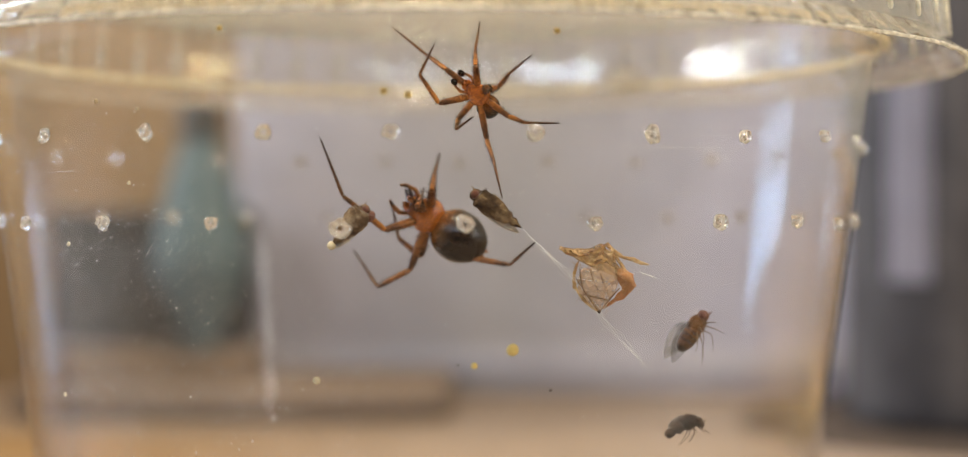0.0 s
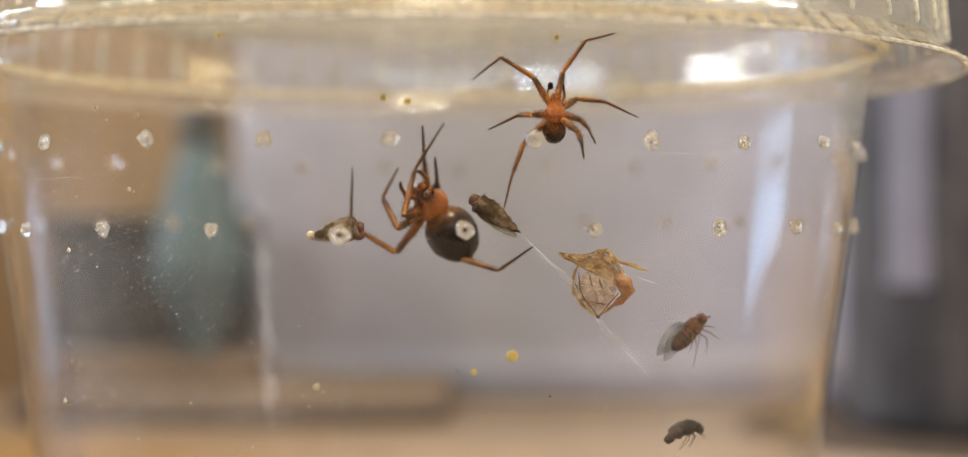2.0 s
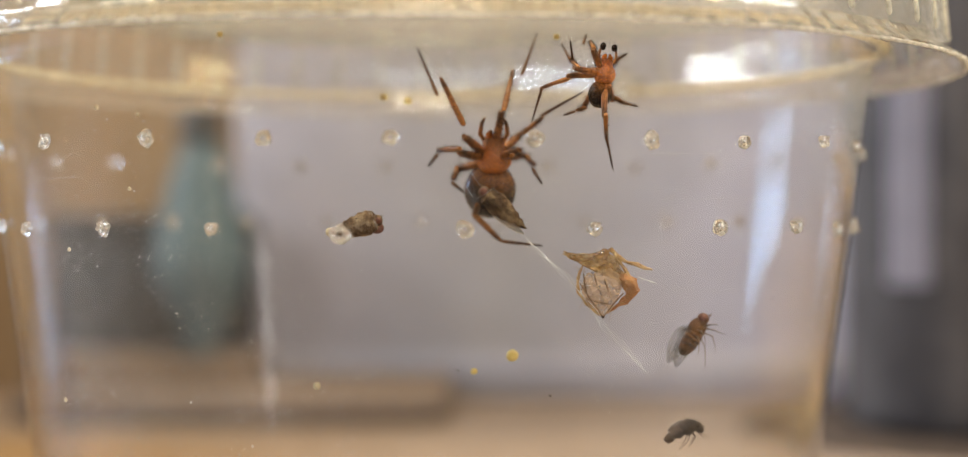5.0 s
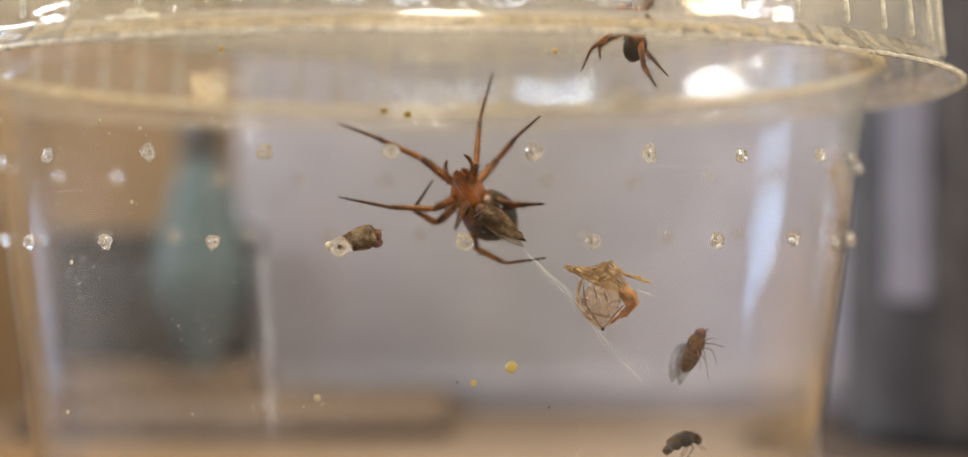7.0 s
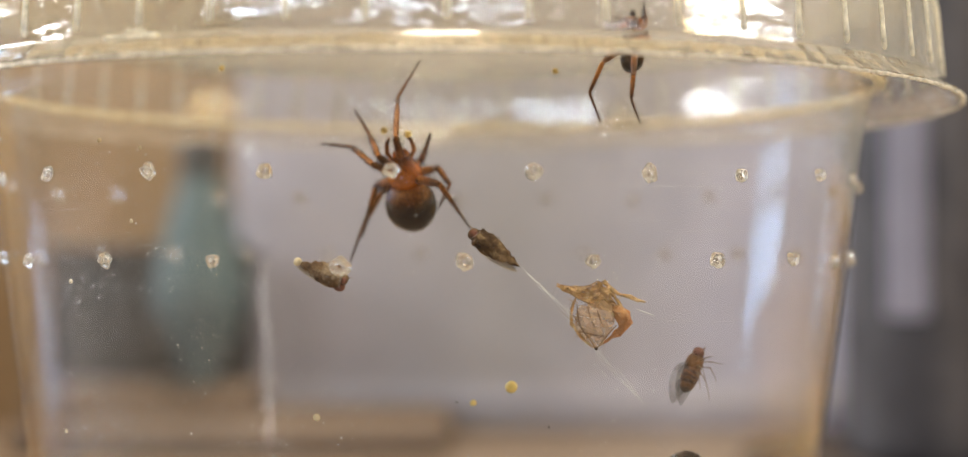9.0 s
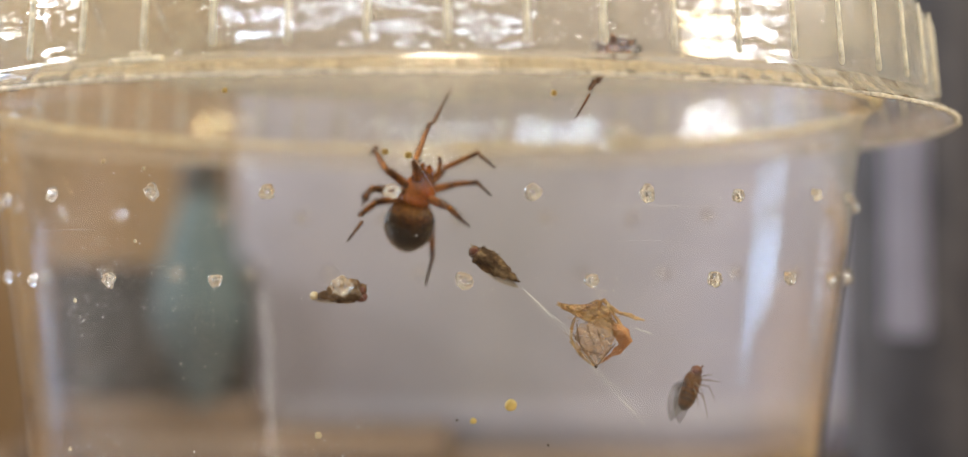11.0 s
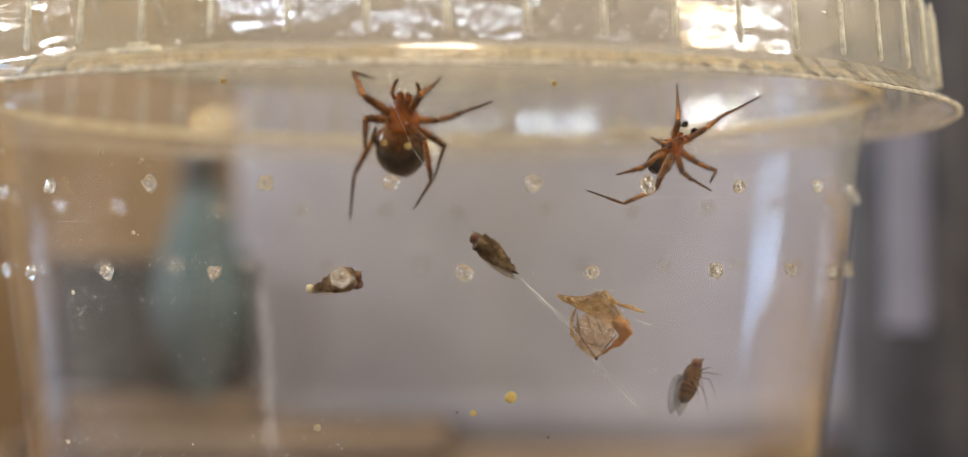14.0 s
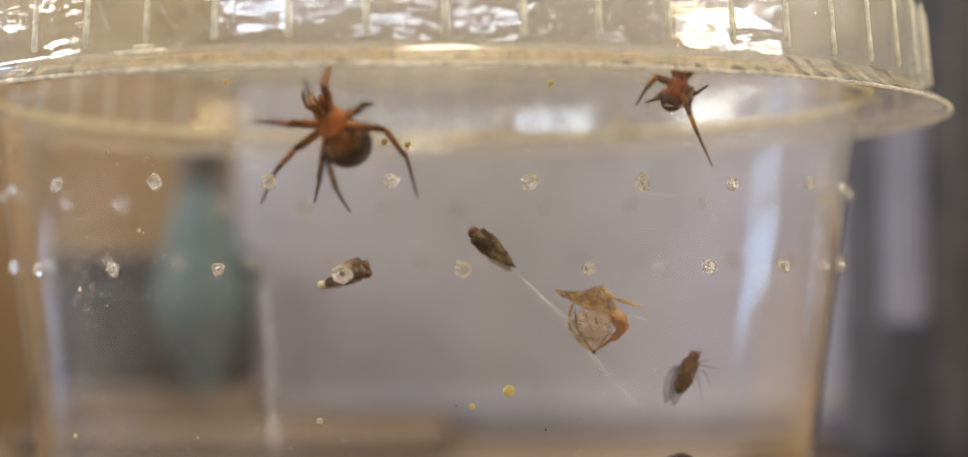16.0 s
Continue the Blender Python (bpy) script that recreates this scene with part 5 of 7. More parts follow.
def motions():
    r = {}
    stance(r, 0, (-0.43, -8.68, -8.82, 0.85, -8, -9.74, 2.16, -8, -10.63),
           (-0.2, -8.31, -9.48, -1.97, -10.34, -10.04, -4.24, -10.34, -8.23, -5.44, -10.34, -5.16),
           (0.11, -8.31, -9.8, -0.77, -8.31, -12.26, -2.66, -7.17, -13.26, -4.17, -5.4, -11.24),
           (0.17, -8.31, -9.81, -0.23, -7.23, -11.58, -1.48, -7.23, -10.55, -1.87, -7.23, -8.5),
           (0.63, -8.31, -9.68, 2.59, -8.31, -11.61, 4.69, -9.11, -11.98, 6.09, -10.91, -10.67),
           (0.38, -8.31, -8.84, 0.56, -10.9, -7.93, 0.6, -8.18, -6.9, 0.73, -5.08, -5.78),
           (-0.11, -8.31, -9.01, -0.43, -5.72, -8.75, -0.57, -8.1, -8.34, -0.65, -11.15, -7.89),
           (-0.17, -8.31, -9.09, -0.63, -6.27, -8.85, -0.84, -7.79, -8.34, -0.92, -9.83, -7.89),
           (-0.05, -8.31, -8.95, -0.22, -11.04, -8.75, -0.14, -8.8, -8.34, -0.12, -6.23, -7.78))
    stance(r, 0.5, (-0.27, -9.06, -8.91, 0.9, -8, -9.59, 2.14, -8, -10.57),
           (0.27, -8.48, -9.78, -0.23, -9.65, -12.22, -2.7, -8.42, -13.13, -4.5, -7.07, -10.73),
           (0.33, -8.48, -9.79, 0.14, -9.66, -12.11, -0.13, -7.48, -13.14, -0.32, -4.52, -13.96),
           (0.12, -8.48, -9.72, -0.54, -6.81, -10.82, -1.66, -7.86, -10.32, -1.97, -8.49, -8.35),
           (0.72, -8.48, -9.64, 2.67, -8.48, -11.59, 4.32, -9.95, -12.14, 6.05, -11.32, -10.71),
           (0.49, -8.48, -8.8, 0.6, -11.18, -8.32, 0.6, -8.46, -7.29, 0.73, -5.55, -5.76),
           (-0.1, -8.48, -9.11, -0.57, -5.91, -8.93, -0.57, -8.31, -8.62, -0.63, -11.37, -8.32),
           (0.06, -8.48, -8.89, -0.22, -6.43, -8.52, -0.12, -8.03, -8.32, 0.03, -10.1, -8.07),
           (0.39, -8.48, -8.79, 0.39, -11.23, -8.73, 0.15, -8.98, -8.42, -0.06, -6.37, -8.21))
    stance(r, 1, (0.55, -9.33, -8.67, 1.38, -8, -9.38, 2.3, -8, -10.67),
           (0.85, -8.6, -9.53, -0.04, -8.6, -12.14, -2.93, -8.6, -12.42, -4.34, -6.34, -10.47),
           (0.96, -8.6, -9.56, 0.81, -10.74, -11.05, 0.91, -8.8, -12.49, 1.01, -6.03, -13.83),
           (0.79, -8.6, -9.51, -0.11, -8.6, -11.41, -0.59, -10.1, -11.05, -0.63, -11.92, -10.02),
           (1.27, -8.6, -9.48, 2.71, -8.6, -11.83, 4.61, -9.77, -12.29, 6.11, -11.22, -10.69),
           (1.5, -8.6, -9.1, 1.53, -11.35, -9.1, 1.39, -8.75, -7.8, 0.82, -6.16, -5.85),
           (0.58, -8.6, -8.79, 0.24, -6.01, -8.58, 0.51, -8.13, -7.45, 1.12, -10.89, -6.22),
           (0.51, -8.6, -9.08, -0.01, -6.56, -9.1, -0.05, -8.01, -8.38, -0.17, -10, -7.76),
           (1.51, -8.6, -9.08, 1.84, -11.33, -9.1, 1.94, -9.07, -9.41, 2.04, -6.46, -9.71))
    stance(r, 1.5, (0.52, -9.33, -8.04, 1.35, -8, -8.76, 2.05, -8, -10.17),
           (0.65, -8.6, -8.82, -1.12, -8.6, -10.91, -3.52, -7.74, -9.5, -4.78, -7.74, -6.46),
           (0.57, -8.6, -8.72, -1.59, -8.6, -10.2, -3.73, -8.6, -9.09, -4.35, -8.6, -6.07),
           (0.53, -8.6, -8.22, -0.22, -6.66, -7.87, 0.03, -8.14, -7.25, 0.09, -10.19, -6.84),
           (1.21, -8.6, -8.88, 2.47, -8.6, -11.32, 4.19, -9.94, -11.99, 6.1, -11.15, -10.66),
           (0.57, -8.6, -8.14, -1.08, -10.44, -6.94, -0.52, -8.46, -4.89, 0.62, -5.84, -3.25),
           (0.95, -8.6, -7.93, 0.91, -6.14, -7.05, 1.53, -8.06, -5.72, 2.5, -10.57, -4.22),
           (0.81, -8.6, -7.96, 0.71, -6.52, -7.66, 0.77, -7.91, -6.84, 0.75, -9.77, -5.88),
           (1.32, -8.6, -8.8, 1.42, -11.34, -8.9, 1.11, -9.12, -9.31, 1.01, -6.53, -9.72))
    stance(r, 2, (-0.02, -8.96, -7.81, 0.87, -8, -8.93, 1.74, -8, -10.24),
           (0.17, -8.43, -8.82, -1.51, -8.43, -11, -4, -8.43, -9.5, -4.01, -7.41, -6.37),
           (0.06, -8.43, -8.71, -1.28, -10.47, -9.66, -2.2, -9, -7.97, -1.5, -6.53, -6.27),
           (0.1, -8.43, -8.76, -0.21, -6.37, -9.05, -0.52, -7.91, -8.64, -0.21, -9.88, -8.02),
           (0.71, -8.43, -8.86, 2.01, -8.43, -11.29, 4.09, -9.06, -11.97, 6.05, -10.16, -10.6),
           (0, -8.43, -8.6, -0.93, -11, -8.94, -0.41, -9.55, -6.48, 1.14, -8.28, -3.86),
           (0.28, -8.43, -7.96, 0.04, -5.89, -7.41, 0, -7.66, -5.76, 0.05, -10.27, -4.12),
           (0.86, -8.43, -8.11, 0.71, -6.34, -8.23, 0.72, -7.5, -7.1, 0.66, -9.11, -5.77),
           (0.34, -8.43, -7.94, 0.3, -11.18, -7.82, 0.51, -8.94, -7.41, 0.61, -6.32, -7.3))
    stance(r, 2.5, (-0.47, -9.33, -8.02, 0.24, -8, -8.85, 1.13, -8, -10.16),
           (-0.37, -8.6, -8.89, -1.96, -8.6, -11.13, -3.71, -6.3, -10.83, -6.07, -4.01, -10.72),
           (-0.45, -8.6, -8.82, -2.37, -8.86, -10.57, -4.32, -8.86, -9.13, -4.25, -7.23, -6.52),
           (-0.51, -8.6, -8.73, -1.82, -7.14, -9.5, -2.61, -8.35, -8.78, -2.47, -8.35, -6.69),
           (0.22, -8.6, -8.88, 1.86, -8.6, -11.09, 4.04, -8.6, -11.78, 6.18, -9.5, -10.55),
           (-0.09, -8.6, -7.98, -0.11, -11.33, -7.66, 0, -8.7, -6.43, 0.25, -5.69, -5.1),
           (-0.23, -8.6, -8.01, -0.41, -6.05, -7.45, 0.2, -8.3, -6.84, 0.56, -11.15, -5.72),
           (-0.54, -8.6, -8.3, -1.13, -6.59, -8.07, -1.23, -8.15, -7.66, -1.19, -10.15, -7.04),
           (0.4, -8.6, -8.65, 1.39, -11.14, -9, 1.49, -8.92, -8.48, 1.64, -6.4, -7.73))
    stance(r, 3, (0.82, -9.2, -8.51, 1.74, -8, -9.32, 2.99, -8, -10.28),
           (1.11, -8.54, -9.41, -0.02, -9.42, -11.76, -2.48, -8.24, -10.76, -3.91, -8.24, -7.79),
           (0.96, -8.54, -8.61, 0.1, -10.87, -7.8, 0.92, -10.13, -5.65, 1.4, -9.46, -2.68),
           (1.32, -8.54, -9.46, 1.32, -6.56, -10.16, 1.52, -7.7, -11.29, 0.39, -9.46, -11.18),
           (1.44, -8.54, -9.44, 2.03, -7.26, -11.8, 4.28, -7.26, -12.22, 6.18, -8.05, -10.58),
           (1.32, -8.54, -8.46, 1.32, -11.29, -8.31, 0.98, -9.37, -6.16, 1.19, -6.41, -4.73),
           (1.64, -8.54, -8.57, 2, -5.99, -8.11, 2.33, -7.74, -6.47, 2.54, -10.2, -4.63),
           (0.83, -8.54, -9, 0.5, -6.46, -9.03, 0.19, -7.93, -9.64, 1.63, -9.27, -8.93),
           (1.81, -8.54, -8.84, 2.25, -11.25, -8.73, 2.35, -8.98, -8.93, 2.45, -6.36, -9.14))
    stance(r, 3.5, (3.71, -8.92, -6.24, 3.48, -8, -7.67, 3.29, -8, -9.24),
           (3.09, -8.41, -7.09, 0.62, -9.59, -7.39, 0.05, -6.83, -6.7, 1.08, -4.02, -5.32),
           (3.13, -8.41, -7.23, 1.95, -10.7, -7.75, 1.54, -8.31, -7.83, 1.17, -5.26, -7.83),
           (3.22, -8.41, -7.37, 2.47, -6.59, -8.1, 2.05, -7.92, -8.92, 2.26, -9.96, -9.33),
           (3.37, -8.41, -7.48, 2.19, -8.41, -9.96, 3.69, -9.63, -11.18, 6.19, -10.19, -10.61),
           (4.01, -8.41, -6.77, 4.72, -11.04, -6.36, 5.55, -8.27, -6.01, 6.78, -5.22, -5.85),
           (4.08, -8.41, -7, 4.83, -5.91, -6.97, 5.95, -8.03, -6.73, 7.59, -10.52, -5.95),
           (3.44, -8.41, -6.55, 3.29, -6.38, -6.05, 3.33, -7.96, -5.74, 3.44, -9.99, -5.23),
           (3.68, -8.41, -6.54, 3.8, -11.1, -5.95, 3.91, -8.82, -5.8, 4.11, -6.2, -5.74))
    stance(r, 4, (4.21, -8.64, -5.43, 4.2, -8, -7.03, 3.89, -6.84, -8.05),
           (3.78, -8.29, -6.05, 2.67, -10.71, -5.38, 2.12, -9.11, -3.02, 2.21, -7.04, -0.46),
           (3.73, -8.29, -6.15, 2.05, -10.21, -5.59, 0.61, -8.27, -5.48, 0.37, -5.26, -6.1),
           (3.71, -8.29, -6.38, 1.95, -7.17, -6.61, 1.64, -8.61, -7.27, 2.33, -10.52, -7.78),
           (3.96, -8.29, -6.75, 2.66, -7.63, -9.08, 4.2, -8.44, -10.56, 6.35, -9.94, -10.62),
           (4.39, -8.29, -5.84, 5.13, -10.14, -3.95, 6.26, -8.7, -1.7, 7.76, -6.46, 0.2),
           (4.58, -8.29, -5.98, 5.85, -6.28, -4.88, 6.77, -8.43, -4.27, 9.03, -10.3, -3.31),
           (4.67, -8.29, -6.12, 5.54, -6.41, -5.76, 5.95, -7.97, -5.84, 6.48, -9.77, -6.77),
           (4.34, -8.29, -5.83, 4.52, -10.96, -5.18, 4.52, -8.71, -4.77, 4.82, -6.1, -4.67))
    stance(r, 6.5, (3.17, -8.58, -4.68, 3.17, -8, -6.3, 3.9, -7.39, -7.56),
           (2.79, -8.26, -5.24, 0.87, -9.29, -3.57, -1.4, -9.29, -1.76, -4.13, -9.29, 0.1),
           (2.71, -8.26, -5.77, 2.02, -10.76, -6.08, 0.97, -8.59, -6.25, -0.08, -5.7, -6.41),
           (2.75, -8.26, -5.84, 1.55, -6.71, -6.61, 1.38, -8.14, -7.34, 2.12, -10, -7.97),
           (3.12, -8.26, -6.07, 2.84, -8.26, -8.8, 4.35, -8.98, -10.35, 6.66, -10.2, -10.71),
           (3.22, -8.26, -5.07, 3.45, -9.99, -2.95, 3.75, -8, -0.86, 4.45, -6.27, 1.86),
           (3.51, -8.26, -5.2, 4.64, -6.23, -4, 5.9, -8.04, -3, 7.47, -10.45, -1.92),
           (3.67, -8.26, -5.54, 5.16, -6.78, -5.47, 5.68, -8.06, -6.3, 6.14, -9.92, -7.14),
           (3.58, -8.26, -5.86, 5.05, -10.32, -6.93, 5.89, -8.2, -7.06, 6.71, -5.71, -7.27))
    stance(r, 7, (2.22, -8.94, -6.31, 2.67, -8, -7.68, 3.94, -7.41, -8.43),
           (2.07, -8.42, -6.76, -0.11, -8.42, -5.08, -2.75, -8.42, -3.88, -4.92, -6.1, -3.01),
           (2.01, -8.42, -7.28, 0.62, -10.54, -7.93, -1.79, -10.54, -7.81, -4.62, -9.45, -7.24),
           (2.1, -8.42, -7.41, 0.72, -7.48, -8.69, -0.6, -8.03, -7.95, 0.52, -8.77, -6.35),
           (2.53, -8.42, -7.56, 2.87, -7.45, -10.11, 4.52, -8.82, -10.9, 6.67, -10.3, -10.61),
           (2.62, -8.42, -6.59, 2.95, -10.95, -5.57, 3.15, -9.55, -3.04, 3.85, -7.86, -0.3),
           (2.79, -8.42, -6.68, 4.16, -6.9, -5.05, 5.21, -8.74, -3.89, 6.38, -11.46, -3.01),
           (2.95, -8.42, -7.19, 4.99, -8.36, -7.69, 5.73, -9.8, -7.69, 6.6, -11.7, -7.69),
           (2.35, -8.42, -7.55, 2.25, -11.13, -8, 1.99, -8.93, -8.52, 1.7, -6.37, -9.05))
    stance(r, 7.5, (-0.83, -8.74, -7.51, -0.27, -8, -8.96, 0.57, -7.6, -10.23),
           (-1.02, -8.33, -8.37, -2.99, -10.24, -8.63, -2.99, -7.68, -10.01, -2.93, -4.4, -10.33),
           (-0.9, -8.33, -8.63, -2.82, -8.99, -10.29, -3.77, -6.87, -9.63, -4.94, -4.22, -8.56),
           (-0.73, -8.33, -8.76, -1.44, -7.08, -10.29, -2.18, -8.52, -10.33, -2.93, -10.47, -10.39),
           (-0.22, -8.33, -8.7, 1.47, -8.33, -10.88, 3.72, -8.33, -11.22, 6.12, -9.25, -10.63),
           (-0.68, -8.33, -7.83, -1.5, -9.2, -5.35, -1.64, -6.93, -3.55, -2.13, -6.93, -0.29),
           (-0.54, -8.33, -7.81, -0.64, -8.33, -5.19, -1.22, -10.28, -3.87, -1.32, -12.29, -1.54),
           (-0.07, -8.33, -8.09, 0.32, -6.28, -7.9, 0.58, -7.87, -7.75, 0.85, -9.94, -7.63),
           (-0.06, -8.33, -8.49, 1.1, -10.78, -8.96, 1.32, -8.52, -8.71, 1.59, -5.93, -8.39))
    stance(r, 8, (-2.49, -8.79, -7.65, -0.96, -8, -7.54, 0.24, -7.43, -8.39),
           (-1.78, -8.36, -7.1, -2.08, -10.83, -5.95, -3.67, -9.86, -3.72, -6.43, -8.91, -2.18),
           (-2.03, -8.36, -7.27, -3.25, -10.44, -6.26, -4.41, -8.33, -6.43, -5.22, -5.78, -7.95),
           (-2.04, -8.36, -7.9, -2.79, -6.48, -8.49, -3.36, -7.9, -9.01, -3.89, -9.89, -9.37),
           (-1.57, -8.36, -8.08, -1.39, -5.92, -9.34, -0.46, -7.13, -11.03, 0.55, -9.36, -11.98),
           (-1.39, -8.36, -7.16, -0.43, -10.38, -5.57, -0.79, -7.72, -4.47, -1.83, -4.76, -5.48),
           (-1.27, -8.36, -7.25, -0.28, -6.1, -6.37, 0.04, -8.48, -6.06, 0.27, -11.54, -5.91),
           (-1.2, -8.36, -7.37, 0.7, -8.36, -6.46, 2.14, -8.36, -7.19, 2.73, -8.36, -9.2),
           (-1.22, -8.36, -7.33, 0.57, -10.16, -6.27, 0.95, -7.95, -6.7, 0.88, -5.65, -7.97))
    stance(r, 8.5, (-1.12, -8, -5.29, -0.7, -8, -6.96, 0.04, -6.98, -7.91),
           (-1.36, -8, -6.04, -2.39, -10.52, -5.68, -4.09, -8.47, -4.51, -6.42, -6.21, -3.98),
           (-1.39, -8, -6.22, -3.03, -10.04, -6.25, -4.47, -8.42, -7.33, -5.54, -6.24, -9.23),
           (-1.36, -8, -6.36, -2.4, -6.2, -6.7, -3.67, -7.19, -6.84, -4.47, -9.07, -7.27),
           (-1.18, -8, -6.61, -2.51, -6.42, -8.44, -3.25, -8.45, -9.17, -3.67, -10.92, -9.96),
           (-0.75, -8, -5.73, -0.38, -10.39, -4.42, -0.38, -7.73, -3.25, -1.29, -4.58, -2.93),
           (-0.59, -8, -5.8, 0.53, -6.22, -4.25, -0.74, -8.23, -3.83, -1.33, -10.99, -5.05),
           (-0.39, -8, -6.16, 0.04, -5.94, -6.11, 0.47, -7.32, -5.38, 1.38, -9.2, -5.38),
           (-0.39, -8, -6.14, 0.99, -10.37, -5.95, 1.73, -8.29, -6.54, 2.79, -6.06, -7.43))
    stance(r, 9, (-1.13, -8.87, -4.2, -0.91, -8, -5.67, -0.7, -6.95, -6.83),
           (-1.49, -8.39, -4.85, -2.6, -10.88, -4.5, -3.97, -8.57, -3.4, -5.98, -5.98, -3.06),
           (-1.41, -8.39, -4.71, -2.28, -10.78, -4.08, -2.91, -8.82, -2.81, -4.01, -6.49, -1.12),
           (-1.49, -8.39, -5.15, -2.77, -6.76, -5.52, -3.18, -6.76, -7.08, -3.38, -8.37, -8.41),
           (-1.45, -8.39, -5.24, -2.49, -5.9, -5.77, -3.55, -6.17, -7.77, -4.12, -7.77, -9.78),
           (-1.1, -8.39, -4.51, -1.37, -10.69, -3.03, -1.37, -8.95, -0.7, -0.27, -6.84, 1.58),
           (-0.7, -8.39, -4.62, -0.27, -5.86, -4.08, 0.15, -8.16, -3.45, 0.53, -11.15, -2.82),
           (-0.53, -8.39, -4.87, 0.78, -6.79, -4.51, 1.46, -7.91, -5.46, 0.88, -9.38, -6.83),
           (-0.53, -8.39, -5.14, 0.99, -10.64, -5.56, 1.73, -8.76, -6.62, 2.57, -6.62, -7.89))
    stance(r, 11.5, (0.43, -8.19, -4.02, -0.29, -8, -5.57, -0.72, -7.11, -6.81),
           (-0.31, -8.09, -4.51, -1.47, -10.27, -3.31, -2.35, -7.81, -2.04, -2.85, -4.57, -2.42),
           (-0.46, -8.09, -4.85, -2.55, -9.67, -4.73, -3.02, -7.4, -5.45, -3.14, -4.36, -5.92),
           (-0.45, -8.09, -4.96, -2.53, -8.09, -5.32, -3.26, -9.4, -5.92, -4.02, -10.99, -7.04),
           (0.29, -8.09, -5.3, 1.02, -5.73, -6.53, 1.14, -6.88, -8.5, 0.83, -8.98, -10.04),
           (0.07, -8.09, -4.38, 0.15, -10.57, -3.19, 1.03, -8.82, -1.05, 1.92, -6.72, 1.33),
           (0.41, -8.09, -4.54, 1.86, -6.34, -3.25, 4.12, -6.74, -2.49, 5.12, -9.45, -3.56),
           (0.52, -8.09, -4.73, 2.1, -6.78, -4.27, 3.64, -7.16, -3.99, 4.64, -8.85, -4.71),
           (0.49, -8.09, -5.09, 1.74, -10.46, -5.7, 2.21, -8.27, -6.1, 2.76, -5.74, -6.58))
    stance(r, 12, (1.04, -8.63, -3.89, 0.42, -8, -5.37, 0.07, -6.64, -6.08),
           (0.44, -8.28, -4.28, -0.41, -10.49, -2.87, -1.48, -8, -1.82, -2.36, -4.93, -2.62),
           (0.24, -8.28, -4.52, -0.88, -10.6, -4.06, -1.36, -8.23, -3.94, -1.83, -5.2, -4.22),
           (0.2, -8.28, -4.65, -1.83, -7.83, -4.41, -2.67, -9.08, -5, -3.93, -9.72, -6.55),
           (1.01, -8.28, -5.1, 1.8, -5.84, -6.09, 1.37, -7.34, -7.75, 0.03, -7.34, -10.01),
           (0.69, -8.28, -4.2, 0.66, -10.45, -2.51, 0.55, -8.26, -0.61, -0.11, -5.85, 1.54),
           (1.16, -8.28, -4.51, 3.28, -7.05, -3.59, 5.56, -7.05, -2.8, 8.63, -7.05, -2.56),
           (1.2, -8.28, -4.67, 3.16, -7.53, -4.54, 4.7, -7.98, -4.72, 4.98, -9.71, -5.86),
           (1.17, -8.28, -4.88, 2.44, -10.67, -5.37, 2.8, -8.53, -6.09, 3.13, -6.23, -7.32))
    stance(r, 12.5, (0.39, -8.43, -2.56, -0.17, -8, -4.13, -0.33, -6.85, -5.2),
           (-0.12, -8.19, -2.97, -0.4, -10.86, -2.35, -0.8, -8.7, -0.44, -1.28, -6.2, 1.66),
           (-0.3, -8.19, -3.11, -1.47, -10.33, -2.15, -2.42, -8.24, -1.39, -2.3, -5.46, -2.7),
           (-0.41, -8.19, -3.32, -1.47, -6.39, -3.1, -1.95, -7.93, -2.94, -2.49, -9.94, -2.77),
           (-0.41, -8.19, -3.46, -1.59, -5.71, -3.53, -2.85, -7.23, -4.67, -4.16, -8.1, -6.78),
           (0.48, -8.19, -3.12, 1.5, -10.63, -2.35, 2.33, -8.06, -1.29, 4.12, -5.94, 0.49),
           (0.57, -8.19, -3.52, 2.33, -6.28, -3.88, 3.63, -8.31, -4.09, 5.5, -8.31, -6.54),
           (0.55, -8.19, -3.6, 1.97, -6.74, -4.14, 2.92, -7.96, -4.62, 4.08, -9.61, -5.16),
           (0.37, -8.19, -3.83, 1.49, -10.12, -5.44, 1.25, -9.59, -7.65, 0.3, -9.59, -10.1))
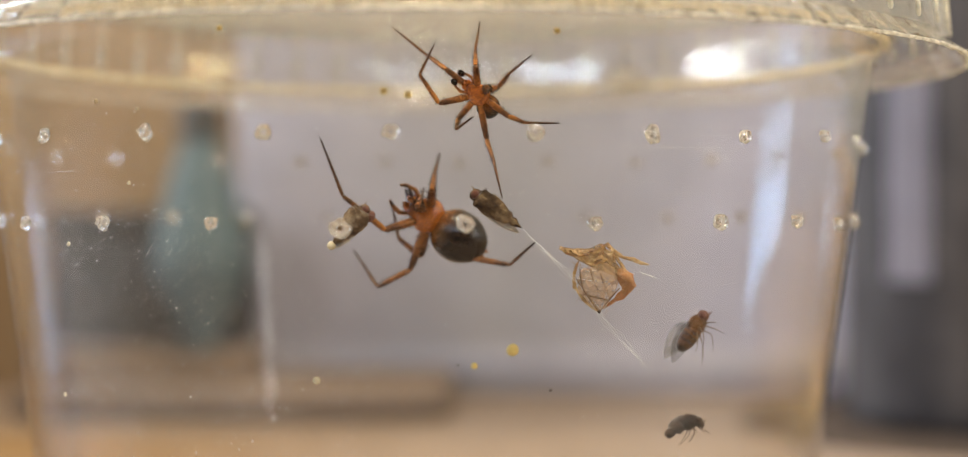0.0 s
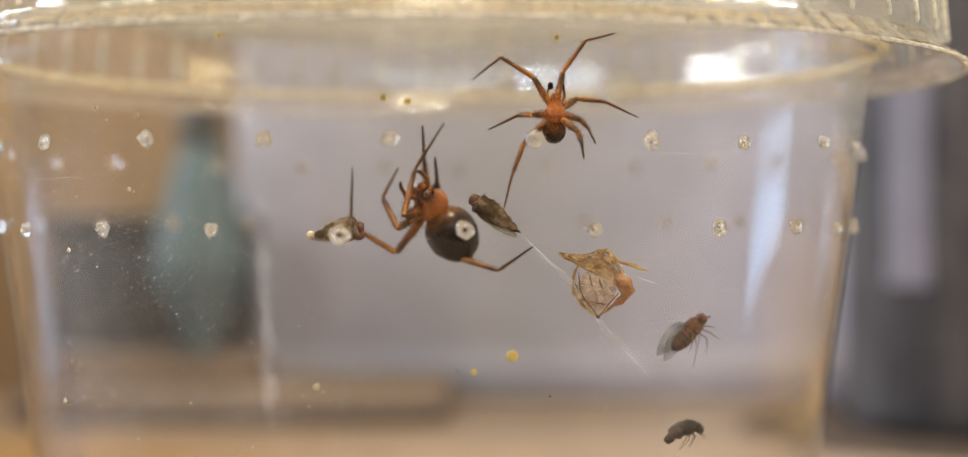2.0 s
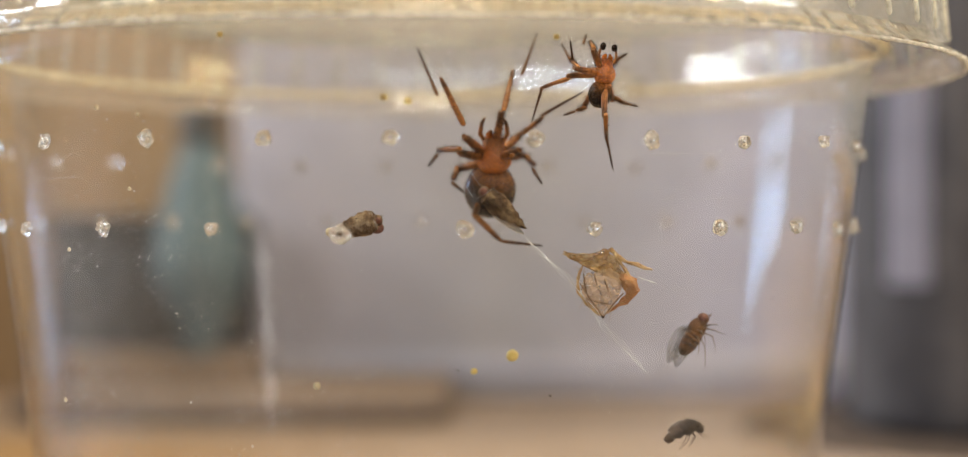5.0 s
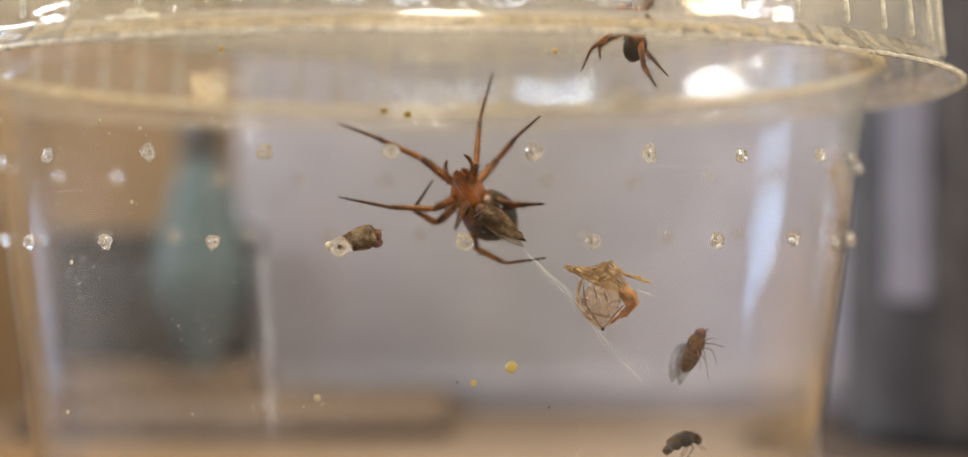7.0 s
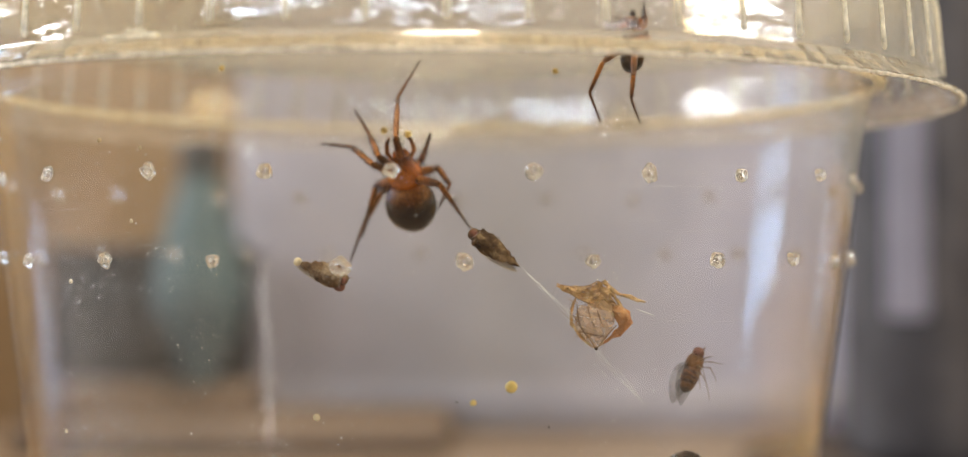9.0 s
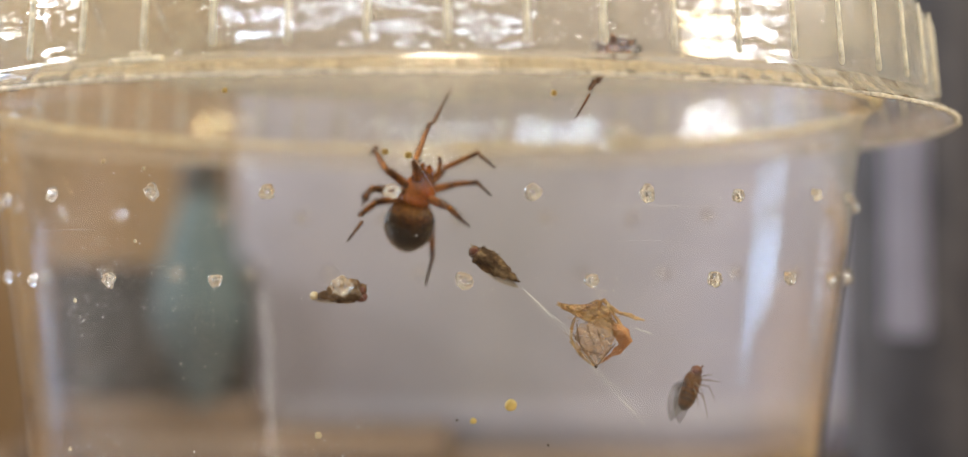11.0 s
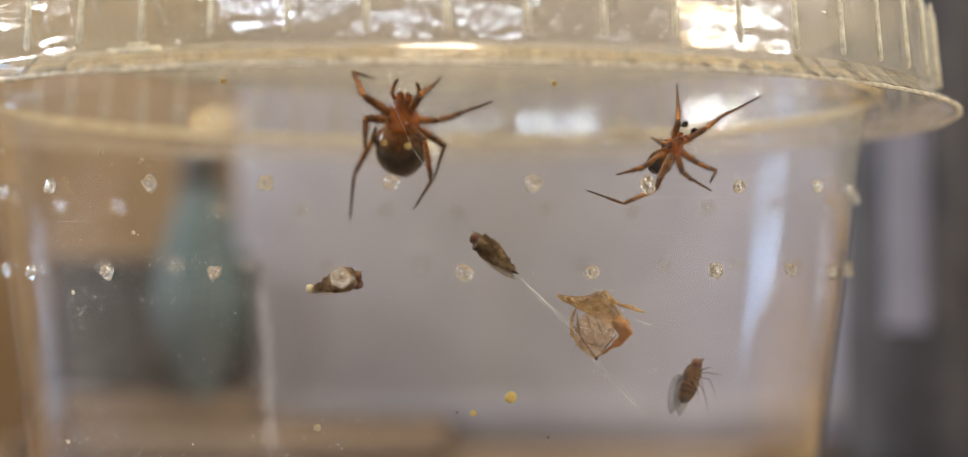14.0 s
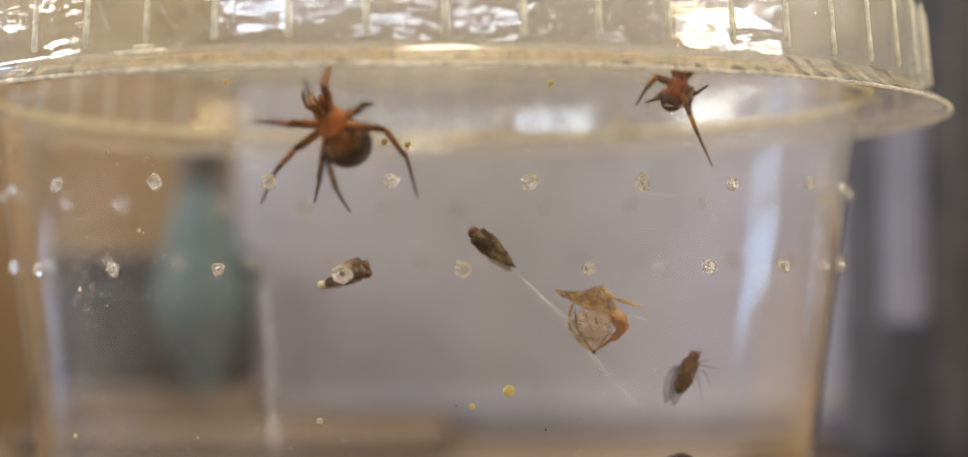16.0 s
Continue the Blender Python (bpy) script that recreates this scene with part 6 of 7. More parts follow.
    stance(r, 13, (-0.86, -8.97, -2.62, -0.74, -8, -4.04, -1.21, -6.98, -5.15),
           (-1.09, -8.44, -3, -2.51, -9.79, -1.07, -2.91, -7.12, -0.01, -3.05, -4.21, 1.54),
           (-1.05, -8.44, -2.97, -1.68, -10.74, -1.9, -2.27, -8.79, -0.6, -2.91, -5.93, 0.35),
           (-1.27, -8.44, -3.24, -2.04, -6.5, -2.97, -2.51, -8.03, -2.78, -3.03, -10.05, -2.61),
           (-1.29, -8.44, -3.34, -2.27, -5.87, -3.21, -3.46, -7.33, -4.5, -4.22, -8.05, -6.91),
           (-0.41, -8.44, -3.09, 1.04, -10.46, -1.91, 3.29, -10.2, -0.09, 5.54, -8.25, 1.32),
           (-0.3, -8.44, -3.46, 1.75, -6.82, -3.69, 2.93, -8.93, -3.81, 5.41, -8.93, -5.63),
           (-0.31, -8.44, -3.54, 1.04, -6.87, -3.92, 1.51, -8.39, -4.21, 1.98, -10.41, -4.52),
           (-0.5, -8.44, -3.81, 0.75, -10.13, -5.58, 0.82, -9.3, -7.7, 0.44, -8.78, -10.25))
    stance(r, 13.5, (-0.28, -8.79, -1.63, -0.53, -8, -3.14, -0.89, -7.02, -4.32),
           (-0.8, -8.36, -2.14, -1.48, -10.96, -1.59, -2.31, -8.58, -0.16, -2.97, -5.81, 1.51),
           (-0.68, -8.36, -2.04, -0.96, -10.92, -1.59, -1.36, -8.69, -0.76, -1.76, -5.7, -0.12),
           (-0.91, -8.36, -2.36, -2.07, -6.62, -2.11, -2.86, -8.02, -2.35, -2.19, -9.9, -2.97),
           (-0.89, -8.36, -2.63, -1.95, -5.85, -3.01, -3.14, -7.4, -4.2, -4.12, -7.4, -6.64),
           (-0.04, -8.36, -2.14, 1.01, -10.74, -1.24, 1.85, -8.22, -0.06, 3.16, -5.43, 1.12),
           (0.08, -8.36, -2.43, 1.84, -6.42, -2.32, 2.91, -8.59, -2.13, 4.57, -10.64, -0.54),
           (0.04, -8.36, -2.67, 1.37, -6.84, -3.26, 2.31, -8.12, -3.55, 3.5, -9.79, -3.98),
           (-0.16, -8.36, -2.89, 1.05, -9.75, -4.92, 0.93, -9.4, -7.17, 0.4, -8.38, -9.54))
    stance(r, 14, (-1.05, -8.8, -0.41, -1.32, -8, -1.91, -1.32, -6.93, -3.07),
           (-1.63, -8.36, -0.98, -3.12, -10.49, -0.1, -3.94, -8.21, 1.5, -2.94, -5.08, 1.47),
           (-1.7, -8.36, -1.26, -2.99, -10.63, -1.31, -3.25, -8.38, -2.16, -3.51, -5.38, -2.8),
           (-1.53, -8.36, -1.61, -2.35, -6.67, -2.55, -2.87, -8.18, -2.29, -2.48, -10.17, -1.78),
           (-1.64, -8.36, -1.46, -3, -6.07, -2.16, -4.03, -6.54, -4.14, -4.28, -6.54, -6.76),
           (-0.84, -8.36, -0.89, -0.03, -10.87, -0.11, 0.54, -8.15, 0.74, 0.9, -4.98, 1.56),
           (-0.7, -8.36, -1.2, 0.74, -6.18, -1.09, 2.28, -8.01, -0.76, 3.88, -10.62, -0.46),
           (-0.76, -8.36, -1.48, 0.74, -7.14, -2.3, 1.2, -8.64, -2.69, 0.57, -8.64, -4.69),
           (-0.83, -8.36, -1.58, 0.22, -10.7, -2.56, 0.53, -10.13, -4.75, -0.56, -8.23, -6.21))
    stance(r, 14.5, (-3.66, -8.58, -0.16, -3.4, -8, -1.76, -3.4, -7.3, -3.18),
           (-4.01, -8.26, -0.93, -6.37, -9.56, -0.38, -5.33, -7.2, 0.96, -2.93, -4.99, 1.39),
           (-3.86, -8.26, -0.67, -4.17, -10.84, -0.34, -3.86, -8.49, 0.18, -3.47, -5.49, 0.74),
           (-3.83, -8.26, -1.43, -4.82, -6.87, -2.66, -5.21, -8.43, -2.53, -5.72, -10.42, -2.91),
           (-3.92, -8.26, -1.34, -5.78, -6.78, -2.73, -5.6, -6.78, -5.01, -4.23, -7.62, -7.09),
           (-3.25, -8.26, -0.62, -2.75, -10.85, 0.17, -2.57, -8.02, 0.82, -2.24, -4.83, 1.59),
           (-3.02, -8.26, -1.1, -1.6, -6.07, -1.25, -0.18, -7.84, -2.11, 1.1, -10.36, -3.32),
           (-3.25, -8.26, -1.46, -2.63, -6.49, -2.41, -2.37, -8.06, -2.67, -2.24, -10.15, -2.54),
           (-3.2, -8.26, -1.43, -1.99, -10.22, -2.93, -1.09, -8.86, -4.53, -0.5, -7.18, -6.46))
    stance(r, 15, (-4.86, -8, -0.33, -4.57, -8, -2.02, -4.31, -6.8, -3.02),
           (-5.2, -8, -1.21, -6.54, -10.4, -1.09, -8.51, -8.42, -0.3, -8.9, -6.04, 1.94),
           (-5.14, -8, -1.03, -6.01, -10.43, -0.57, -6.01, -8.32, 0.61, -6.01, -5.67, 2.19),
           (-5.2, -8, -1.32, -6.67, -6.51, -1.49, -6.93, -7.71, -2.54, -8.25, -9.31, -2.27),
           (-4.93, -8, -1.7, -5.99, -6.46, -3.72, -5.49, -8.16, -5.17, -4.1, -9.59, -6.88),
           (-4.65, -8, -0.76, -4.56, -10.57, 0.21, -3.91, -7.77, 0.61, -3.3, -4.53, 0.81),
           (-4.25, -8, -1.05, -3.51, -5.51, -0.71, -2.73, -7.79, -0.58, -1.94, -10.76, -0.85),
           (-4.26, -8, -1.49, -3.25, -6.23, -2.03, -2.99, -7.74, -2.55, -2.47, -9.47, -3.6),
           (-4.33, -8, -1.6, -2.6, -9.4, -3.21, -1.81, -7.41, -4, -0.76, -5.31, -5.19))
    stance(r, 15.5, (-5.07, -8.46, -1.38, -4.67, -8, -2.99, -4.14, -6.83, -3.91),
           (-5.34, -8.21, -2.32, -7.42, -9.99, -2.58, -8.73, -7.4, -2.71, -10.84, -5.09, -3.75),
           (-5.2, -8.21, -1.91, -5.98, -10.59, -1.14, -6.9, -8.45, -0.49, -8.47, -6.02, 0.57),
           (-5.11, -8.21, -2.69, -5.85, -6.66, -3.9, -6.5, -8.04, -4.42, -6.9, -10.06, -4.81),
           (-5.11, -8.21, -2.69, -6.24, -6.54, -4.55, -5.59, -8.58, -5.34, -4.02, -10.22, -6.66),
           (-4.96, -8.21, -1.78, -5.27, -10.62, -0.49, -5.48, -8.38, 1.35, -5.37, -6.03, 3.66),
           (-4.36, -8.21, -2.38, -3.49, -5.75, -2.6, -2.7, -8.02, -2.86, -2.18, -11.03, -3.26),
           (-4.39, -8.21, -2.47, -2.96, -6.81, -3.12, -2.7, -8.32, -3.65, -2.31, -10.36, -3.91),
           (-4.4, -8.21, -2.48, -2.57, -10.05, -3.39, -1.78, -8.06, -4.17, -0.74, -6.04, -5.49))
    stance(r, 16, (-5.64, -8.41, -0.64, -4.85, -8, -2.11, -4.32, -6.61, -2.63),
           (-5.7, -8.19, -1.49, -7.34, -10.39, -1.62, -8.65, -7.82, -1.3, -10.22, -4.94, -1.03),
           (-5.53, -8.19, -1.07, -5.89, -10.74, -0.66, -6.41, -8.57, 0.26, -7.06, -5.75, 1.32),
           (-5.61, -8.19, -1.73, -7.33, -8.19, -2.95, -8.41, -8.19, -4.15, -9.26, -8.19, -6.06),
           (-5.3, -8.19, -1.94, -5.64, -6.08, -3.67, -4.99, -7.6, -5.25, -4, -9.65, -6.56),
           (-5.24, -8.19, -0.95, -5.36, -10.51, 0.52, -5.36, -7.92, 1.83, -5.08, -5.19, 3.66),
           (-4.8, -8.19, -1.15, -3.87, -5.84, -0.46, -3.27, -8.18, -0.36, -2.61, -11.17, -0.68),
           (-5.37, -8.19, -1.92, -5.9, -6.8, -3.41, -5.98, -7.75, -4.72, -6.04, -9.38, -6.03),
           (-4.71, -8.19, -1.51, -2.1, -8.97, -1.86, -0.92, -7.81, -3.44, -0.41, -6.51, -5.66))
    drive(female, female_parts, r)
    r = {}
    stance(r, 0, (2.53, -12.23, -2.52, 3.51, -12, -3.31, 3.61, -10.99, -3.74),
           (2.75, -12.11, -2.71, 1.36, -12.11, -1.61, 0.21, -10.72, -0.67, -1.64, -10, 0.89),
           (2.68, -12.11, -3.04, 0.99, -12.11, -3.4, -0.02, -12.11, -1.88, 0.75, -11.58, -0.23),
           (2.8, -12.11, -3.25, 1.95, -11.2, -4.18, 1.91, -12.27, -4.76, 2.79, -13.76, -4.22),
           (3.14, -12.11, -3.35, 3.47, -11.5, -5.25, 3.89, -12.72, -6.62, 4.28, -13.74, -8.37),
           (3.03, -12.11, -2.56, 2.93, -13.56, -1.56, 2.89, -11.77, -0.58, 3.13, -9.97, 1.16),
           (3.43, -12.11, -2.77, 4.1, -10.55, -2.43, 4.68, -12.18, -1.85, 5.81, -13.47, -1.04),
           (3.39, -12.11, -3.19, 4.65, -12.11, -4.1, 5.5, -12.89, -4.48, 7.29, -13.21, -4.52),
           (3.42, -12.11, -2.77, 3.51, -14.13, -2.72, 3.67, -12.26, -2.63, 3.8, -10.2, -2.73))
    stance(r, 0.5, (2.5, -12.53, -2.47, 3.42, -12, -3.19, 3.71, -11.04, -3.64),
           (2.66, -12.24, -2.66, 1.38, -13.17, -1.88, 0.69, -11.27, -1.57, -1.15, -10.02, -0.39),
           (2.69, -12.24, -3.11, 1.37, -12.77, -4.1, 0.72, -12.77, -2.39, 2, -11.78, -1.4),
           (2.79, -12.24, -3.2, 2.11, -11.32, -4.26, 2.11, -12.37, -4.88, 2.89, -13.89, -4.26),
           (3.08, -12.24, -3.26, 3.41, -11.54, -5.14, 3.86, -12.76, -6.5, 4.28, -13.47, -8.39),
           (2.94, -12.24, -2.47, 2.74, -13.58, -1.34, 2.35, -11.79, -0.46, 1.81, -9.8, 1),
           (3.15, -12.24, -2.49, 3.52, -10.85, -1.54, 3.56, -12.61, -1.05, 3.17, -14.13, 0.02),
           (3.36, -12.24, -3.06, 4.58, -11.56, -3.72, 5.65, -11.83, -4.23, 7.45, -11.83, -4.54),
           (3.4, -12.24, -2.92, 4, -14.18, -3, 4.2, -12.33, -3.29, 4.39, -10.29, -3.58))
    stance(r, 1, (3.16, -12, -2.18, 4.11, -12, -3.04, 4.4, -11.28, -3.82),
           (3.42, -12, -2.35, 2.65, -13.33, -1.47, 2.06, -11.52, -0.75, 1.15, -10.02, 1.07),
           (3.33, -12, -2.83, 2.06, -12.98, -3.48, 1.18, -11.45, -3.03, 0.01, -10.05, -2.48),
           (3.39, -12, -2.92, 2.55, -10.97, -3.72, 2.35, -11.88, -4.5, 3.19, -13.47, -4.24),
           (3.68, -12, -3.05, 3.68, -12, -5.08, 3.87, -13.02, -6.65, 4.26, -14.31, -8.21),
           (3.69, -12, -2.25, 3.72, -13.54, -1.38, 3.53, -11.71, -0.5, 3.3, -9.54, 0.77),
           (4.03, -12, -2.46, 4.4, -10.32, -2.26, 4.79, -12.09, -2.02, 5.24, -13.92, -1.73),
           (4.01, -12, -2.87, 4.89, -10.87, -3.47, 5.96, -11.34, -3.78, 7.69, -11.34, -4.34),
           (4.02, -12, -2.86, 4.31, -14, -3.04, 4.5, -12.13, -3.13, 4.7, -10.08, -3.23))
    stance(r, 1.5, (6.16, -12.12, -2.95, 6.25, -12, -4.22, 6.45, -11.25, -5),
           (5.81, -12.05, -3.61, 4.89, -13.56, -3.53, 4.3, -11.68, -3.01, 3.43, -9.47, -2.16),
           (5.83, -12.05, -3.79, 4.79, -13.38, -4.18, 4.11, -11.69, -4.27, 3.32, -9.96, -4.39),
           (5.98, -12.05, -3.97, 5.67, -10.6, -4.41, 5.47, -11.78, -4.61, 5.28, -13.58, -4.8),
           (6.05, -12.05, -4.01, 5.31, -11.16, -5.68, 4.68, -12.16, -7.14, 4.39, -13.53, -8.66),
           (6.55, -12.05, -3.44, 7.62, -13.29, -2.76, 8.01, -11.3, -2.57, 8.69, -8.87, -2.44),
           (6.61, -12.05, -3.69, 7.81, -10.82, -3.84, 8.59, -12.46, -4.03, 9.76, -13.68, -4.91),
           (6.51, -12.05, -3.91, 7.52, -11.29, -4.81, 7.91, -12.42, -5.04, 8.26, -14.18, -5.34),
           (6.52, -12.05, -3.9, 6.93, -14.01, -4.22, 7.13, -12.15, -4.42, 7.23, -10.1, -4.61))
    stance(r, 2, (7.13, -12, -2.9, 7.08, -12, -4.17, 7.04, -11.09, -4.8),
           (6.9, -12, -3.26, 5.99, -12, -1.74, 4.26, -12, -0.66, 2.75, -10.24, -1.67),
           (6.71, -12, -3.66, 5.87, -13.51, -3.78, 5.19, -11.82, -3.68, 3.57, -11.15, -4.42),
           (6.83, -12, -3.89, 6.65, -10.47, -4.08, 6.26, -11.58, -4.37, 5.97, -13.36, -4.66),
           (6.81, -12, -3.87, 5.48, -11.15, -5.14, 4.85, -11.78, -6.8, 4.4, -12.7, -8.59),
           (7.17, -12, -3.21, 7.49, -12, -1.47, 8.69, -12, 0.18, 10.4, -10.24, 0.78),
           (7.43, -12, -3.37, 8.31, -10.65, -2.74, 9.77, -11.71, -3.01, 11.44, -12.08, -3.84),
           (7.49, -12, -3.68, 8.5, -10.84, -3.89, 8.83, -11.9, -4.37, 9.14, -13.44, -5.29),
           (7.39, -12, -3.88, 8.21, -13.68, -4.66, 8.5, -11.89, -5.15, 8.71, -10, -5.95))
    stance(r, 2.5, (7.48, -12.16, -1.8, 7.48, -12, -3.07, 7.42, -11.14, -3.75),
           (7.27, -12.07, -2.15, 6.45, -12.91, -0.83, 5.09, -11.54, -0.18, 3.63, -9.84, -1.34),
           (7.09, -12.07, -2.58, 5.77, -13.15, -2.87, 4.69, -11.79, -3.45, 3.62, -10.53, -4.38),
           (7.29, -12.07, -2.85, 7.13, -10.56, -3.16, 6.93, -11.75, -3.36, 7.03, -13.52, -3.75),
           (7.17, -12.07, -2.74, 6.15, -10.51, -3.55, 5.76, -12.28, -4.03, 5.24, -13.93, -5.16),
           (7.48, -12.07, -2.09, 7.48, -13.55, -1.12, 8.69, -12.91, 0.39, 10.44, -11.11, 0.61),
           (7.8, -12.07, -2.25, 8.98, -11.22, -1.32, 9.76, -12.56, -0.35, 10.42, -14.08, 0.58),
           (7.88, -12.07, -2.52, 8.74, -10.79, -2.56, 9.36, -11.32, -3.46, 9.69, -11.84, -5.17),
           (7.81, -12.07, -2.72, 8.59, -13.87, -3.26, 9.07, -12.12, -3.75, 9.46, -10.21, -4.43))
    stance(r, 3, (7.63, -12, -1.93, 7.77, -12, -3.2, 7.84, -11.14, -3.88),
           (7.46, -12, -2.31, 6.55, -12.97, -1.15, 5.28, -11.47, -0.61, 3.92, -9.48, -1.34),
           (7.32, -12, -2.72, 6.05, -13.14, -3.04, 5.28, -11.51, -3.29, 3.75, -11.1, -4.35),
           (7.55, -12, -2.99, 7.42, -10.48, -3.3, 7.22, -11.65, -3.59, 7.12, -13.44, -3.88),
           (7.46, -12, -2.94, 6.73, -10.35, -3.88, 6.54, -12.16, -4.36, 5.89, -14.03, -4.95),
           (7.91, -12, -2.28, 8.69, -12.89, -0.97, 8.92, -10.95, -0.39, 9.41, -8.79, 0.82),
           (8.04, -12, -2.41, 9.46, -11.73, -1.46, 10.05, -13.23, -0.59, 10.69, -14.67, 0.48),
           (8.11, -12, -2.64, 9.01, -10.74, -2.66, 9.51, -10.74, -3.77, 9.47, -11.88, -5.19),
           (8.05, -12, -2.82, 9.07, -13.66, -3.4, 9.55, -11.98, -4.08, 10.23, -10.86, -5.68))
    stance(r, 3.5, (9.47, -12, -1.61, 9.42, -12, -2.89, 9.14, -11.18, -3.57),
           (9.31, -12, -1.94, 8.89, -13.28, -0.78, 8.51, -11.32, -0.36, 7.63, -9.25, 0.78),
           (9.05, -12, -2.22, 8.21, -13.5, -2.01, 7.63, -11.87, -1.42, 6.91, -10.38, -0.49),
           (9.14, -12, -2.57, 8.99, -10.46, -2.69, 8.89, -11.64, -2.98, 8.93, -13.43, -3.28),
           (9.11, -12, -2.53, 7.63, -11.02, -3.51, 5.9, -11.02, -4.24, 4.67, -11.02, -5.91),
           (9.68, -12, -1.99, 10.31, -13.41, -1.14, 10.61, -11.65, -0.17, 10.9, -9.34, 0.8),
           (9.8, -12, -2.14, 10.84, -10.71, -1.63, 11.66, -11.95, -0.56, 11.42, -13.74, 0.02),
           (9.82, -12, -2.45, 10.55, -10.66, -2.73, 11.32, -11.59, -2.81, 12.73, -12.74, -2.95),
           (9.64, -12, -2.66, 10.27, -13.58, -3.77, 10, -12.31, -5.13, 8.69, -11.09, -6.16))
    stance(r, 4, (9.66, -12, -0.78, 9.57, -12, -2.06, 9.14, -11.49, -2.93),
           (9.24, -12, -1.64, 8.21, -13.37, -2.06, 7.92, -11.44, -1.47, 7.49, -9.3, -0.2),
           (9.26, -12, -1.68, 7.82, -12.51, -2.48, 6.3, -11.78, -3.18, 5.34, -11.61, -4.81),
           (9.25, -12, -1.31, 8.79, -10.54, -1.08, 8.64, -11.46, -0.3, 8.64, -12.99, 0.67),
           (9.44, -12, -1.85, 8.69, -10.96, -3.42, 7.62, -12.43, -3.9, 6.65, -14.15, -4.49),
           (9.42, -12, -1.13, 9.09, -13.62, -0.5, 9.28, -11.65, -0.01, 9.54, -9.3, 0.86),
           (9.89, -12, -1.19, 10.25, -10.36, -0.8, 10.45, -12.15, -0.51, 10.74, -14, -0.18),
           (9.91, -12, -1.76, 10.54, -10.72, -2.35, 11.13, -11.77, -2.51, 12.06, -13.32, -2.69),
           (9.62, -12, -1.88, 9.67, -13.27, -3.46, 9.43, -11.66, -4.4, 9.12, -11.05, -6.34))
    stance(r, 6.5, (10.57, -12, -1.04, 10.2, -12, -2.26, 10.33, -11.09, -2.86),
           (10.12, -12, -1.39, 9.11, -12.58, -0.07, 8.61, -10.67, 0.43, 8.17, -8.29, 1.13),
           (10.04, -12, -1.48, 8.61, -12, -0.5, 7.12, -10.96, -0.5, 7.21, -9.14, -1.06),
           (9.97, -12, -1.72, 8.9, -10.87, -1.76, 7.71, -11.1, -1.76, 7.21, -12.66, -0.96),
           (10.04, -12, -1.95, 9.4, -10.13, -2.42, 9.1, -11.99, -2.54, 8.64, -13.99, -2.71),
           (10.16, -12, -1.37, 9.5, -13.22, -0.27, 9.01, -11.31, 0.23, 9.35, -8.88, 0.82),
           (10.55, -12, -1.36, 10.69, -10.3, -1.07, 10.85, -12.12, -1.17, 10.99, -14.01, -1.27),
           (10.37, -12, -2.11, 10.39, -10.95, -3.26, 10.53, -12, -3.85, 10.73, -13.77, -4.25),
           (10.35, -12, -2.11, 10.25, -12, -4.14, 11.08, -11.25, -5.65, 12.08, -9.7, -6.59))
    stance(r, 7, (11.6, -12, 2.44, 11.56, -12, 1.16, 11.3, -11.63, 0.16),
           (11.28, -12, 2.01, 10.8, -13.64, 2.47, 10, -11.77, 2.57, 9.96, -9.35, 1.87),
           (11.2, -12, 1.6, 9.99, -13.16, 1.17, 9.09, -11.72, 0.51, 8.69, -10.12, -0.43),
           (11.21, -12, 1.58, 9.99, -11.18, 1.07, 9.49, -12.17, 0.57, 9.45, -13.8, -0.24),
           (11.33, -12, 1.42, 11.2, -9.98, 1.26, 11, -11.84, 1.06, 10.9, -13.88, 0.76),
           (11.74, -12, 2.1, 12, -13.66, 2.66, 12.2, -11.64, 2.86, 12.01, -9.2, 3.46),
           (11.93, -12, 1.92, 12.2, -10.3, 2.06, 12.4, -12.1, 1.86, 12.3, -13.98, 1.56),
           (11.71, -12, 1.36, 12, -10.7, 0.56, 12.4, -11.68, -0.05, 13.05, -13.02, -1.09),
           (11.61, -12, 1.34, 11.79, -12.73, -0.55, 12.29, -10.94, -0.85, 12.83, -8.99, -1.23))
    stance(r, 7.5, (11.43, -12, 2.84, 10.85, -12, 1.7, 10.49, -11.3, 0.93),
           (10.77, -12, 2.41, 10.25, -13.67, 2.71, 9.65, -11.72, 2.71, 9.45, -9.37, 3.62),
           (10.82, -12, 1.94, 9.54, -12.23, 0.8, 9.67, -12.23, -1.03, 10.64, -12.23, -2.66),
           (10.92, -12, 1.87, 10.25, -11.24, 0.69, 10.35, -12.29, 0.09, 10.68, -13.05, -1.53),
           (10.8, -12, 1.96, 10.25, -10.1, 1.5, 10.15, -11.97, 1.3, 10.05, -14.01, 1),
           (11.29, -12, 2.57, 11.66, -13.56, 3.31, 11.77, -11.55, 3.6, 11.87, -9.03, 3.6),
           (11.44, -12, 2.45, 12.07, -10.45, 2.9, 12.37, -12.21, 3.31, 12.9, -14.01, 3.61),
           (11.51, -12, 2.25, 11.96, -10.52, 2.3, 12.16, -11.65, 1.89, 12.36, -13.43, 1.59),
           (11.07, -12, 1.82, 10.95, -13.78, 0.85, 11.25, -11.92, 0.83, 11.66, -9.9, 0.83))
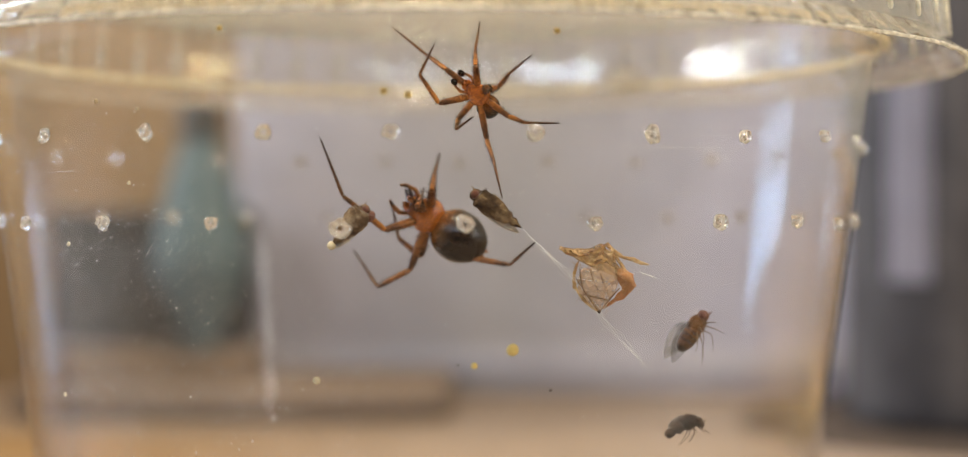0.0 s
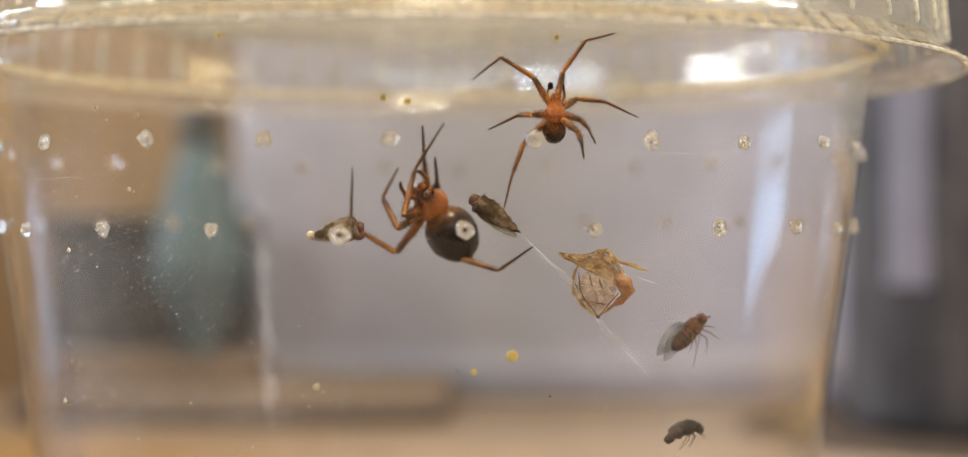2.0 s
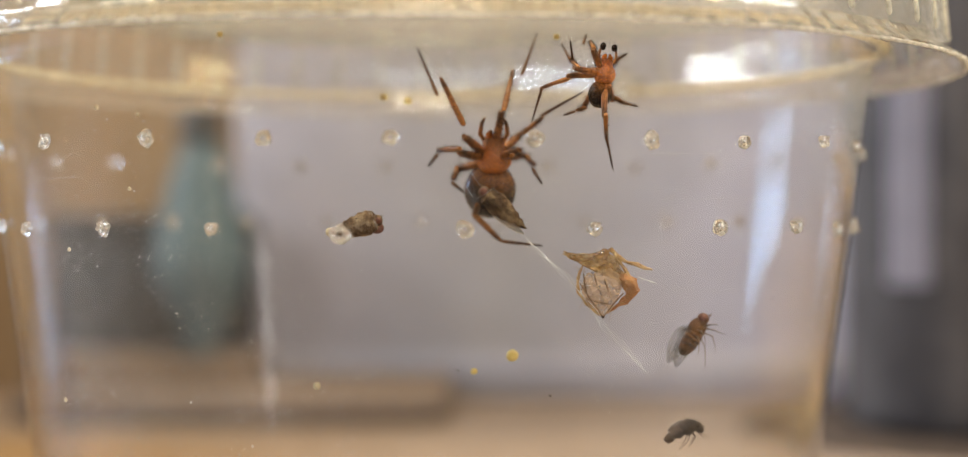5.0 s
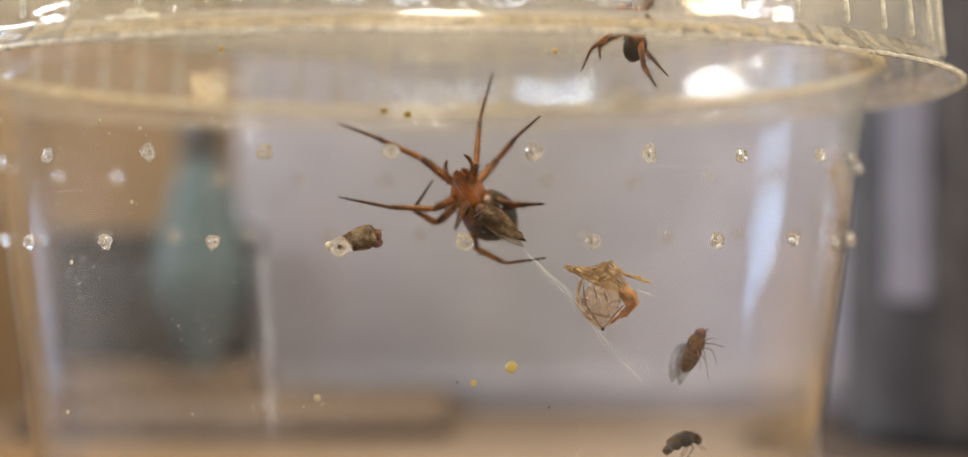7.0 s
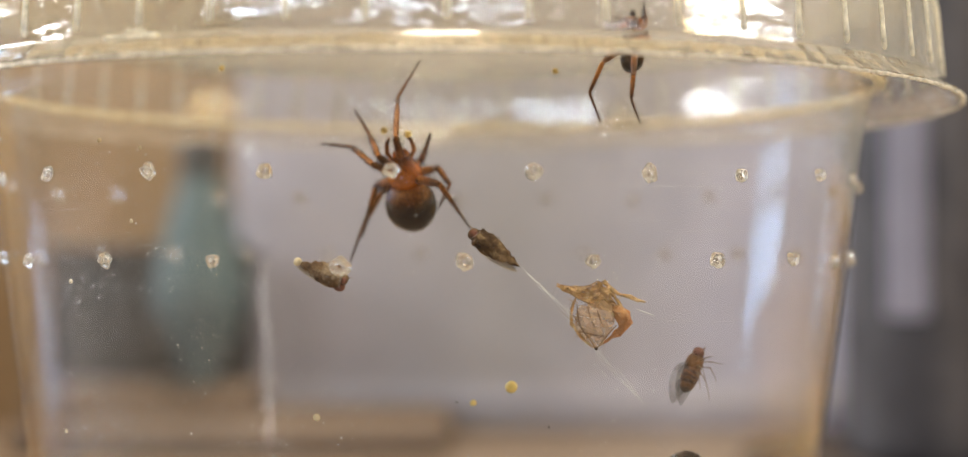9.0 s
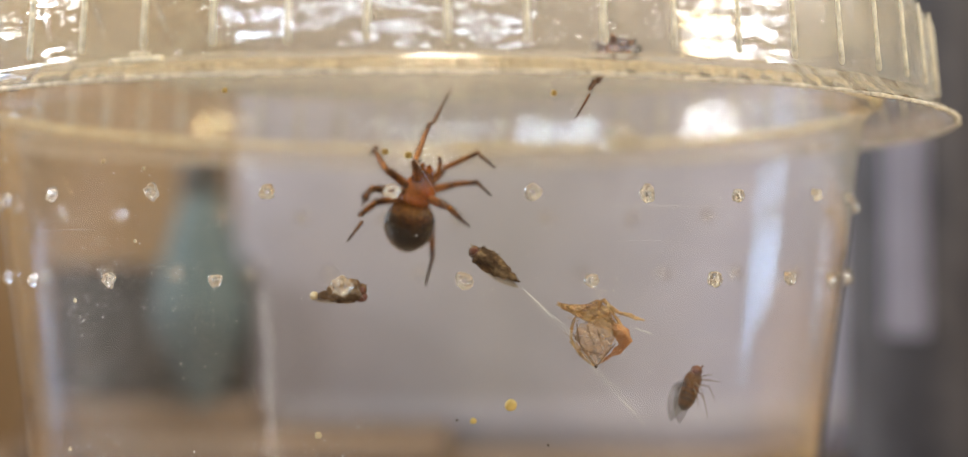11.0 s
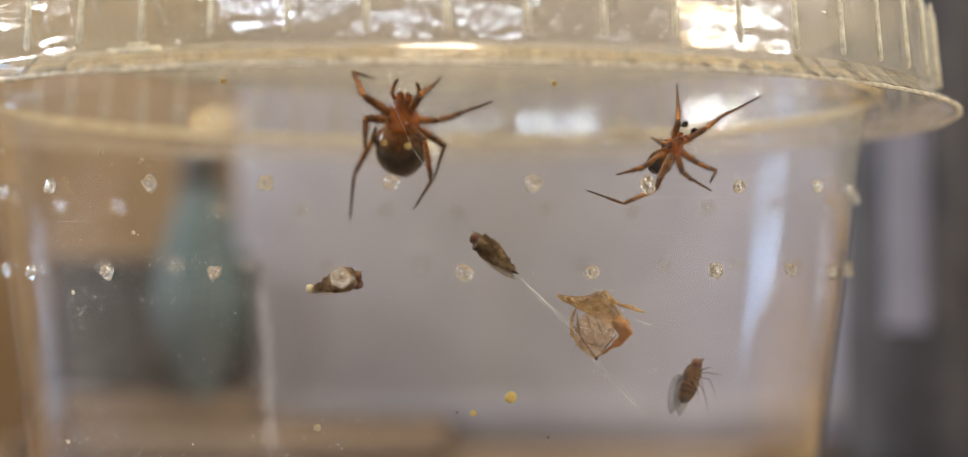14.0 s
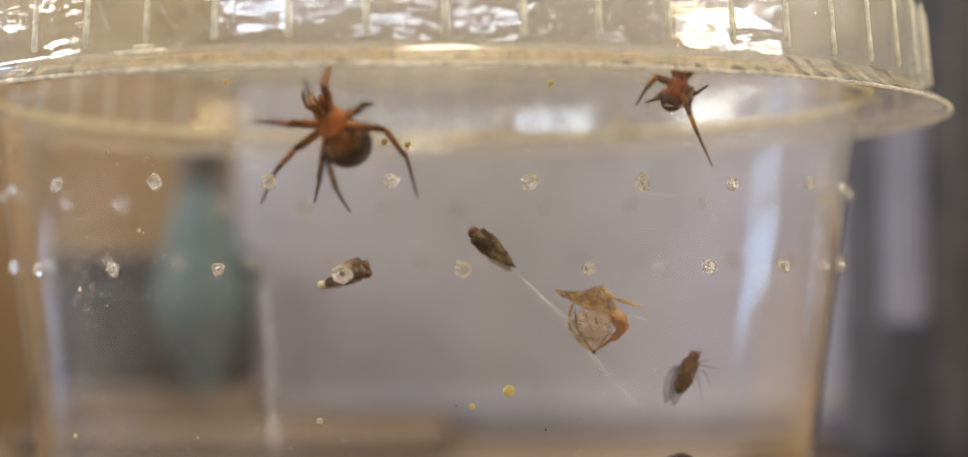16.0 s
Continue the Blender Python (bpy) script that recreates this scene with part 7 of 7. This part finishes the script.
    stance(r, 8, (11.92, -12.23, 2.84, 11.61, -12, 1.62, 10.81, -12, 0.86),
           (11.35, -12.1, 2.14, 10.03, -13.27, 2.05, 9.12, -11.45, 2.05, 9.02, -8.96, 2.46),
           (11.36, -12.1, 2.1, 11.03, -13.8, 2.04, 9.62, -12.65, 2.15, 9.42, -10.77, 2.35),
           (11.51, -12.1, 1.84, 11.43, -10.56, 1.74, 11.13, -11.67, 1.34, 10.83, -13.45, 1.14),
           (11.78, -12.1, 1.77, 11.83, -10.18, 1.13, 12.24, -12.01, 1.03, 12.94, -13.95, 0.97),
           (11.69, -12.1, 2.56, 11.64, -13.83, 2.95, 11.68, -11.88, 3.56, 11.69, -9.36, 3.6),
           (12.01, -12.1, 2.47, 12.24, -10.41, 2.75, 12.85, -12.12, 2.95, 13.84, -13.58, 3.66),
           (12.15, -12.1, 2.15, 12.74, -10.67, 2.14, 13.25, -11.78, 2.2, 13.85, -13.49, 2.24),
           (11.76, -12.1, 1.76, 11.79, -13.85, 0.73, 11.49, -12.54, -0.58, 10.62, -11.32, -2.01))
    stance(r, 8.5, (12.14, -12, 2.74, 11.94, -12, 1.48, 11.39, -11.48, 0.67),
           (11.76, -12, 2.34, 11.54, -13.74, 2.59, 11.24, -11.82, 3.19, 11.03, -9.34, 3.62),
           (11.63, -12, 2.11, 11.24, -13.68, 2.18, 10.23, -12.17, 1.99, 9.43, -10.45, 1.89),
           (11.66, -12, 1.88, 11.44, -10.47, 1.78, 11.23, -11.6, 1.38, 11.03, -13.39, 1.18),
           (12.19, -12, 1.68, 12.54, -10.17, 0.87, 13.04, -11.98, 0.77, 13.5, -13.99, 0.6),
           (11.95, -12, 2.44, 11.84, -13.68, 2.99, 11.81, -11.73, 3.59, 11.85, -9.21, 3.6),
           (12.36, -12, 2.27, 12.95, -10.43, 2.68, 13.35, -12.13, 3.18, 13.87, -13.91, 3.61),
           (12.43, -12, 2.01, 12.84, -10.51, 1.98, 13.35, -11.57, 2.28, 13.95, -13.28, 2.47),
           (12.06, -12, 1.65, 12.19, -13.38, 0.16, 11.83, -12.24, -1.28, 11.3, -10.51, -2.29))
    stance(r, 9, (11.49, -12, 2.77, 11.4, -12, 1.49, 11.19, -11.28, 0.69),
           (11.11, -12, 2.29, 10.8, -13.73, 2.5, 10.19, -11.79, 2.7, 9.39, -9.4, 2.7),
           (11.11, -12, 1.84, 9.7, -12, 0.84, 9.02, -11.31, -0.71, 9.68, -10.39, -2.24),
           (11.06, -12, 2.2, 10.49, -10.57, 2.4, 10.29, -11.73, 2.1, 10.25, -13.5, 1.7),
           (11.19, -12, 1.75, 10.99, -10, 1.49, 10.79, -11.86, 1.29, 10.69, -13.9, 0.99),
           (11.33, -12, 2.45, 11.2, -13.71, 2.9, 10.8, -11.72, 3.1, 10.39, -9.28, 3.6),
           (11.5, -12, 2.46, 11.6, -10.39, 3.1, 11.9, -12.18, 3.3, 11.59, -14.03, 3.61),
           (11.82, -12, 2.2, 12.1, -10.48, 2.29, 12.3, -11.61, 1.89, 12.5, -13.4, 1.65),
           (11.39, -12, 1.67, 11.21, -13.12, -0.01, 11.23, -11.57, -1.08, 11.87, -10.02, -2.29))
    stance(r, 11.5, (10.93, -12, 2.38, 9.69, -12, 2.08, 9.24, -11, 1.96),
           (10.6, -12, 2.4, 11.05, -13.69, 2.64, 11.28, -11.72, 3.09, 11.51, -9.25, 3.55),
           (10.54, -12, 2.49, 10.94, -13.64, 2.87, 11.05, -11.88, 3.32, 10.82, -10.01, 3.61),
           (10.17, -12, 2.61, 10.14, -10.46, 2.76, 9.69, -11.53, 3.1, 9.01, -13.22, 3.1),
           (10.04, -12, 1.87, 9.46, -10.3, 0.94, 9, -11.94, 0.15, 7.86, -12.91, -1.28),
           (10.63, -12, 2.34, 11.5, -13.51, 2.64, 11.84, -11.51, 2.86, 11.96, -9.03, 3.32),
           (10.55, -12, 1.96, 10.82, -10.31, 1.73, 11.27, -12.06, 1.5, 11.5, -13.93, 1.73),
           (10.16, -12, 1.82, 10.14, -10.45, 1.73, 9.91, -11.62, 1.51, 9.69, -13.41, 1.28),
           (9.93, -12, 2.46, 9.69, -14.01, 2.64, 9.24, -12.19, 2.87, 9.01, -10.15, 2.65))
    stance(r, 12, (12.15, -12, -4.47, 10.89, -12, -4.65, 10.21, -11.65, -5.44),
           (11.84, -12, -4.45, 12.7, -13.52, -4.16, 12.99, -11.51, -3.98, 13.44, -9.04, -3.71),
           (11.26, -12, -4.22, 11.18, -13.72, -4.09, 11.12, -11.99, -3.52, 10.83, -10.22, -2.89),
           (11.09, -12, -4.72, 9.65, -12, -5.3, 8.97, -12.96, -4.99, 8.52, -14.51, -4.15),
           (11.14, -12, -4.82, 9.64, -11.33, -6.01, 8.01, -12.27, -5.89, 6.89, -13.58, -4.75),
           (11.49, -12, -4.97, 11.62, -12, -6.73, 13.55, -12, -7.39, 15.77, -12, -6.2),
           (11.67, -12, -4.91, 12.58, -12, -6.38, 13.81, -13.29, -6.78, 15.03, -13.29, -5.32),
           (11.5, -12, -4.97, 11.56, -10.57, -5.56, 11.44, -11.37, -6.46, 11.55, -13.1, -7.03),
           (11.19, -12, -4.87, 10.77, -13.93, -5.33, 10.54, -12.09, -5.67, 10.32, -10.05, -5.89))
    stance(r, 12.5, (11.85, -12, -2.53, 10.99, -12, -3.48, 10.25, -11.42, -4.05),
           (11.54, -12, -2.69, 12.02, -13.28, -1.56, 12.48, -11.57, -0.55, 13.54, -9.82, 0.92),
           (11.21, -12, -2.69, 10.93, -13.61, -2.13, 10.94, -11.92, -1.45, 11.46, -10.16, -0.93),
           (10.98, -12, -3.01, 9.44, -12, -2.84, 8.62, -12, -1.94, 8.79, -13.54, -0.99),
           (11.3, -12, -3.44, 10.88, -12, -5.43, 9.29, -12.31, -6.39, 7.6, -13.22, -5.62),
           (11.73, -12, -2.86, 13.26, -12.3, -2.02, 15.01, -12.3, -0.98, 17.32, -12.3, 0.03),
           (11.7, -12, -3.29, 12.68, -10.76, -3.99, 13.69, -12.25, -4.28, 15.58, -12.25, -4.53),
           (11.53, -12, -3.42, 11.78, -10.6, -4.05, 11.94, -11.76, -4.39, 12.16, -13.5, -4.89),
           (11.23, -12, -3.42, 11.11, -14, -3.71, 11.22, -12.18, -4.16, 11.1, -10.15, -4.5))
    stance(r, 13, (13.1, -12.11, -2.49, 12.2, -12, -3.39, 11.46, -11.24, -3.68),
           (12.67, -12.05, -2.59, 12.81, -13.57, -1.71, 13, -11.71, -0.92, 12.96, -9.74, 0.66),
           (12.31, -12.05, -2.72, 11.82, -13.65, -2.27, 11.69, -11.84, -2.04, 11.6, -9.97, -1.7),
           (12.21, -12.05, -2.99, 10.97, -11.12, -3.01, 9.8, -11.12, -3.36, 9.23, -12.72, -4.02),
           (12.41, -12.05, -3.34, 11.41, -11.77, -5.08, 9.67, -11.77, -5.79, 7.88, -12.4, -4.96),
           (12.97, -12.05, -2.82, 14.45, -12.76, -2.16, 15.35, -11.17, -1.26, 16.98, -10.22, 0.42),
           (12.86, -12.05, -3.3, 13.48, -10.63, -4.07, 14.1, -12.3, -4.45, 15.58, -12.72, -5.58),
           (12.65, -12.05, -3.39, 12.71, -10.61, -3.96, 12.87, -11.77, -4.29, 12.87, -13.52, -4.79),
           (12.5, -12.05, -3.37, 12.26, -13.9, -4.18, 12.42, -12.04, -4.45, 12.8, -10.04, -4.77))
    stance(r, 13.5, (14.13, -12.09, -2.67, 13.22, -12, -3.57, 12.7, -11.14, -4.02),
           (13.89, -12.04, -2.86, 14.76, -13.23, -1.88, 14.92, -11.31, -1.2, 14.7, -9.36, 0.38),
           (13.33, -12.04, -2.89, 13.34, -13.77, -2.89, 13.11, -11.97, -2.66, 12.89, -10.11, -2.32),
           (13.28, -12.04, -3.35, 11.92, -12.04, -4.1, 11.19, -13.01, -4.24, 10.11, -14.46, -4.05),
           (13.37, -12.04, -3.47, 12.09, -11.85, -5.03, 10.47, -12.67, -5.52, 8.67, -13.3, -4.72),
           (14, -12.04, -3.02, 15.59, -12.57, -2.45, 16.6, -10.94, -1.77, 18.52, -9.86, -0.54),
           (13.89, -12.04, -3.46, 14.79, -10.96, -4.47, 15.06, -10.96, -6.28, 13.76, -12.05, -7.15),
           (13.76, -12.04, -3.54, 13.94, -10.57, -4.02, 14, -11.7, -4.47, 13.98, -13.46, -4.92),
           (13.51, -12.04, -3.54, 13.22, -13.8, -4.51, 13.66, -11.97, -4.58, 14, -9.96, -4.88))
    stance(r, 14, (13.85, -12.56, -2.61, 13.12, -12, -3.51, 12.58, -11.22, -4.07),
           (13.49, -12.25, -2.71, 13.57, -13.76, -1.8, 13.75, -12.06, -0.7, 13.97, -9.89, 0.57),
           (13.06, -12.25, -3.03, 13, -13.98, -3.02, 12.76, -12.19, -2.78, 12.52, -10.34, -2.41),
           (13.11, -12.25, -3.33, 11.9, -11.7, -4.12, 11.17, -12.64, -4.36, 10.29, -14.2, -4.65),
           (13.29, -12.25, -3.48, 12.51, -12.2, -5.34, 10.79, -12.47, -6.07, 8.86, -12.47, -5.36),
           (13.8, -12.25, -2.91, 15.08, -13.21, -2.17, 16.06, -11.58, -1.44, 18.3, -11.58, -0.28),
           (13.81, -12.25, -3.29, 14.95, -11.1, -3.88, 15.68, -12.7, -4.38, 15.12, -14.38, -5.06),
           (13.63, -12.25, -3.46, 14.1, -11.08, -4.37, 14.58, -12.08, -4.86, 15.31, -13.63, -5.47),
           (13.29, -12.25, -3.48, 13.12, -14.23, -3.88, 13.24, -12.39, -4.25, 13.12, -10.34, -4.49))
    stance(r, 14.5, (13.78, -12.62, -2.59, 13.12, -12, -3.5, 12.63, -11.19, -4.06),
           (13.28, -12.28, -2.72, 12.79, -13.37, -1.42, 13.68, -12.46, 0.17, 14.21, -10.01, -0.08),
           (13.02, -12.28, -3.04, 12.76, -13.99, -3.01, 12.39, -12.24, -2.64, 12.2, -10.38, -2.27),
           (13.05, -12.28, -3.25, 12.14, -11.07, -3.62, 11.41, -12.03, -3.79, 9.94, -13.08, -4),
           (13.43, -12.28, -3.49, 13.48, -10.67, -4.73, 12.22, -10.67, -6.12, 10.42, -11.67, -5.99),
           (13.66, -12.28, -2.77, 14.4, -13.55, -1.79, 14.72, -11.73, -0.94, 15.29, -9.7, 0.46),
           (13.81, -12.28, -3.04, 14.96, -10.99, -2.9, 16.06, -12.36, -2.41, 17.89, -12.36, -1.91),
           (13.61, -12.28, -3.44, 14.05, -11.02, -4.24, 14.28, -11.02, -5.43, 14.5, -11.57, -7.15),
           (13.43, -12.28, -3.49, 13.48, -14.05, -4.48, 13.31, -12.33, -5.22, 12.94, -10.43, -5.95))
    stance(r, 15, (14.08, -12, -2.18, 13.71, -12, -3.4, 13.28, -11.32, -4.15),
           (13.5, -12, -2.71, 13.34, -13.76, -2.65, 13.09, -11.75, -2.4, 12.84, -9.26, -2.15),
           (13.51, -12, -3.01, 13.21, -13.7, -3.15, 12.84, -11.92, -3.02, 12.46, -10.07, -3.27),
           (13.54, -12, -3.07, 12.58, -10.97, -3.72, 11.83, -11.91, -3.89, 10.54, -13.18, -4.02),
           (13.79, -12, -3.24, 13.7, -10.02, -3.65, 13.83, -11.82, -4.15, 13.95, -13.74, -4.9),
           (14.01, -12, -2.47, 14.39, -13.36, -1.41, 14.59, -11.76, -0.16, 14.9, -10.1, 1.72),
           (14.2, -12, -3.08, 14.83, -10.45, -3.53, 15.57, -12.08, -3.86, 17.19, -13.07, -4.04),
           (13.9, -12, -3.25, 13.95, -10.59, -3.9, 13.87, -11.28, -4.9, 13.62, -11.28, -6.7),
           (13.86, -12, -3.25, 13.83, -13.92, -3.9, 13.7, -12.33, -4.9, 13.82, -10.41, -5.65))
    stance(r, 15.5, (13.98, -12, -2.35, 13.58, -12, -3.56, 13.21, -11.17, -4.18),
           (13.65, -12, -2.63, 13.22, -12.93, -1.19, 13.05, -11.16, -0.19, 12.98, -8.85, 0.81),
           (13.4, -12, -2.84, 13.09, -13.69, -2.69, 12.59, -11.96, -2.94, 12.09, -10.14, -2.69),
           (13.45, -12, -3.26, 12.58, -10.9, -3.93, 11.84, -11.83, -4.18, 10.54, -13.1, -4.18),
           (13.7, -12, -3.41, 13.45, -10.68, -4.93, 13.2, -12.07, -6.18, 12.66, -12.07, -8.17),
           (13.89, -12, -2.64, 14.46, -12, -0.96, 14.59, -10.12, -0.2, 14.72, -7.8, 0.8),
           (14.15, -12, -3.12, 14.83, -10.42, -3.32, 15.57, -12.04, -3.69, 17.19, -13.02, -3.95),
           (14.15, -12, -3.11, 14.45, -10.48, -3.19, 14.45, -11.59, -3.69, 14.45, -13.39, -3.94),
           (13.75, -12, -3.42, 13.7, -13.34, -4.93, 13.7, -11.48, -5.18, 13.45, -9.49, -5.68))
    stance(r, 16, (14.18, -12.65, 0.79, 13.91, -12, -0.28, 13.71, -11.04, -0.77),
           (13.89, -12.29, 0.58, 13.55, -13.78, 1.47, 13.3, -11.82, 1.97, 12.93, -9.38, 2.47),
           (13.64, -12.29, 0.28, 12.67, -13.71, 0.48, 12.29, -12, -0.02, 11.92, -10.29, -0.76),
           (13.68, -12.29, 0.01, 13.16, -10.86, -0.27, 12.91, -12.02, -0.52, 12.16, -13.64, -0.89),
           (13.81, -12.29, -0.13, 13.53, -10.32, -0.52, 13.41, -12.16, -0.9, 13.53, -14.21, -1.15),
           (14.31, -12.29, 0.49, 14.54, -14.03, 0.72, 14.91, -12.09, 1.21, 15.17, -9.7, 1.96),
           (14.41, -12.29, 0.06, 14.66, -10.58, -0.03, 15.03, -12.35, -0.28, 15.4, -14.2, -0.04),
           (14.2, -12.29, -0.16, 14.77, -11.56, -1.4, 15.23, -11.56, -2.53, 15.97, -11.56, -4.19),
           (14.32, -12.29, -0.08, 14.53, -14.3, -0.28, 14.65, -12.49, -0.78, 14.9, -10.5, -1.28))
    drive(male, male_parts, r)
    r = []
    hung(r, 0, -2.95, -12, -8.97, -4.41, -12, -10.59)
    hung(r, 0.5, -2.66, -12, -9.21, -4.32, -12, -10.37)
    hung(r, 1, -2.66, -12, -9.37, -4.9, -12, -10.24)
    hung(r, 1.5, -2.96, -12, -9.36, -5.59, -12, -10.04)
    hung(r, 2, -2.94, -12, -9.51, -5.68, -12, -9.99)
    hung(r, 2.5, -2.94, -12, -9.85, -5.57, -12, -10.13)
    hung(r, 3, -2.55, -12, -9.3, -5.48, -12, -9.97)
    hung(r, 3.5, -2.64, -12, -9.38, -5.47, -12, -10.03)
    hung(r, 4, -2.16, -12, -9.24, -4.9, -12, -10.02)
    hung(r, 6.5, -1.88, -12, -9.18, -4.68, -12, -9.76)
    hung(r, 7, -1.98, -12, -9.2, -4.8, -12, -9.91)
    hung(r, 7.5, -3.58, -12, -10.44, -6.01, -12, -9.71)
    hung(r, 8, -3.79, -12, -10.19, -6.18, -12, -9.6)
    hung(r, 8.5, -2.99, -12, -10.63, -5.09, -12, -10.43)
    hung(r, 9, -3.74, -12, -10.77, -6.48, -12, -9.75)
    hung(r, 11.5, -2.67, -12, -10, -5.62, -12, -10.63)
    hung(r, 12, -3.14, -12, -9.93, -6.08, -12, -10.26)
    hung(r, 12.5, -3, -12, -9.86, -5.97, -12, -10.55)
    hung(r, 13, -3.16, -12, -10.01, -6.12, -12, -10.56)
    hung(r, 13.5, -3.01, -12, -9.71, -5.74, -12, -10.49)
    hung(r, 14, -3.04, -12, -9.81, -5.84, -12, -10.56)
    hung(r, 14.5, -3.09, -12, -10.06, -5.86, -12, -10.58)
    hung(r, 15, -3.21, -12, -9.72, -5.66, -12, -10.46)
    hung(r, 15.5, -3.01, -12, -9.62, -5.39, -12, -10.49)
    hung(r, 16, -2.81, -12, -9.42, -5.19, -12, -10.51)
    walk(prey_a, r)
    r = []
    hung(r, 0, 2.63, -12, -8.01, 5.34, -12, -9.96)
    hung(r, 1, 2.67, -12, -7.95, 5.36, -12, -9.9)
    hung(r, 2, 2.58, -12, -7.96, 5.33, -12, -9.92)
    hung(r, 2.5, 2.74, -12, -7.92, 5.35, -12, -9.87)
    hung(r, 3, 2.77, -12, -7.95, 5.48, -12, -9.84)
    hung(r, 3.5, 2.91, -12, -8.03, 5.5, -12, -9.82)
    hung(r, 4, 2.97, -12, -7.73, 5.65, -12, -9.81)
    hung(r, 6.5, 2.96, -12, -7.38, 5.78, -12, -9.88)
    hung(r, 7, 2.87, -12, -7.74, 5.77, -12, -9.78)
    hung(r, 7.5, 2.66, -12, -7.93, 5.34, -12, -9.9)
    hung(r, 8, 2.84, -12, -7.88, 5.49, -12, -9.79)
    hung(r, 8.5, 2.75, -12, -7.93, 5.33, -12, -9.84)
    hung(r, 9, 2.61, -12, -8.1, 5.28, -12, -10)
    hung(r, 11.5, 2.68, -12, -8, 5.35, -12, -9.79)
    hung(r, 12, 2.71, -12, -7.97, 5.34, -12, -9.82)
    hung(r, 12.5, 2.64, -12, -7.87, 5.37, -12, -9.85)
    hung(r, 13, 2.62, -12, -7.75, 5.34, -12, -9.86)
    hung(r, 13.5, 2.6, -12, -7.78, 5.32, -12, -9.8)
    hung(r, 14, 2.65, -12, -7.63, 5.34, -12, -9.9)
    hung(r, 14.5, 2.7, -12, -7.64, 5.39, -12, -9.85)
    hung(r, 15, 2.71, -12, -7.63, 5.22, -12, -9.68)
    hung(r, 15.5, 2.66, -12, -7.52, 5.17, -12, -9.61)
    hung(r, 16, 2.72, -12, -7.57, 5.22, -12, -9.66)
    walk(prey_b, r)
    r = []
    hung(r, 0, 15.22, -10, -14.52, 13.3, -10, -17.14)
    hung(r, 0.5, 15.23, -10, -14.5, 13.3, -10, -17.13)
    hung(r, 1, 15.2, -10, -14.5, 12.94, -10, -16.7)
    hung(r, 1.5, 15.09, -10, -14.45, 12.66, -10, -16.34)
    hung(r, 2, 15.09, -10, -14.49, 12.99, -10, -16.62)
    hung(r, 2.5, 15.16, -10, -14.47, 13.47, -10, -17.02)
    hung(r, 3.5, 15.22, -10, -14.42, 13.5, -10, -17.04)
    hung(r, 6.5, 15.15, -10, -14.53, 13.66, -10, -17.19)
    hung(r, 7, 15.13, -10, -14.65, 13.85, -10, -17.32)
    hung(r, 9, 14.99, -10, -14.65, 13.92, -10, -17.32)
    hung(r, 12.5, 15.01, -10, -14.62, 13.92, -10, -17.37)
    hung(r, 14.5, 14.99, -10, -14.65, 13.87, -10, -17.4)
    hung(r, 16, 15.1, -10, -14.65, 13.89, -10, -17.14)
    walk(fly_c, r)
    r = []
    hung(r, 0, 14.93, -10, -20.24, 12.94, -10, -20.97)
    hung(r, 16, 14.93, -10, -20.24, 12.94, -10, -20.97)
    walk(fly_d, r)
    walk(husk, [(0, Matrix.Translation(at_mm(9.33, -12, -12.48))), (1, Matrix.Translation(at_mm(9.36, -12, -12.48))), (2, Matrix.Translation(at_mm(9.3, -12, -12.45))), (3, Matrix.Translation(at_mm(9.33, -12, -12.44))), (3.5, Matrix.Translation(at_mm(9.4, -12, -12.43))), (4, Matrix.Translation(at_mm(9.45, -12, -12.43))), (6.5, Matrix.Translation(at_mm(9.65, -12, -12.51))), (7, Matrix.Translation(at_mm(9.62, -12, -12.47))), (7.5, Matrix.Translation(at_mm(9.36, -12, -12.48))), (8, Matrix.Translation(at_mm(9.4, -12, -12.45))), (9, Matrix.Translation(at_mm(9.28, -12, -12.47))), (11.5, Matrix.Translation(at_mm(9.35, -12, -12.44))), (12.5, Matrix.Translation(at_mm(9.37, -12, -12.46))), (13.5, Matrix.Translation(at_mm(9.3, -12, -12.43))), (14.5, Matrix.Translation(at_mm(9.36, -12, -12.45))), (15, Matrix.Translation(at_mm(9.29, -12, -12.42))), (16, Matrix.Translation(at_mm(9.39, -12, -12.41)))])


motions()
